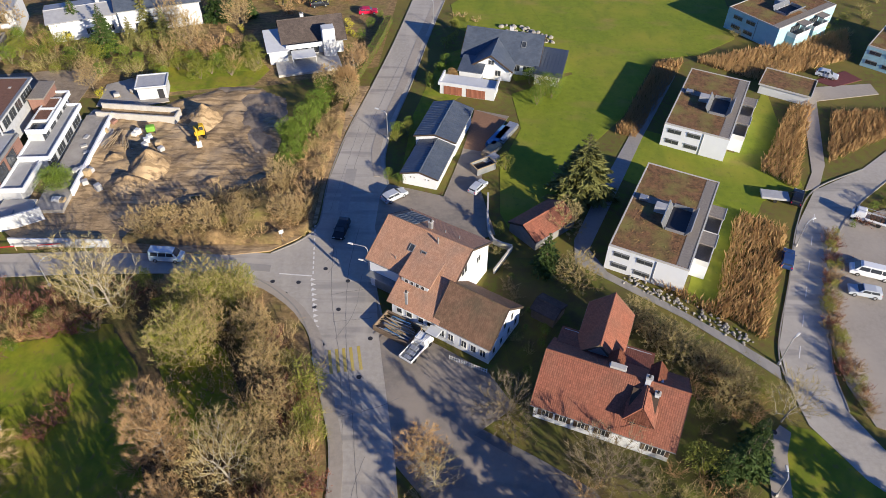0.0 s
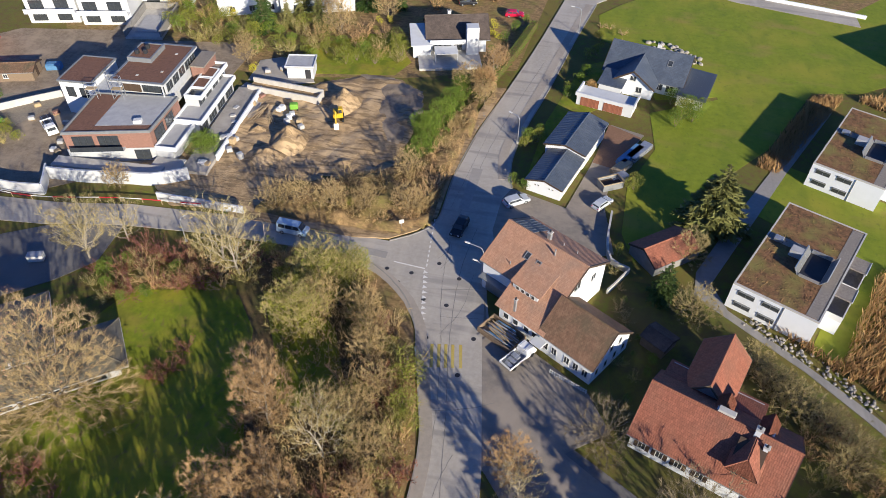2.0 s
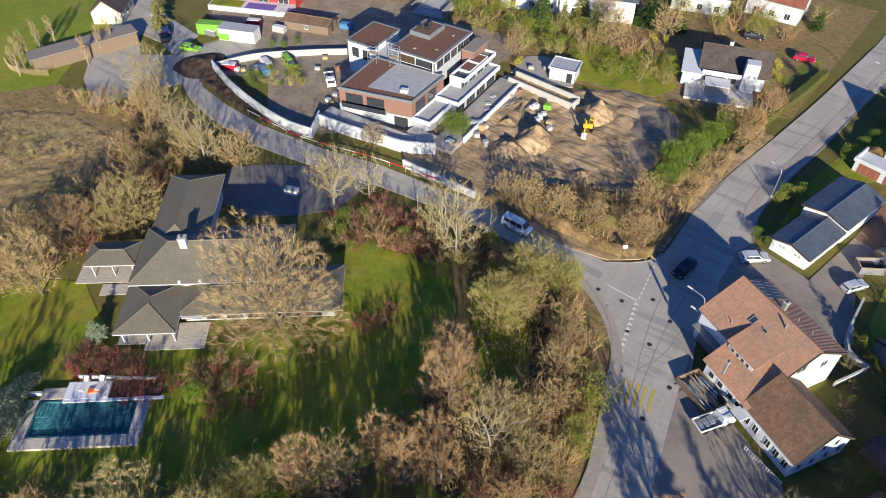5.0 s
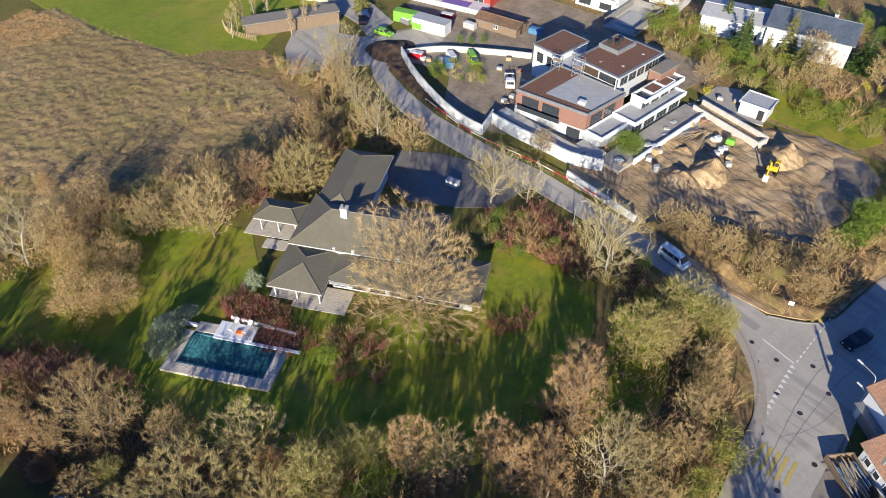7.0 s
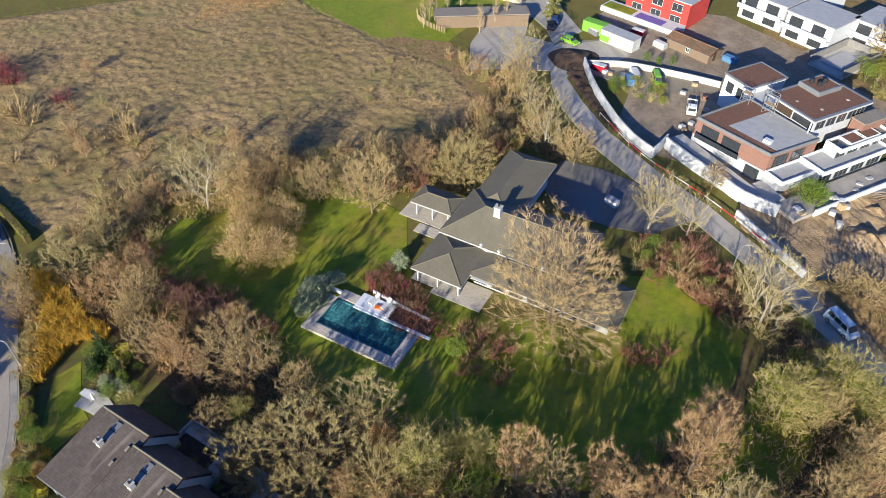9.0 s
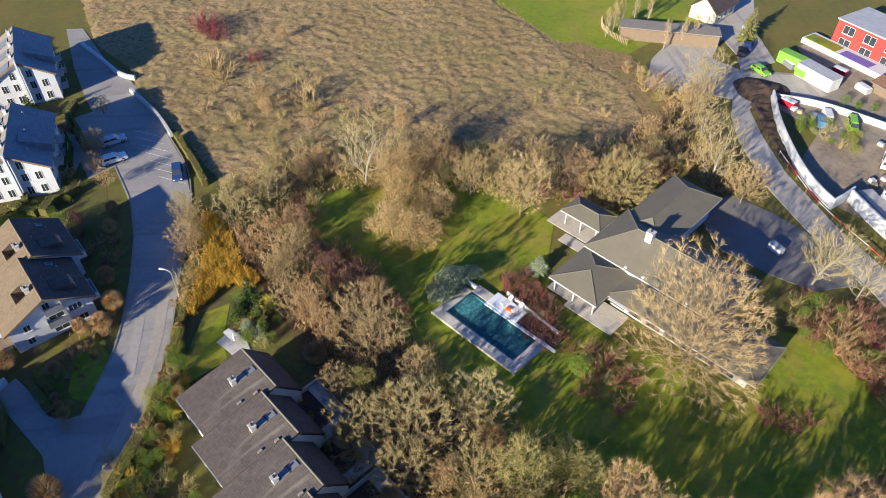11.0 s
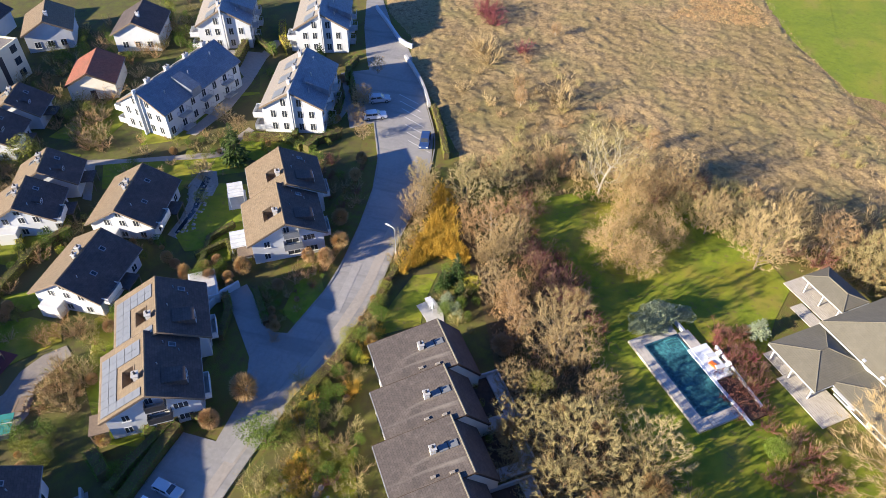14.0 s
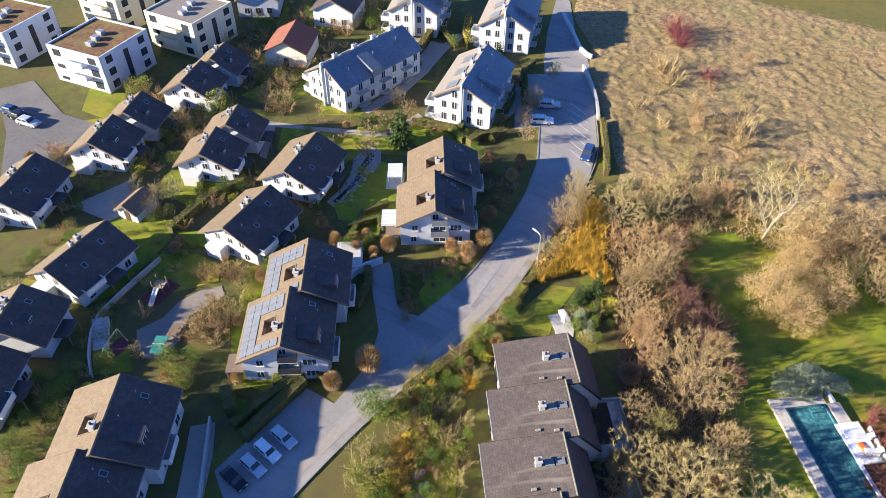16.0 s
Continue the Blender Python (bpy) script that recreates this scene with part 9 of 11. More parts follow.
thicket([(-48, -68), (-51.6, -67.4), (-51, -62.6), (-48, -61)], 13, 1.0, ("scrub", "brown", "olive"), (1.2, 2.2), 45, "low brown hedge shrubs below the house", "shrubs below the house")
thicket([(-87, -74.4), (-92, -72.4), (-97, -62), (-99, -54), (-94, -54), (-92, -62), (-88.6, -70)], 26, 1.4, ("everolive", "ever", "round", "olive"), (0.9, 1.9), 46, "row of garden shrubs along the path", "path shrubs")
thicket([(-63, -56), (-66, -53), (-64.6, -51), (-60, -47.6), (-59, -48.4)], 12, 1.2, ("round", "everolive", "ever"), (1.4, 2.4), 47, "clipped garden shrub beside the garage wall", "garage wall shrubs", single=True)
thicket([(-66, -44), (-62, -44.6), (-57, -41.4), (-55, -39), (-58.4, -38.6), (-61.4, -41.4)], 16, 1.0, ("ever", "olive", "brown", "round"), (0.9, 1.8), 48, "dark border shrub round the small lawn", "small lawn shrubs")
thicket([(-46, -32.6), (-54, -30.2), (-60.6, -28.8), (-62, -26.6), (-54, -26), (-47.4, -27), (-42, -29)], 36, 1.2, ("gold", "everolive", "brown", "ever", "olive", "round"), (0.9, 2.2), 49, "mixed garden shrub above the kerb", "kerb garden shrubs")
thicket([(-30, -27.6), (-40, -31), (-44, -26), (-36, -20), (-28, -22)], 24, 1.4, ("brown", "scrub", "olive", "gold", "russet"), (0.8, 1.9), 50, "low winter garden shrub by the row houses", "row house winter shrubs")
thicket([(-24, -90), (-34, -92), (-44, -93), (-46, -88), (-36, -86.6), (-30, -85)], 22, 1.6, ("ever", "everolive", "brown", "olive"), (0.9, 2.2), 51, "shaded garden shrubs between the houses", "shaded estate shrubs")
thicket([(-28, -70), (-34, -75), (-44, -77), (-50, -76), (-52, -73), (-46, -73.6), (-35, -72)], 20, 1.2, ("ever", "everolive", "scrub"), (0.7, 1.6), 52, "low shrubs along the railing wall", "railing wall shrubs")
thicket([(-60, -76), (-66, -78.6), (-74, -77), (-80, -76), (-80, -73.6), (-66, -75.6)], 20, 1.3, ("everolive", "olive", "ever", "scrub"), (0.8, 2.0), 53, "garden shrubs behind the estate houses", "back garden shrubs")
thicket([(-66, -62), (-68, -66), (-66.6, -70), (-64, -70), (-63.6, -62)], 10, 1.1, ("round", "brown", "ever"), (0.9, 1.9), 54, "garden shrub between the houses", "gap shrubs", single=True)
thicket([(-100, -48), (-110, -53), (-116, -58), (-114, -60), (-104, -54), (-97, -50)], 22, 1.2, ("ever", "brown", "everolive", "round"), (0.9, 2.0), 55, "shrub bed below the white apartment blocks", "apartment bed shrubs")
thicket([(-84, -42), (-92, -45), (-96, -50), (-90, -54), (-86, -48)], 16, 1.3, ("brown", "russet", "ever", "round"), (1.0, 2.4), 56, "shaded shrubs beside the apartment house", "shaded slope shrubs")
thicket([(-46, 77), (-37.4, 84), (-31, 87), (-26, 90), (-21, 88), (-22, 79), (-28, 76.6)], 40, 1.2, ("scrub", "brown", "brown", "scrub"), (1.0, 2.4), 57, "reddish dry scrub on the bank", "dry scrub on the bank")

thicket([(-57.6, -13.6), (-53.6, -10.4), (-51.4, -13.4), (-55, -16)], 9, 0.9, ("ever", "everolive"), (0.7, 1.3), 71, "shaded evergreen planting in a patio bed", "patio bed shrubs")
thicket([(-51, -10), (-47.6, -7.4), (-45.6, -9.6), (-49, -12)], 7, 0.9, ("ever", "everolive"), (0.7, 1.3), 72, "shaded evergreen planting in a patio bed", "patio bed shrubs")
thicket([(-30, -68), (-24, -72), (-15, -68), (-12, -62), (-20, -62.6), (-27, -63)], 36, 1.3, ("ever", "everolive", "brown", "olive", "ever"), (1.0, 2.6), 58, "dense garden shrubs behind the apartment house", "dense garden shrubs")
thicket([(-34.8, -57), (-31.6, -55), (-29.6, -57), (-33, -60.6)], 12, 1.0, ("olive", "round", "everolive"), (1.0, 2.0), 59, "shrubs at the end of the playground", "playground end shrubs")
thicket([(-116, 64), (-126, 60), (-134, 52), (-120, 54), (-108, 56)], 24, 1.8, ("scrub", "brown", "olive"), (1.2, 2.6), 60, "bare scrub on the meadow verge", "meadow verge scrub")

thicket([(-104, -104), (-112, -118), (-118, -128), (-128, -112), (-134, -98), (-124, -92), (-112, -98)], 44, 2.6, ("olive", "brown", "everolive", "ever", "scrub"), (1.4, 3.6), 61, "garden shrubs behind the long block", "back garden hedge shrubs")
thicket([(-60, 24), (-53, 21), (-49, 26), (-52, 30), (-58, 29)], 22, 1.0, ("russet", "ever", "russet", "brown", "olive"), (1.0, 2.2), 62, "dark russet planting between pool and terrace", "planting by the terrace")
thicket([(-67, 17), (-60, 22), (-57, 22), (-61, 18), (-66, 15.4)], 12, 0.9, ("russet", "purple", "russet"), (0.9, 1.6), 63, "dark russet perennials behind the pool wall", "perennials behind the pool")

thicket([(-112, -100), (-126, -104), (-140, -110), (-150, -96), (-140, -84), (-128, -88)], 40, 2.6, ("everolive", "olive", "brown", "ever"), (1.6, 4.0), 64, "garden hedge shrubs behind the white blocks", "upper estate hedge shrubs")

thicket([(-97, -14), (-91, -17), (-84, -13), (-83, -9.6), (-88, -10.4), (-95, -9.4)], 26, 1.1, ("scrub", "brown", "russet", "olive"), (1.0, 2.4), 66, "brown shrubs along the lawn's far edge", "lawn edge shrubs")
thicket([(-104, 8), (-100, 22), (-95, 34), (-98, 46), (-104, 46), (-103, 30), (-108, 14)], 36, 1.6, ("scrub", "scrub", "brown", "olive"), (1.6, 3.6), 67, "tan scrub along the meadow", "tan scrub along the meadow")


# hedges
def hedge(pts, w, h, leaf, label, seed=1, dens=26):
    t = thing("hedge", label, "hedge", group="clipped hedges")
    r = random.Random(seed)
    part("core", ribbon(pts, w * 0.8, 0, h * 0.9, curve=False), "litter", t)
    so = Soup()
    for a, b in zip(pts, pts[1:]):
        a, b = Vector(a), Vector(b)
        d = (b - a).normalized()
        n = Vector((-d.y, d.x))
        for _ in range(int((b - a).length * (w + 2 * h) * dens)):
            p = a + (b - a) * r.random()
            s = r.uniform(-1, 1) * (w + 2 * h) / 2
            if abs(s) < w / 2:
                q = Vector((*(p + n * s), h * r.uniform(0.9, 1.06)))
            else:
                q = Vector((*(p + n * math.copysign(w / 2 * r.uniform(0.85, 1.08), s)), h - (abs(s) - w / 2)))
            so.leaf(q, rand_dir(r, 0.3), rand_dir(r), r.uniform(0.14, 0.26), 0.06)
    o = new("leaves", so.mesh("leaves", leaf))
    o.parent = t
    return t


hedge([(-42.5, -44.6), (-34, -46.6), (-31, -46.9)], 1.2, 1.5, "leaf_green", "long clipped green hedge behind the parking bays", 1)
hedge([(-42.5, -44.6), (-41.6, -40.4)], 1.2, 1.5, "leaf_green", "clipped green hedge at the end of the parking bays", 2)
hedge([(-76.5, -34.6 + 7), (-70, -28.4), (-63, -28.8)], 1.0, 1.0, "leaf_olive", "low olive hedge along the road", 3)
hedge([(-114.6, -35.3), (-107, -31.6), (-100, -28.6)], 1.0, 1.3, "leaf_olive", "yellowish hedge between road and meadow", 4)
hedge([(-62.8, -45.8), (-57.4, -41.4)], 1.0, 1.1, "leaf_green", "clipped hedge at the garage drive", 5)
hedge([(-66.4, -50.4), (-70, -54), (-66, -57)], 1.0, 1.2, "leaf_olive", "clipped hedge beside the lawn", 6)
hedge([(-121, -54.6), (-116, -52), (-112, -50)], 1.1, 1.4, "leaf_green", "clipped hedge by the apartment block", 7)
hedge([(-51, -79), (-60, -80), (-66, -78)], 1.2, 1.4, "leaf_olive", "yellow-green clipped hedge in the estate", 8)
hedge([(-118, -78), (-126, -80)], 1.4, 2.2, "leaf_olive", "tall clipped hedge between the blocks", 9)
hedge([(-47.5, -30.6), (-42.5, -28)], 1.4, 1.3, "leaf_yellow", "yellow clipped hedge at the row houses", 10)
hedge([(-45.6, -32.6), (-50, -31.4), (-55, -29.8), (-60.4, -28.8)], 1.6, 1.3, "leaf_olive", "ragged olive hedge along the kerb of the row house gardens", 26)
hedge([(-53.4, -46), (-58, -47.2), (-60.4, -49)], 1.0, 1.3, "leaf_green", "clipped hedge strip between drive and house", 12)
hedge([(-38, -46.4), (-41, -48.4), (-40, -52)], 1.1, 1.4, "leaf_olive", "clipped hedge round the garden corner", 13)
hedge([(-64, -55), (-70, -57), (-74, -55)], 0.9, 1.1, "leaf_green", "clipped hedge behind the garage", 14)
hedge([(-57, -79), (-62, -84), (-66, -90)], 1.0, 1.2, "leaf_yellow", "yellow-green hedge beside the lawn", 15)
hedge([(-98, -56), (-104, -58), (-110, -63)], 1.0, 1.2, "leaf_green", "clipped hedge below the apartment block", 16)
hedge([(-66, -109), (-73, -114), (-80, -121)], 1.1, 1.2, "leaf_olive", "low hedge before the flat-roofed block", 17)
hedge([(-95.3, -64.5), (-97.1, -57.7), (-95.4, -53.5)], 1.4, 1.3, "leaf_olive", "clipped hedge below the white block", 18)
hedge([(-95, -52.5), (-98, -51.8), (-101, -48.6)], 1.5, 1.6, "leaf_green", "dark clipped hedge beside the path", 19)
hedge([(-137.5, -77.1), (-130.7, -73.9), (-126, -70)], 1.4, 1.6, "leaf_yellow", "yellow-green hedge between the white blocks", 20)
hedge([(-130, -79.4), (-127, -76.6), (-125, -73)], 1.2, 1.4, "leaf_green", "green hedge behind the white block", 21)
hedge([(-127.5, -55.6), (-123.6, -56), (-118, -53.6)], 1.2, 1.4, "leaf_green", "green hedge by the upper parking bays", 22)
hedge([(-104, -56), (-108, -51.8), (-114, -53.4)], 1.0, 1.2, "leaf_green", "green hedge along the block front", 23)
hedge([(-34.4, -51.4), (-32.4, -48.2)], 1.6, 1.8, "leaf_green", "dark clipped hedge beside the ramp", 24)
hedge([(-40.4, -44.2), (-35, -44.6), (-30.6, -44.9)], 1.6, 1.4, "leaf_green", "broad clipped hedge behind the parked cars", 25)
hedge([(-19, 120), (-15, 138), (-13, 150)], 1.6, 1.8, "leaf_green", "dark hedge along the upper road", 11)


# dry grass, maize and undergrowth
def blades(name, pts, material, label, category, h, w, per, seed, lean=0.6, z=0.0):
    r = random.Random(seed)
    v, f = [], []
    for x, y in pts:
        for _ in range(per):
            a = r.uniform(0, math.tau)
            bx, by = x + r.uniform(-0.3, 0.3), y + r.uniform(-0.3, 0.3)
            hh = h * r.uniform(0.5, 1.2)
            lx, ly = r.uniform(-lean, lean) * hh, r.uniform(-lean, lean) * hh
            ww = w * r.uniform(0.6, 1.3)
            k = len(v)
            v += [(bx - math.cos(a) * ww, by - math.sin(a) * ww, z), (bx + math.cos(a) * ww, by + math.sin(a) * ww, z), (bx + lx * 0.4 - math.sin(a) * ww, by + ly * 0.4 + math.cos(a) * ww, z + hh * 0.6), (bx + lx, by + ly, z + hh)]
            f += [(k, k + 1, k + 3), (k, k + 2, k + 3), (k + 1, k + 2, k + 3)]
    me = bpy.data.meshes.new(name)
    me.from_pydata(v, [], f)
    me.materials.append(M[material])
    return tagged(new(name, me), label, category, kind="stuff")


def clumped(poly, n, size, seed, cut=0.0):
    r = random.Random(seed)
    xs, ys = [p[0] for p in poly], [p[1] for p in poly]
    out = []
    while len(out) < n:
        x, y = r.uniform(min(xs), max(xs)), r.uniform(min(ys), max(ys))
        if noise.noise(Vector((x / size, y / size, seed))) > cut - r.random() * 0.5 and inside(x, y, poly):
            out.append((x, y))
    return out


blades("meadow_grass", clumped(MEADOW, 16000, 1.6, 3.5), "straw", "tall dry straw-coloured meadow grass in tussocks", "grass", 0.34, 0.024, 2, 5, 0.9, 0.25)
blades("tall_grass", clumped([(-166.3, 5.2), (-181.4, 11.8), (-187, 22), (-172.2, 28.4), (-168, 26.5), (-167.4, 15.9)], 2200, 1.5, 2.5), "reed", "taller orange-tan dry grass in the meadow", "grass", 0.4, 0.03, 2, 15, 0.7, 0.2)
blades("undergrowth", clumped([(-41, 66.5), (-31.3, 68), (-23.6, 62.5), (-19, 57), (-16.2, 49.2), (-14, 41.6), (-13, 30), (-34, 30), (-33, 49), (-40, 58.5)], 2600, 2, 4.5), "twig_tan", "dry brown undergrowth beside the junction", "undergrowth", 0.6, 0.05, 3, 6, 0.8)
blades("undergrowth", clumped([(-84, -12), (-70.6, 1.6), (-55.7, 6.7), (-44, 20), (-33, 22), (-40, -4), (-58, -10), (-72, -15), (-90, -24)], 2800, 2, 5.5), "twig_red", "dry brown undergrowth in the garden wood", "undergrowth", 0.6, 0.05, 3, 7, 0.8)
blades("bank_grass", clumped([(-47, 77), (-37.4, 87), (-25, 94), (-22, 112), (-19.6, 108), (-20.2, 84), (-25, 76.4)], 3000, 2, 6.5), "straw", "dry grass on the bank above the road", "grass", 0.7, 0.05, 3, 8, 0.7, 0.4)
blades("scrub_grass", clumped([(-108, -8), (-104, 14), (-97, 22), (-101, 45), (-110, 52), (-92, 50), (-86, 34), (-96, 8), (-96, -26), (-104, -18)], 2400, 2, 7.5), "twig_tan", "dry rough grass between lawn and meadow", "grass", 0.6, 0.05, 3, 9, 0.8)


def maize(poly, label, seed, dens=13):
    xs, ys = [p[0] for p in poly], [p[1] for p in poly]
    r = random.Random(seed)
    n = abs(sum(poly[i - 1][0] * poly[i][1] - poly[i][0] * poly[i - 1][1] for i in range(len(poly)))) / 2
    return blades("maize", scatter_fast(poly, int(n * dens), seed), "reed", label, "maize", 1.35, 0.042, 2, seed, 0.4)


def scatter_fast(poly, n, seed):
    r = random.Random(seed)
    xs, ys = [p[0] for p in poly], [p[1] for p in poly]
    out = []
    while len(out) < n:
        x, y = r.uniform(min(xs), max(xs)), r.uniform(min(ys), max(ys))
        if inside(x, y, poly):
            out.append((x, y))
    return out


maize([(66.4, 116.5), (70.6, 117), (58.6, 91), (54.2, 96.4)], "dry standing maize strip between the path and the houses", 21)
maize([(47, 85), (53.4, 81), (42.8, 58.6), (37.6, 64.6)], "dry standing maize strip beside the road", 22)
maize([(73.7, 114.9), (88, 115.2), (82, 107.5), (66.8, 98.8)], "dry standing maize beyond the path", 23)
maize([(52.5, 133.9), (90.5, 149), (86, 136), (64, 126)], "dry maize strip below the pale blue house", 24)
maize([(44, 132.4), (50, 133.8), (34.4, 105.4), (31.2, 106.8)], "narrow dry maize strip beside the path", 25)

# ---- vehicles ----
def paint(name, col, rough=0.25):
    M[name] = mat(name, col, tuple(c * 0.93 for c in col), 1.2, rough, 0, spec=0.5)
    return name


for nm, col in (("paint_white", (0.75, 0.76, 0.77)), ("paint_silver", (0.45, 0.48, 0.52)), ("paint_black", (0.012, 0.014, 0.02)), ("paint_blue", (0.03, 0.06, 0.16)), ("paint_red", (0.5, 0.01, 0.05)), ("paint_pale", (0.5, 0.62, 0.72)), ("paint_lime", (0.2, 0.42, 0.03)), ("paint_grey", (0.2, 0.21, 0.22))):
    paint(nm, col)


def loft(prof, half, taper_top, z_mid):
    """A side outline (x, z) pulled to both sides, drawn in above z_mid."""
    bm = bmesh.new()
    rows = []
    for sy in (-1, 1):
        rows.append([bm.verts.new((x, sy * (half - max(0, z - z_mid) * taper_top), z)) for x, z in prof])
    n = len(prof)
    bm.faces.new(rows[0][::-1]), bm.faces.new(rows[1])
    for k in range(n):
        bm.faces.new((rows[0][k], rows[0][(k + 1) % n], rows[1][(k + 1) % n], rows[1][k]))
    bmesh.ops.recalc_face_normals(bm, faces=bm.faces[:])
    bmesh.ops.bevel(bm, geom=bm.edges[:], offset=0.05, segments=2, profile=0.5, affect="EDGES")
    return bm


def car(x, y, turn, colour, label, style="hatch", z=0.04, group="parked cars", s=1.0):
    c = thing("van" if style in ("van", "minibus") else "car", label, "van" if style in ("van", "minibus") else "car", group=group)
    c.matrix_basis = pose(x, y, z, 0, 0, turn) @ Matrix.Diagonal((s, s, s, 1))
    if style in ("hatch", "estate"):
        L, tail = 2.15, (-2.05 if style == "estate" else -1.85)
        body = [(-L, 0.3), (L, 0.3), (L + 0.05, 0.6), (L - 0.1, 0.78), (1.05, 0.92), (-L + 0.1, 0.96), (-L - 0.03, 0.7)]
        cab = [(1.05, 0.9), (0.35, 1.42), (-1.2, 1.46), (tail, 1.3 if style == "estate" else 1.2), (-2.08, 0.92)]
        half, roof = 0.88, (-1.35, 0.3, 1.462)
    else:
        L = 2.4 if style == "van" else 2.9
        body = [(-L, 0.3), (L, 0.3), (L + 0.05, 0.7), (L - 0.15, 0.95), (L - 0.5, 1.05), (-L, 1.05)]
        cab = [(L - 0.45, 1.0), (L - 1.15, 1.85), (L - 1.4, 1.95), (-L + 0.1, 1.97), (-L, 1.0)]
        half, roof = 0.93, (-L + 0.25, L - 1.6, 1.975)
    b = part("body", loft(body, half, 0.25, 0.7), colour, c)
    cabin = part("cabin", loft(cab, half - 0.04, 0.28, 0.95), colour, c)
    zt = 1.34 if style in ("hatch", "estate") else 1.75
    zb = 1.0 if style in ("hatch", "estate") else 1.18
    fx = cab[0][0]
    # windscreen, rear window and side windows as panes proud of the cabin
    def quad(name, pts, out):
        bm = bmesh.new()
        vs = [bm.verts.new(Vector(p)) for p in pts]
        f = bm.faces.new(vs)
        bmesh.ops.recalc_face_normals(bm, faces=bm.faces[:])
        r = bmesh.ops.extrude_face_region(bm, geom=[f])
        bmesh.ops.translate(bm, vec=out, verts=[v for v in r["geom"] if isinstance(v, bmesh.types.BMVert)])
        bmesh.ops.recalc_face_normals(bm, faces=bm.faces[:])
        part(name, bm, "glass", cabin)
    (x0, z0), (x1, z1) = cab[0], cab[1]
    p = lambda t: (x0 + (x1 - x0) * t, z0 + (z1 - z0) * t)
    a, d = p(0.12), p(0.92)
    quad("windscreen", ((a[0], -half + 0.16, a[1]), (a[0], half - 0.16, a[1]), (d[0], half - 0.26, d[1]), (d[0], -half + 0.26, d[1])), (0.025, 0, 0.02))
    (x0, z0), (x1, z1) = cab[-1], cab[-2]
    a, d = p(0.25), p(0.9)
    quad("rear_window", ((a[0], -half + 0.16, a[1]), (a[0], half - 0.16, a[1]), (d[0], half - 0.26, d[1]), (d[0], -half + 0.26, d[1])), (-0.03, 0, 0.01))
    for sy in (-1, 1):
        yb, yt = sy * (half - 0.04 - 0.28 * (zb - 0.95) + 0.004), sy * (half - 0.04 - 0.28 * (zt - 0.95) + 0.004)
        n = 2 if style in ("hatch", "estate") else 3
        xa, xb = cab[-1][0] + 0.3, cab[0][0] - 0.45
        for k in range(n):
            u0, u1 = xa + (xb - xa) * k / n + 0.05, xa + (xb - xa) * (k + 1) / n - 0.05
            quad("side_window", ((u0, yb, zb), (u1, yb, zb), (u1 - (0.25 if k == n - 1 else 0), yt, zt), (u0 + (0.1 if k == 0 else 0), yt, zt)), (0, sy * 0.012, 0.004))
    for wx in (-L * 0.62, L * 0.62):
        for sy in (-1, 1):
            g = bmesh.new()
            tube(g, (wx, sy * (half - 0.2), 0.32), (wx, sy * (half + 0.01), 0.32), 0.32, 0.32, 14)
            w = part("wheel", g, "tyre", c)
            g = bmesh.new()
            tube(g, (wx, sy * (half + 0.004), 0.32), (wx, sy * (half + 0.025), 0.32), 0.2, 0.18, 12)
            part("rim", g, "steel", w)
    for sy in (-1, 1):
        part("headlight", rounded(L - 0.08, sy * (half - 0.3) - 0.16, 0.6, L + 0.07, sy * (half - 0.3) + 0.16, 0.74, 0.03, 1), "frame", c)
        part("tail_light", rounded(-L - 0.06, sy * (half - 0.2) - 0.1, 0.68, -L + 0.05, sy * (half - 0.2) + 0.1, 0.9, 0.03, 1), "paint_red", c)
        part("door_mirror", rounded(fx - 0.5, sy * (half + 0.06) - 0.08, 0.98, fx - 0.36, sy * (half + 0.06) + 0.08, 1.12, 0.03, 1), colour, c)
    return c


car(-8.0, 87.4, 39, "paint_silver", "silver-blue hatchback parked before the garage", "hatch")
car(-15.6, 79.0, -100, "paint_black", "black car on the junction road", "estate")
car(-40.4, 72.6, -3, "paint_pale", "pale blue and white camper van on the side road", "van")
car(-33.1, -41.0, 82, "paint_silver", "silver estate car in a parking bay", "estate", s=0.78)
car(-30.8, -41.4, 82, "paint_white", "white estate car in a parking bay", "estate", s=0.78)
car(-28.6, -41.6, 82, "paint_silver", "small silver hatchback in a parking bay", "hatch", s=0.78)
car(-26.3, -42.2, 82, "paint_black", "dark car in a shaded parking bay", "hatch", s=0.78)
car(-114.2, -46.0, 118, "paint_silver", "silver car parked below the apartment block", "hatch")
car(-108.6, -44.8, 118, "paint_white", "white car parked below the apartment block", "hatch")
car(-103.4, -33.5, 10, "paint_blue", "dark blue car parked by the hedge", "estate")
car(57.6, 88.4, 62, "paint_black", "black car parked at the roadside", "estate")
car(51.0, 74.0, 66, "paint_blue", "dark blue car parked beside the maize", "hatch")
car(62.2, 71.4, 160, "paint_white", "long white minibus in the car park", "minibus")
car(59.6, 67.6, 165, "paint_silver", "silver hatchback in the car park", "estate")
car(-18.2, 154.5, 10, "paint_red", "magenta-red car parked at a villa", "hatch")
car(-30, 158, 20, "paint_black", "dark car behind the white villa", "hatch")
car(-104.8, 88.4, -25, "paint_lime", "lime green van with white trailer on the site", "van", group="site vehicles", s=0.9)
car(-9.8, 29.0, 92, "paint_grey", "grey car parked at the pavement", "estate")
car(78, 128.5, -30, "paint_silver", "silver car on the paved square", "hatch")
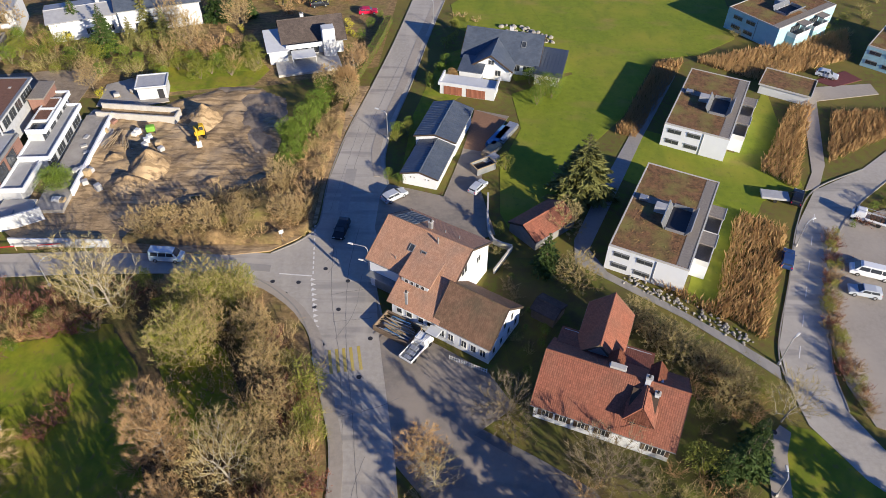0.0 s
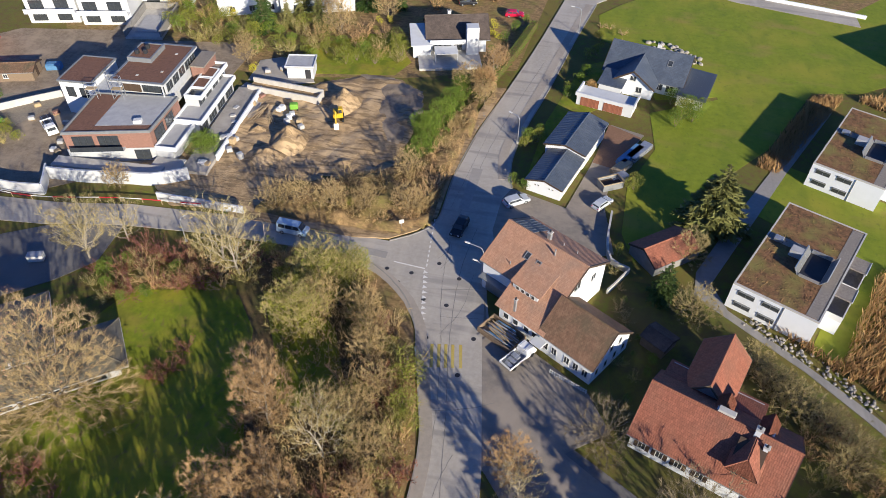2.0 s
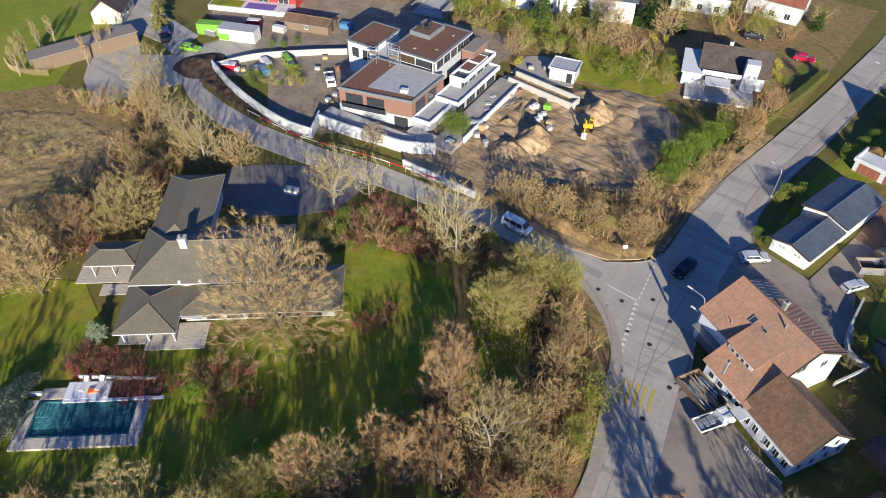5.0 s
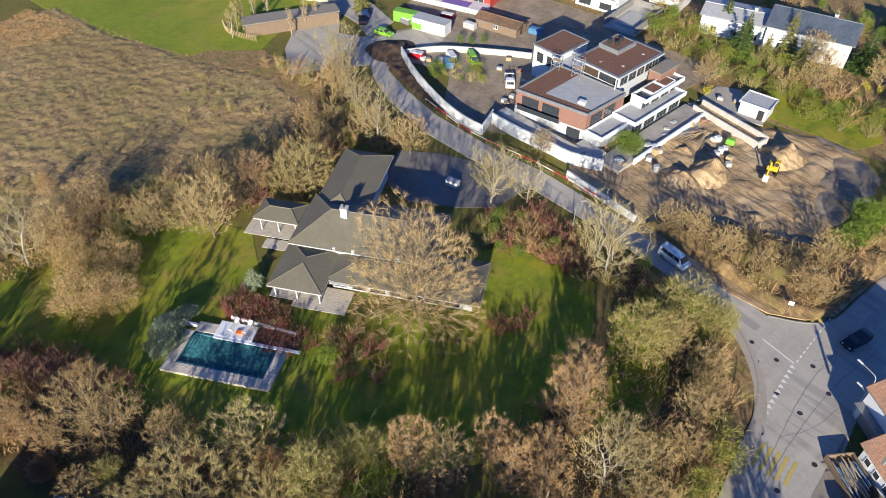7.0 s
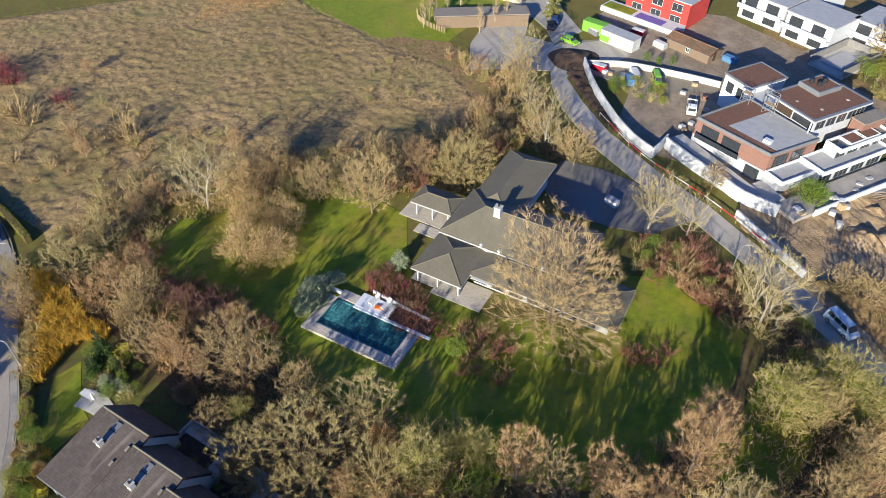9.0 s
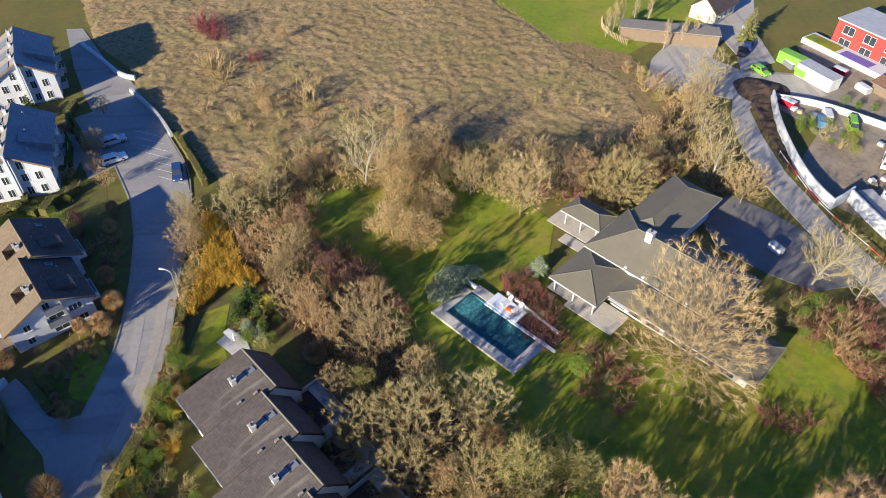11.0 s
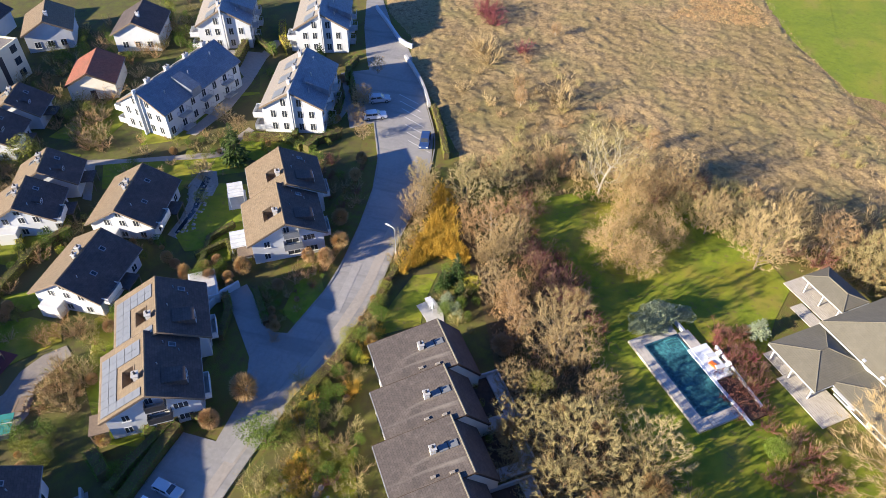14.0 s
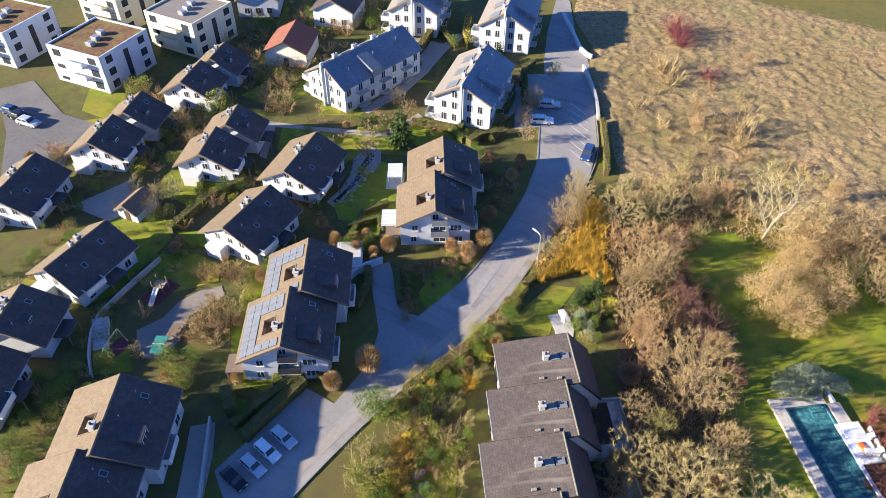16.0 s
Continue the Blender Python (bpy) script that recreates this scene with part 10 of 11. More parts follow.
car(-58.2, -125.8, 100, "paint_black", "dark car on the far parking strip", "hatch")
car(-58.6, -128.8, 100, "paint_blue", "dark blue car on the far parking strip", "hatch")
car(-57.9, -122.9, 100, "paint_silver", "grey car on the far parking strip", "hatch")
car(-143.4, 85.4, 155, "paint_white", "white car on the far lane", "hatch")
car(-136.6, 82.6, 150, "paint_blue", "dark blue car at the far lane", "hatch")
car(-134.2, 80.2, 150, "paint_black", "dark car at the far lane", "hatch")
car(-126, 80.5, 20, "paint_lime", "lime green machine at the site entrance", "hatch", group="site vehicles")


def pickup(x, y, turn, label, cab="paint_white", load="steel"):
    c = thing("pickup_truck", label, "truck", group="work trucks")
    c.matrix_basis = pose(x, y, 0.04, 0, 0, turn)
    part("cab", loft([(0.6, 0.4), (2.5, 0.4), (2.55, 0.9), (2.3, 1.1), (1.9, 1.85), (0.8, 1.9), (0.6, 1.8)], 0.92, 0.12, 1.0), cab, c)
    part("windscreen", B((2.0, -0.7, 1.15, 2.32, 0.7, 1.6)), "glass", c)
    part("load_bed", B((-2.5, -0.95, 0.6, 0.55, 0.95, 0.75)), "grey", c)
    part("bed_side", B((-2.5, -0.98, 0.75, 0.55, -0.92, 1.1), (-2.5, 0.92, 0.75, 0.55, 0.98, 1.1), (-2.5, -0.92, 0.75, -2.44, 0.92, 1.1)), cab, c)
    for k in range(3):
        part("load", rounded(-2.2 + k * 0.7, -0.7 + k * 0.1, 0.76, -1.7 + k * 0.8, 0.4 + k * 0.12, 1.0 + 0.1 * k, 0.04, 1), load, c)
    g = bmesh.new()
    for sy in (-0.5, 0.5):
        tube(g, (-2.4, sy, 1.95), (2.0, sy, 2.0), 0.04, 0.04, 6)
    part("roof_rack", g, "steel", c)
    for wx in (-1.6, 1.7):
        for sy in (-1, 1):
            g = bmesh.new()
            tube(g, (wx, sy * 0.7, 0.36), (wx, sy * 0.95, 0.36), 0.36, 0.36, 14)
            part("wheel", g, "tyre", c)


pickup(-3.2, 56.2, 55, "pale work pickup with pipes parked before the house")
pickup(-93.2, 88.2, -40, "white tipper truck standing on the site yard", "paint_white", "wood")
pickup(67, 83.4, 150, "white flatbed truck parked under the trees", "paint_white", "darkwood")


# ---- street furniture ----
def street_lamp(x, y, h, aim, label="tall galvanised street lamp with curved arm", arm=1.8, second=False):
    t = thing("street_lamp", label, "street lamp", x, y, 0, aim, "street lamps")
    g = bmesh.new()
    pts = [(0, 0, 0), (0, 0, h * 0.9), (0.12, 0, h * 0.96), (0.4, 0, h), (arm, 0, h + 0.05)]
    for a, b in zip(pts, pts[1:]):
        tube(g, a, b, 0.075, 0.06, 8)
    part("pole", g, "steel", t)
    part("lamp_head", rounded(arm - 0.1, -0.14, h - 0.02, arm + 0.65, 0.14, h + 0.14, 0.05, 2), "frame", t)
    part("foot", rounded(-0.16, -0.16, 0, 0.16, 0.16, 0.5, 0.03, 1), "concrete", t)
    if second:
        g = bmesh.new()
        tube(g, (0, 0, h * 0.55), (0.9, 0, h * 0.6), 0.05, 0.05, 6)
        part("side_arm", g, "steel", t)
        part("lamp_head", rounded(0.8, -0.12, h * 0.59, 1.5, 0.12, h * 0.59 + 0.16, 0.04, 1), "frame", t)


street_lamp(-10.3, 68.6, 6.8, 165, "tall street lamp with two arms before the tiled house", 2.2, True)
street_lamp(-10.2, 104.0, 5.6, 150)
street_lamp(-3.0, 149, 6, 165)
street_lamp(43.4, 55.0, 5, 40, "slim street lamp beside the maize", 1.0)
street_lamp(53.6, 77.4, 5, 30, "slim street lamp beside the maize", 1.0)
street_lamp(37.0, 37.0, 4, 80, "slim path lamp on the lawn", 0.8)
street_lamp(-55.3, 66.8, 4.5, 70, "slim street lamp on the side road", 0.9)
street_lamp(-75.4, -29.4, 5, -110, "slim street lamp on the residential road", 1.0)
b = thing("signal_cabinet", "pale grey utility cabinet under the lamp", "utility cabinet", -9.4, 68.3, 0, -30)
part("body", rounded(-0.7, -0.4, 0, 0.7, 0.4, 1.2, 0.04, 1), "frame", b)
part("roof", B((-0.75, -0.45, 1.202, 0.75, 0.45, 1.27)), "grey", b)
for x, y, turn in ((-16.1, 53.2, -60), (-24.2, 76.6, 30)):
    s = thing("road_sign", "small road sign on a steel post", "road sign", x, y, 0, turn, "road signs")
    g = bmesh.new()
    tube(g, (0, 0, 0), (0, 0, 2.4), 0.04, 0.04, 8)
    part("post", g, "steel", s)
    part("sign_plate", rounded(-0.35, -0.045, 1.7, 0.35, -0.02, 2.4, 0.008, 1), "tarp_blue" if x > -20 else "frame", s)
for x, y in ((-74.6, 58.2), (-44.5, -45.6)):
    s = thing("container_bin", "pale rubbish container standing outdoors", "bin", x, y, 0, 20)
    part("body", rounded(-1.1, -0.6, 0.1, 1.1, 0.6, 1.1, 0.06, 1), "frame", s)
    part("lid", rounded(-1.13, -0.63, 1.102, 1.13, 0.63, 1.22, 0.04, 1), "membrane", s)
    for dx in (-0.9, 0.9):
        part("wheel", B((dx - 0.06, -0.5, 0, dx + 0.06, -0.36, 0.1)), "tyre", s)

# ---- timber and metal yard ----
ls = thing("timber_rack", "open-topped storage pen heaped with pipes and boards", "storage pen", -5.9, 59.6, 0, -32)
ls.scale = (0.88, 0.88, 0.9)
part("pen_wall", B((-3.2, -1.9, 0, 3.2, -1.75, 1.1), (-3.2, 1.75, 0, 3.2, 1.9, 1.1), (-3.2, -1.75, 0, -3.05, 1.75, 1.1), (3.05, -1.75, 0, 3.2, 1.75, 1.1)), "wood", ls)
rr = random.Random(5)
for k in range(34):
    l = rr.uniform(2.5, 5.2)
    zz = 0.15 + 0.03 * k
    part("board" if k % 2 else "pipe", B((-l / 2, -0.08, -0.04, l / 2, 0.08, 0.04)), rr.choice(("steel", "grey", "palewood", "tarp_blue", "membrane")), ls, m=Matrix.Translation((rr.uniform(-0.3, 0.3), rr.uniform(-1.4, 1.4), zz)) @ Matrix.Rotation(rr.uniform(-0.15, 0.15), 4, "Z"))
for i, (x, y, turn, l, mt, lab) in enumerate(((9.6, 104.6, 60, 6.5, "tarp_blue", "stack of blue sheets beside the yard wall"), (11.2, 106, 60, 6.0, "steel", "stack of steel profiles on the grass edge"), (8.2, 100.6, 58, 4.2, "palewood", "stack of pale boards beside the yard"), (7.8, 97.6, 40, 3.4, "membrane", "stack of grey panels beside the skip"))):
    t = thing("material_stack", lab, "building material", x, y, 0, turn, "material stacks")
    for k in range(6):
        part("sheet", B((-l / 2 + rnd.uniform(-0.2, 0.2), -0.9 + rnd.uniform(-0.1, 0.1), 0.16 * k, l / 2, 0.7 + rnd.uniform(-0.1, 0.2), 0.16 * k + 0.13)), mt if k % 3 else "grey", t)
sk = thing("skip", "open yellow-rimmed steel skip with dark load", "skip", 6.6, 95.4, 0.03, 32)
part("skip_wall", B((-1.9, -1.1, 0, 1.9, -1.0, 1.3), (-1.9, 1.0, 0, 1.9, 1.1, 1.3), (-1.9, -1.0, 0, -1.8, 1.0, 1.3), (1.8, -1.0, 0, 1.9, 1.0, 1.3)), "grey", sk)
part("rim", B((-2.0, -1.2, 1.302, 2.0, -1.0, 1.4), (-2.0, 1.0, 1.302, 2.0, 1.2, 1.4), (-2.0, -1.0, 1.302, -1.8, 1.0, 1.4), (1.8, -1.0, 1.302, 2.0, 1.0, 1.4)), "palewood", sk)
part("load", rounded(-1.8, -1.0, 0.05, 1.8, 1.0, 0.9, 0.1, 1), "darkwood", sk)
car(5.6, 90.0, 55, "paint_silver", "silver car parked beside the yard wall", "hatch", s=0.9)
wall_run("yard_wall", [(7.2, 88), (6.9, 81), (7.6, 77), (10.3, 75.6)], 1.0, 0.3, "concrete", "pale low wall round the yard")
wall_run("yard_wall", [(10.3, 75.6), (8.6, 72.6), (7.4, 70.6)], 0.9, 0.25, "concrete", "pale low wall behind the tiled house")
fe = thing("picket_fence", "white picket fence before the house wing", "fence", 1.0, 55.0, 0, -24)
for k in range(16):
    part("picket", B((k * 0.34, -0.02, 0, k * 0.34 + 0.12, 0.02, 0.9)), "frame", fe)
part("rail", B((0, 0.022, 0.25, 5.3, 0.06, 0.33), (0, 0.022, 0.65, 5.3, 0.06, 0.73)), "frame", fe)

# ---- building site ----
def excavator(x, y, turn, s=1.0):
    e = thing("excavator", "small yellow tracked excavator on the soil", "excavator")
    e.matrix_basis = pose(x, y, 0.5, 0, 0, turn) @ Matrix.Diagonal((s, s, s, 1))
    for sy in (-1, 1):
        part("track", rounded(-1.4, sy * 0.8 - 0.22, 0, 1.4, sy * 0.8 + 0.22, 0.6, 0.2, 2), "tyre", e)
    part("body", rounded(-1.3, -0.9, 0.62, 0.9, 0.9, 1.5, 0.08, 1), "machine", e)
    part("cab", rounded(-0.1, 0.05, 1.502, 0.95, 0.85, 2.6, 0.08, 1), "machine", e)
    part("cab_window", B((0.1, 0.02, 1.75, 0.85, 0.046, 2.45), (0.96, 0.15, 1.75, 0.99, 0.75, 2.45)), "glass", e)
    g = bmesh.new()
    tube(g, (0.8, -0.4, 1.3), (2.6, -0.4, 3.2), 0.2, 0.16, 6)
    part("boom", g, "machine", e)
    g = bmesh.new()
    tube(g, (2.6, -0.4, 3.2), (3.9, -0.4, 1.4), 0.15, 0.12, 6)
    part("stick", g, "machine", e)
    part("bucket", loft([(3.5, 0.3), (4.3, 0.4), (4.4, 1.1), (3.8, 1.5), (3.6, 0.9)], 0.45, 0, 9), "frame", e, m=Matrix.Translation((0, -0.4, 0)))


excavator(-43.6, 103.4, -70)
excavator(-81.2, 98.6, 100, 0.8)
for x, y, turn, l in ((-59.2, 101.4, 80, 5), (-58.2, 101.8, 84, 5.4), (-56.4, 101.0, 110, 4.2), (-55.6, 101.4, 104, 4.6)):
    t = thing("scaffold_board", "pale boards leaning over the excavation", "boards", x, y, 0.6, turn, "boards on the site")
    for k in range(3):
        part("plank", B((-l / 2, -0.2 + k * 0.16, 0, l / 2, -0.06 + k * 0.16, 0.06)), "palewood", t, m=Matrix.Rotation(0.12 * (k - 1), 4, "Y") @ Matrix.Translation((0, 0, 0.15 * k)))
rr = random.Random(9)
for x, y, n in ((-60.2, 93.2, 6), (-54.0, 103.2, 4), (-62, 86, 3), (-51.0, 100.2, 3), (-57.5, 88.2, 2), (-110, 82.0, 4), (-88, 84, 4)):
    for k in range(n):
        t = thing("material_bag", "white bulk bag of building material on the site", "building material", x + rr.uniform(-1.8, 1.8), y + rr.uniform(-1.8, 1.8), 0.35 if x > -64 else 0, rr.uniform(0, 90), "bulk bags on the site")
        part("bag", rounded(-0.5, -0.5, -0.3, 0.5, 0.5, rr.uniform(0.6, 1.0), 0.14, 2), rr.choice(("frame", "membrane", "membrane", "palewood")), t)
t = thing("mixer", "green site mixer in the excavation", "mixer", -52.8, 104.6, 0.3, 20)
part("drum", rounded(-0.8, -0.6, 0.3, 0.8, 0.6, 1.4, 0.25, 2), "tarp_green", t)
part("stand", B((-0.7, -0.5, -0.3, -0.6, 0.5, 0.3), (0.6, -0.5, -0.3, 0.7, 0.5, 0.3)), "dark", t)
for x, y, turn, mt, lab in ((-108.5, 85.6, -20, "paint_white", "white trailer on the site yard"), (-106.5, 83.2, -25, "tarp_blue", "blue tarpaulin stack on the site yard"), (-113.5, 80.2, 30, "red", "red and white barrier box at the wall's end"), (-89, 95.5, 30, "membrane", "white container beside the new house"), (-128, 88, 10, "grey", "grey skip at the site entrance"), (-124, 97, 30, "red", "red tool container on the site"), (-117, 98, 15, "membrane", "pale hoarding panels on the site"), (-106, 108, 20, "tarp_blue", "blue tarpaulin heap behind the hut")):
    t = thing("site_box", lab, "site equipment", x, y, 0, turn, "equipment on the site yard")
    part("body", rounded(-1.5, -0.8, 0, 1.5, 0.8, 1.1, 0.08, 1), mt, t)
    part("cover", rounded(-1.4, -0.7, 1.102, 1.4, 0.7, 1.3, 0.06, 1), "frame" if mt != "tarp_blue" else "tarp_blue", t)
tape = thing("barrier_fence", "red and white barrier along the side road", "barrier", 0, 0, 0)
bl = smooth_line([(-98, 70.6), (-84, 70.2), (-70, 73.0), (-60, 74.2), (-50, 75.4)], 3.0)
for i, p in enumerate(bl):
    part("post", B((p.x - 0.04, p.y - 0.04, 0, p.x + 0.04, p.y + 0.04, 1.0)), "palewood", tape)
for i, (p, q) in enumerate(zip(bl, bl[1:])):
    part("rail", ribbon([tuple(p), tuple(q)], 0.03, 0.75, 0.92, curve=False), "red" if i % 2 else "frame", tape)

# ---- stones ----
def rock_mesh(seed):
    bm = bmesh.new()
    bmesh.ops.create_icosphere(bm, subdivisions=2, radius=0.5)
    for v in bm.verts:
        v.co *= 1 + 0.35 * noise.noise(v.co * 2.2 + Vector((seed, 0, 0)))
        v.co.z *= 0.7
    me = bpy.data.meshes.new("boulder")
    bm.to_mesh(me)
    bm.free()
    me.materials.append(M["stone"])
    return me


rocks = [rock_mesh(s * 3.7) for s in range(4)]


def boulders(line, n, spread, size, label, group, seed):
    r = random.Random(seed)
    pts = smooth_line(line, 0.5)
    for k in range(n):
        p = pts[int(r.random() * (len(pts) - 1))]
        o = new("boulder", rocks[k % 4])
        s = r.uniform(*size)
        o.matrix_basis = pose(p.x + r.uniform(-spread, spread), p.y + r.uniform(-spread, spread), s * 0.12, r.uniform(-20, 20), r.uniform(-20, 20), r.uniform(0, 360)) @ Matrix.Diagonal((s * r.uniform(0.8, 1.4), s, s, 1))
        tagged(o, label, "boulder", group)


boulders([(26.4, 70.2), (31.4, 66.4), (36.4, 62.6), (41, 58.4)], 150, 0.9, (0.2, 0.5), "pale limestone boulder above the path", "boulders above the path", 1)
boulders([(13.5, 148), (18, 147), (23, 142)], 34, 1.6, (0.6, 1.4), "pale boulder in the rock garden", "boulders in the rock garden", 2)
boulders([(-84, -66), (-80, -64.5), (-75, -62.6), (-69.6, -62)], 80, 1.5, (0.2, 0.55), "pale stone along the garden pond", "stones along the pond", 3)
boulders([(-20.6, 79), (-20.4, 88), (-19.4, 100), (-17.2, 114)], 30, 0.4, (0.2, 0.5), "pale stone on the roadside bank", "stones on the bank", 4)
for drift, n, k in (([(-92.6, -28), (-91.6, -25.4), (-86, -23.2), (-82.4, -23), (-81.4, -25.4), (-86.6, -27.4)], 500, 12), ([(-83.6, -26.4), (-82.4, -23.4), (-78.4, -22.2), (-74.4, -24.8), (-71.4, -27.2), (-73.6, -28.2), (-79.6, -26.8)], 900, 13), ([(-80.6, -22.8), (-78.4, -23.2), (-75.6, -20.2), (-76.2, -18.6), (-78.4, -19.4)], 300, 14)):
    blades("golden_shoots", clumped(drift, n, 1.6, k, 0.1), "leaf_gold", "drift of golden-yellow willow shoots beside the road", "willow", 1.3, 0.04, 4, k, 0.5)
thicket([(-93.4, -29.6), (-88, -29.4), (-80, -29.4), (-74, -29.4), (-71, -28.4), (-78, -27.4), (-86, -27.8)], 24, 1.1, ("scrub", "scrub", "olive", "brown"), (1.4, 2.8), 83, "tan twiggy shrubs between the road and the golden shoots", "tan shrubs by the road")
thicket([(-90, -23.6), (-84, -21.6), (-79, -18), (-77.4, -16.8), (-82, -18.6), (-88, -21.6)], 20, 1.1, ("brown", "scrub", "brown"), (1.6, 3.0), 84, "pinkish-brown shrubs behind the golden shoots", "brown shrubs behind the golden shoots")
thicket([(-73.4, 15.6), (-73.8, 19.6), (-70, 21.4), (-65.6, 22.4), (-64.6, 20), (-68, 17.4), (-71, 15)], 26, 1.0, ("russet", "purple", "maroon", "russet"), (1.2, 2.0), 81, "dense dark-red planting between pool and pavilion", "dark-red planting by the pool", single=True)
thicket([(-62, -29.8), (-66, -29.2), (-70, -28.6), (-66, -27.6), (-60, -28.2), (-55, -28.4), (-55, -30.8)], 26, 1.0, ("everolive", "everolive", "olive", "scrub", "round"), (1.0, 1.9), 82, "olive-green shrub between the road and the end lawn", "shrubs above the kerb")
plant("tan", ((-84.6, -29.4, 5.4), (-88.6, -29.2, 5)), "bare tan tree among the golden shoots", group="bare tan trees by the road")
plant("round", ((-74, -37.6, 3.4), (-70.2, -41, 2.6)), "large rounded bush with dry tan leaves by the road", "shrub", "large tan bushes by the road", "shrub")
plant("everolive", ((18.6, 119, 4.2),), "large clipped olive-green bush on the lawn", "shrub", name="shrub")
thicket([(-98, -21), (-104, -9), (-111, 2), (-117, 6), (-122, -3), (-117, -14), (-107, -23)], 40, 1.7, ("scrub", "olive", "brown", "scrub"), (1.0, 2.4), 85, "low grey-brown bushes spreading into the dry meadow", "bushes spreading into the meadow")
plant("pine", ((-56.2, 22.5, 2.8),), "dense dark-green rounded shrub behind the pool", "shrub", name="shrub")
boulders([(-36, -24), (-38, -26)], 8, 0.8, (0.4, 0.9), "grey stone in the front garden", "stones in the front garden", 6)
tagged(part("stream_bed", prism([(-85.4, -67.2), (-81, -67.2), (-77.4, -65), (-73.4, -64), (-69.4, -63.8), (-69, -61.8), (-74, -61.4), (-78.4, -61.8), (-82.6, -62.6), (-85.6, -64.6)], -0.2, 0.03), "stone"), "pale pebble bed of a small garden stream", "stream bed", kind="structure")
tagged(part("stream", prism([(-84, -65.8), (-80, -65), (-76, -63.4), (-70, -63), (-70, -62.4), (-76, -62.6), (-80, -63.8), (-83.6, -64.6)], -0.2, 0.045), "glass"), "narrow clear garden stream between stones", "stream", kind="structure")

# ---- gardens of the estate ----
wall_run("ramp_wall", [(-46, -75.6), (-39.4, -75), (-34, -74), (-31.8, -72.6), (-29, -69.6), (-27.2, -66.8)], 0.9, 0.2, "concrete", "pale railing wall along the estate steps")
st = thing("steps", "outdoor concrete steps of the playground", "steps", -32.2, -71.4, 0, 50)
for k in range(8):
    part("step", B((-2.4 + k * 0.6, -1.0, 0, -1.8 + k * 0.6, 1.0, 0.9 - k * 0.11)), "concrete", st)
for x, y, w, mt, lab in ((-41.6, -70.9, 2.4, "playred", "maroon play surface under the climbing frame"), (-31.6, -68, 1.8, "playred", "maroon play surface under the swing")):
    tagged(part("play_surface", B((x - w, y - w * 0.6, 0, x + w, y + w * 0.6, 0.06)), mt), lab, "play surface", kind="structure")
sw = thing("swing", "steel swing frame on the playground", "swing", -31.6, -68, 0.06, 20)
g = bmesh.new()
for sx in (-1.6, 1.6):
    tube(g, (sx, -0.8, 0), (sx, 0, 2.2), 0.05, 0.05, 6)
    tube(g, (sx, 0.8, 0), (sx, 0, 2.2), 0.05, 0.05, 6)
tube(g, (-1.6, 0, 2.2), (1.6, 0, 2.2), 0.05, 0.05, 6)
part("swing_frame", g, "steel", sw)
for sx in (-0.7, 0.7):
    part("swing_seat", B((sx - 0.25, -0.1, 0.5, sx + 0.25, 0.1, 0.54), (sx - 0.24, -0.01, 0.54, sx - 0.22, 0.01, 2.18), (sx + 0.22, -0.01, 0.54, sx + 0.24, 0.01, 2.18)), "dark", sw)
cf = thing("climbing_frame", "timber climbing frame with slide on the playground", "climbing frame", -42, -71, 0.06, 20)
for sx in (-0.7, 0.7):
    for sy in (-0.7, 0.7):
        part("post", B((sx - 0.06, sy - 0.06, 0, sx + 0.06, sy + 0.06, 2.2)), "wood", cf)
part("platform", B((-0.76, -0.76, 1.1, 0.76, 0.76, 1.2)), "palewood", cf)
part("slide", B((0, -0.3, -0.04, 2.6, 0.3, 0.04), (0, -0.34, 0.04, 2.6, -0.3, 0.2), (0, 0.3, 0.04, 2.6, 0.34, 0.2)), "frame", cf, m=Matrix.Translation((0.77, 0, 1.2)) @ Matrix.Rotation(0.46, 4, "Y"))
tt = thing("table_tennis_table", "teal table-tennis table on the path", "table-tennis table", -34.8, -63.3, 0.03, 30)
part("tabletop", B((-1.4, -0.8, 0.7, 1.4, 0.8, 0.78)), "teal", tt)
part("net", B((-0.01, -0.8, 0.782, 0.01, 0.8, 0.92)), "frame", tt)
for sx in (-1, 1):
    part("leg", B((sx - 0.1, -0.5, 0, sx + 0.1, 0.5, 0.7)), "concrete", tt)
bt = thing("picnic_table", "grey picnic table with benches on the path", "picnic table", -37.7, -63.4, 0.03, 20)
part("tabletop", B((-1.0, -0.4, 0.7, 1.0, 0.4, 0.76)), "wood", bt)
for sy in (-0.8, 0.8):
    part("bench", B((-1.0, sy - 0.15, 0.42, 1.0, sy + 0.15, 0.47)), "wood", bt)
part("frame", B((-0.7, -0.9, 0, -0.6, 0.9, 0.06), (-0.66, -0.3, 0.06, -0.6, 0.3, 0.7), (0.6, -0.9, 0, 0.7, 0.9, 0.06), (0.6, -0.3, 0.06, 0.66, 0.3, 0.7)), "wood", bt)
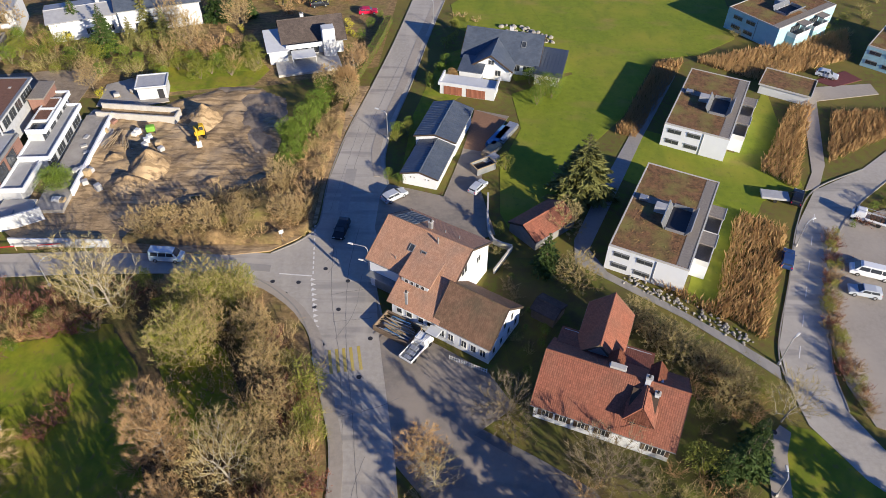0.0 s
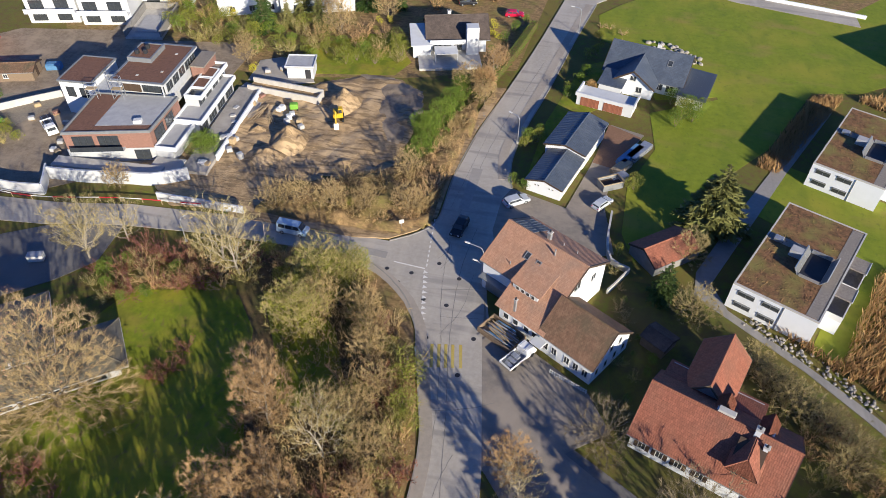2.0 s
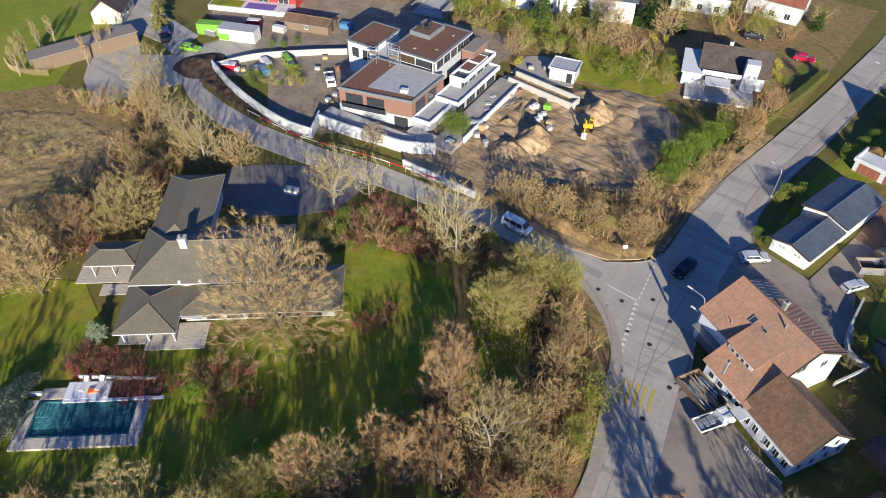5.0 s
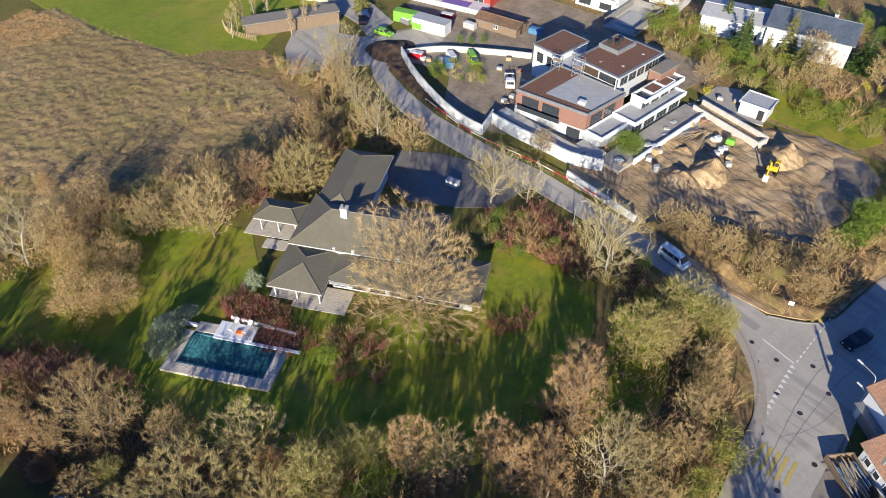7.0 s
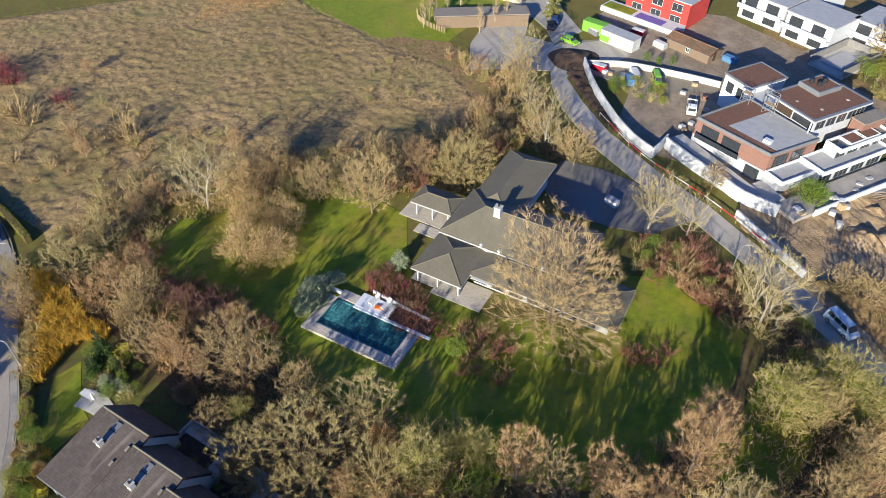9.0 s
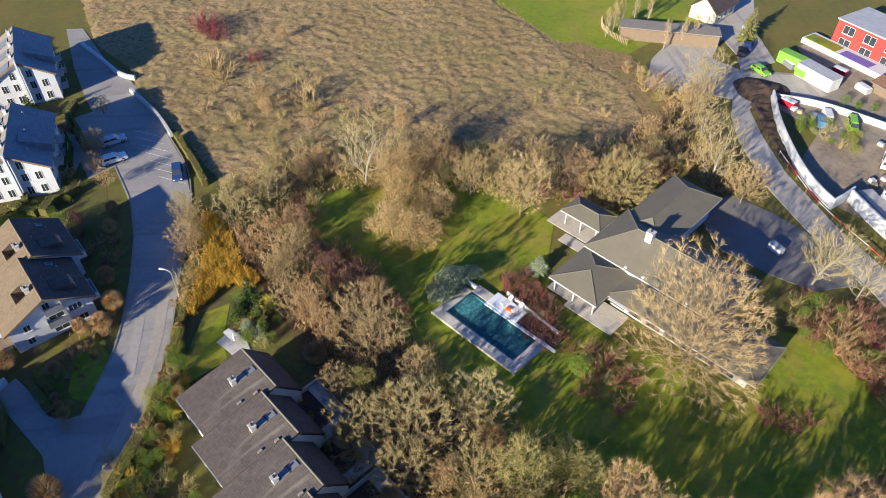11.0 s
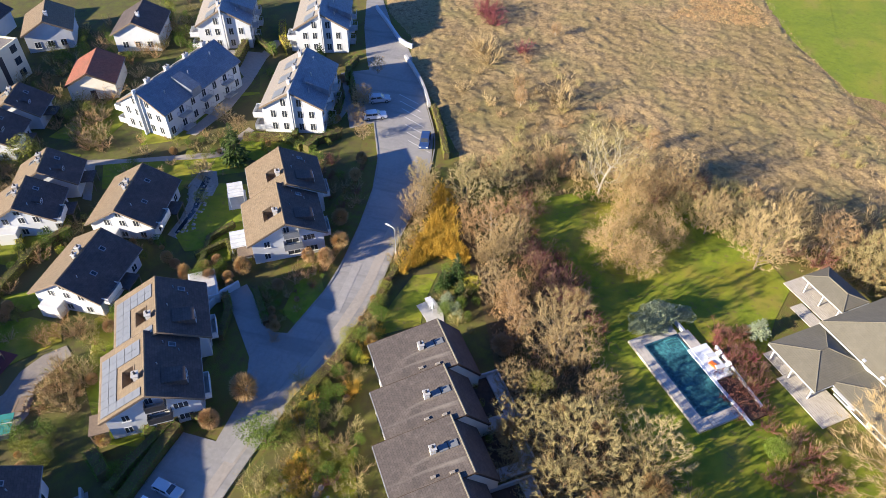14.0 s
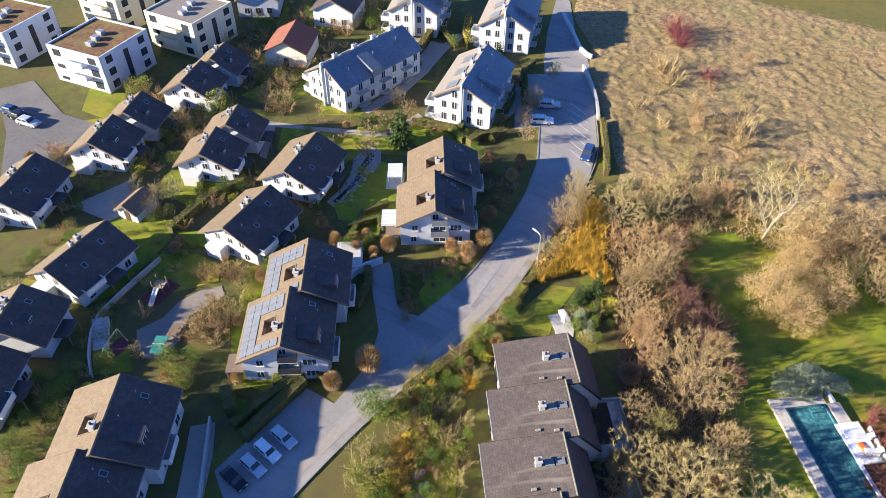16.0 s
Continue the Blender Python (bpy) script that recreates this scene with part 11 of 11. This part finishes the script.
for x, y, turn in ((-69.6, -51.6, 33), (-79.8, -57.6, 33)):
    p = thing("pergola", "white terrace awning beside an apartment house", "pergola", x, y, 0, turn, "white terrace awnings")
    part("roof_panel", B((-1.8, -1.2, 2.1, 1.8, 1.2, 2.2)), "frame", p)
    for k in range(5):
        part("slat", B((-1.8 + k * 0.85, -1.2, 2.202, -1.7 + k * 0.85, 1.2, 2.3)), "white", p)
    for sx in (-1.7, 1.7):
        for sy in (-1.1, 1.1):
            part("post", B((sx - 0.05, sy - 0.05, 0, sx + 0.05, sy + 0.05, 2.1)), "frame", p)
    tagged(part("terrace_slab", B((-2.4, -1.5, -0.1, 2.2, 1.4, 0.05)), "concrete", m=pose(x, y, 0, 0, 0, turn)), "pale paved terrace", "terrace", kind="structure")
tagged(part("garden_terrace", prism([(-66.4, -23.4), (-68.4, -21.6), (-66.4, -19.6), (-63.2, -18.4), (-62.0, -19.8), (-64.6, -21.6)], -0.1, 0.06), "concrete"), "pale paved terrace of the end garden", "terrace", kind="structure")
um = thing("parasol", "closed white parasol on the end terrace", "parasol", -65.8, -20.9, 0.06, 0)
g = bmesh.new()
tube(g, (0, 0, 0), (0, 0, 2.3), 0.03, 0.03, 6)
part("pole", g, "steel", um)
g = bmesh.new()
tube(g, (0, 0, 0.9), (0, 0, 2.2), 0.22, 0.05, 8)
part("canopy", g, "frame", um)
tb = thing("garden_table", "pale garden table on the end terrace", "table", -67.0, -21.6, 0.06, 40)
part("tabletop", B((-0.9, -0.45, 0.7, 0.9, 0.45, 0.75)), "frame", tb)
for sx in (-0.8, 0.8):
    for sy in (-0.35, 0.35):
        part("leg", B((sx - 0.03, sy - 0.03, 0, sx + 0.03, sy + 0.03, 0.7)), "frame", tb)
gb = thing("garage_block", "underground garage roof with white parapet beside the drive", "garage", -60.5, -52.3, 0, 36)
part("wall", B((-2.6, -1.8, 0, 2.6, 1.8, 1.6)), "white", gb)
part("roof", B((-2.4, -1.6, 1.602, 2.4, 1.6, 1.66)), "concrete", gb)

# ---- by the maize ----
sh = thing("low_garage", "low garage with brown planted roof beside the maize", "garage", 67.5, 122.5, 0, -30)
part("wall", B((-4.6, -3.4, 0, 4.6, 3.4, 1.9)), "white", sh)
part("roof", B((-4.8, -3.6, 1.902, 4.8, 3.6, 2.05)), "sedum", sh)
part("parapet", B(*parapet_boxes(9.9, 7.5, 1.902, 0.15, 0.3)), "concrete", sh)
sl = thing("slide", "white playground slide on a maroon surface", "slide", 78.4, 129.6, 0, 70)
part("chute", B((-2.2, -0.3, 0, 2.2, 0.3, 0.08)), "frame", sl, m=Matrix.Translation((0, 0, 0.8)) @ Matrix.Rotation(0.35, 4, "Y"))
part("ladder", B((-2.2, -0.3, 0, -2.1, -0.2, 1.6), (-2.2, 0.2, 0, -2.1, 0.3, 1.6)), "steel", sl)
tagged(part("play_surface", prism([(75, 127), (83, 131), (85, 127.5), (78, 124.4)], -0.1, 0.05), "playred"), "maroon play surface", "play surface", kind="structure")
tr = thing("trailer", "flat grey covered trailer at the path's end", "trailer", 54.0, 88.8, 0, -10)
part("bed", rounded(-2.2, -1.1, 0.5, 2.2, 1.1, 0.9, 0.05, 1), "membrane", tr)
for sy in (-1, 1):
    g = bmesh.new()
    tube(g, (0, sy * 1.0, 0.3), (0, sy * 1.2, 0.3), 0.3, 0.3, 12)
    part("wheel", g, "tyre", tr)
part("prop", B((-2.0, -0.1, 0, -1.8, 0.1, 0.5), (1.8, -0.1, 0, 2.0, 0.1, 0.5)), "steel", tr)
cf = [(-152.5, 54.5), (-148.5, 53.6), (-144, 54.8), (-140.6, 56.6)]
pf = thing("paling_fence", "pale timber paling fence by the shed", "fence", 0, 0, 0)
for p in smooth_line(cf, 0.45):
    part("pale", B((p.x - 0.06, p.y - 0.06, 0, p.x + 0.06, p.y + 0.06, 1.3)), "palewood", pf)

# ---- by the upper road bend ----
wall_run("road_wall", [(22.5, 187), (29, 184.4), (36, 184.6), (46, 181)], 1.6, 0.4, "brightwhite", "curved white garden wall at the road bend")
wall_run("road_wall", [(40, 178.2), (50, 176), (62, 173)], 0.8, 0.4, "brightwhite", "low white wall beside the road bend")

# ---- site yard bushes ----
plant("ever", ((-112.4, 91.2, 2.2), (-110.4, 92.8, 2.2), (-109.4, 95.6, 2.0), (-104.2, 77.8, 2.2), (-106.4, 79.0, 2.2), (-105.4, 80.6, 1.8)), "round dark evergreen bush in the site yard", "shrub", "bushes in the site yard", "shrub")
plant("everolive", ((2.0, 147.2, 2.4), (1.6, 140.7, 2.6), (-0.4, 138.6, 2.2), (-2.8, 123.8, 2.4), (-6.8, 105.3, 2.8), (-8.6, 103.4, 2.4)), "olive-green bush between road and houses", "shrub", "bushes beside the upper road", "shrub")
plant("ever", ((19.6, 121.6, 3.8), (16.8, 124.1, 3.6), (20.6, 118.6, 3.4), (22.2, 122.6, 3.2)), "broad dark rounded evergreen bush on the lawn", "shrub", "rounded bushes on the lawn", "shrub")
plant("round", ((1.3, 124.5, 3.0), (-19.1, 118.7, 6.5)), "brown twiggy rounded bush near the road", "shrub", "brown bushes near the road", "shrub")
maize([(26.6, 71.8), (27.4, 72.8), (39.4, 63.2), (38.6, 62)], "row of dry stalks before the flat-roofed house", 26)


# ---- rubble and pallets on the site ----
boulders([(-58, 99), (-50, 101), (-42, 98), (-36, 96)], 46, 5.0, (0.15, 0.45), "pale rubble stone on the bare soil", "rubble on the site", 7)
boulders([(-56, 86), (-48, 84), (-40, 86)], 24, 2.5, (0.15, 0.45), "pale rubble stone on the bare soil", "rubble on the site", 8)


def pallet(x, y, z, turn, load):
    t = thing("pallet", "wooden pallet with building material on the site", "pallet", x, y, z, turn, "pallets on the site")
    for k in range(5):
        part("board", B((-0.6, -0.4 + k * 0.17, 0.1, 0.6, -0.28 + k * 0.17, 0.125)), "palewood", t)
    for k in range(3):
        part("bearer", B((-0.6 + k * 0.54, -0.4, 0, -0.48 + k * 0.54, 0.4, 0.098)), "palewood", t)
    part("load", rounded(-0.55, -0.36, 0.127, 0.55, 0.36, 0.75, 0.04, 1), load, t)


for x, y, z, turn, load in ((-61.6, 97.6, 0.14, 20, "membrane"), (-62.8, 99.4, 0.14, 35, "concrete"), (-63.4, 102.2, 0.14, 80, "membrane"), (-61.2, 104.6, 0.14, 10, "palewood"), (-60.4, 107.4, 0.14, 60, "brick"), (-98.6, 90.4, 0.02, 30, "membrane"), (-95.4, 93.2, 0.02, 70, "brick"), (-91.6, 90.6, 0.02, 15, "concrete"), (-100.4, 94.6, 0.02, 50, "palewood"), (-63.2, 116.6, 0.16, 25, "membrane"), (-60.6, 118.4, 0.16, 65, "concrete")):
    pallet(x, y, z, turn, load)
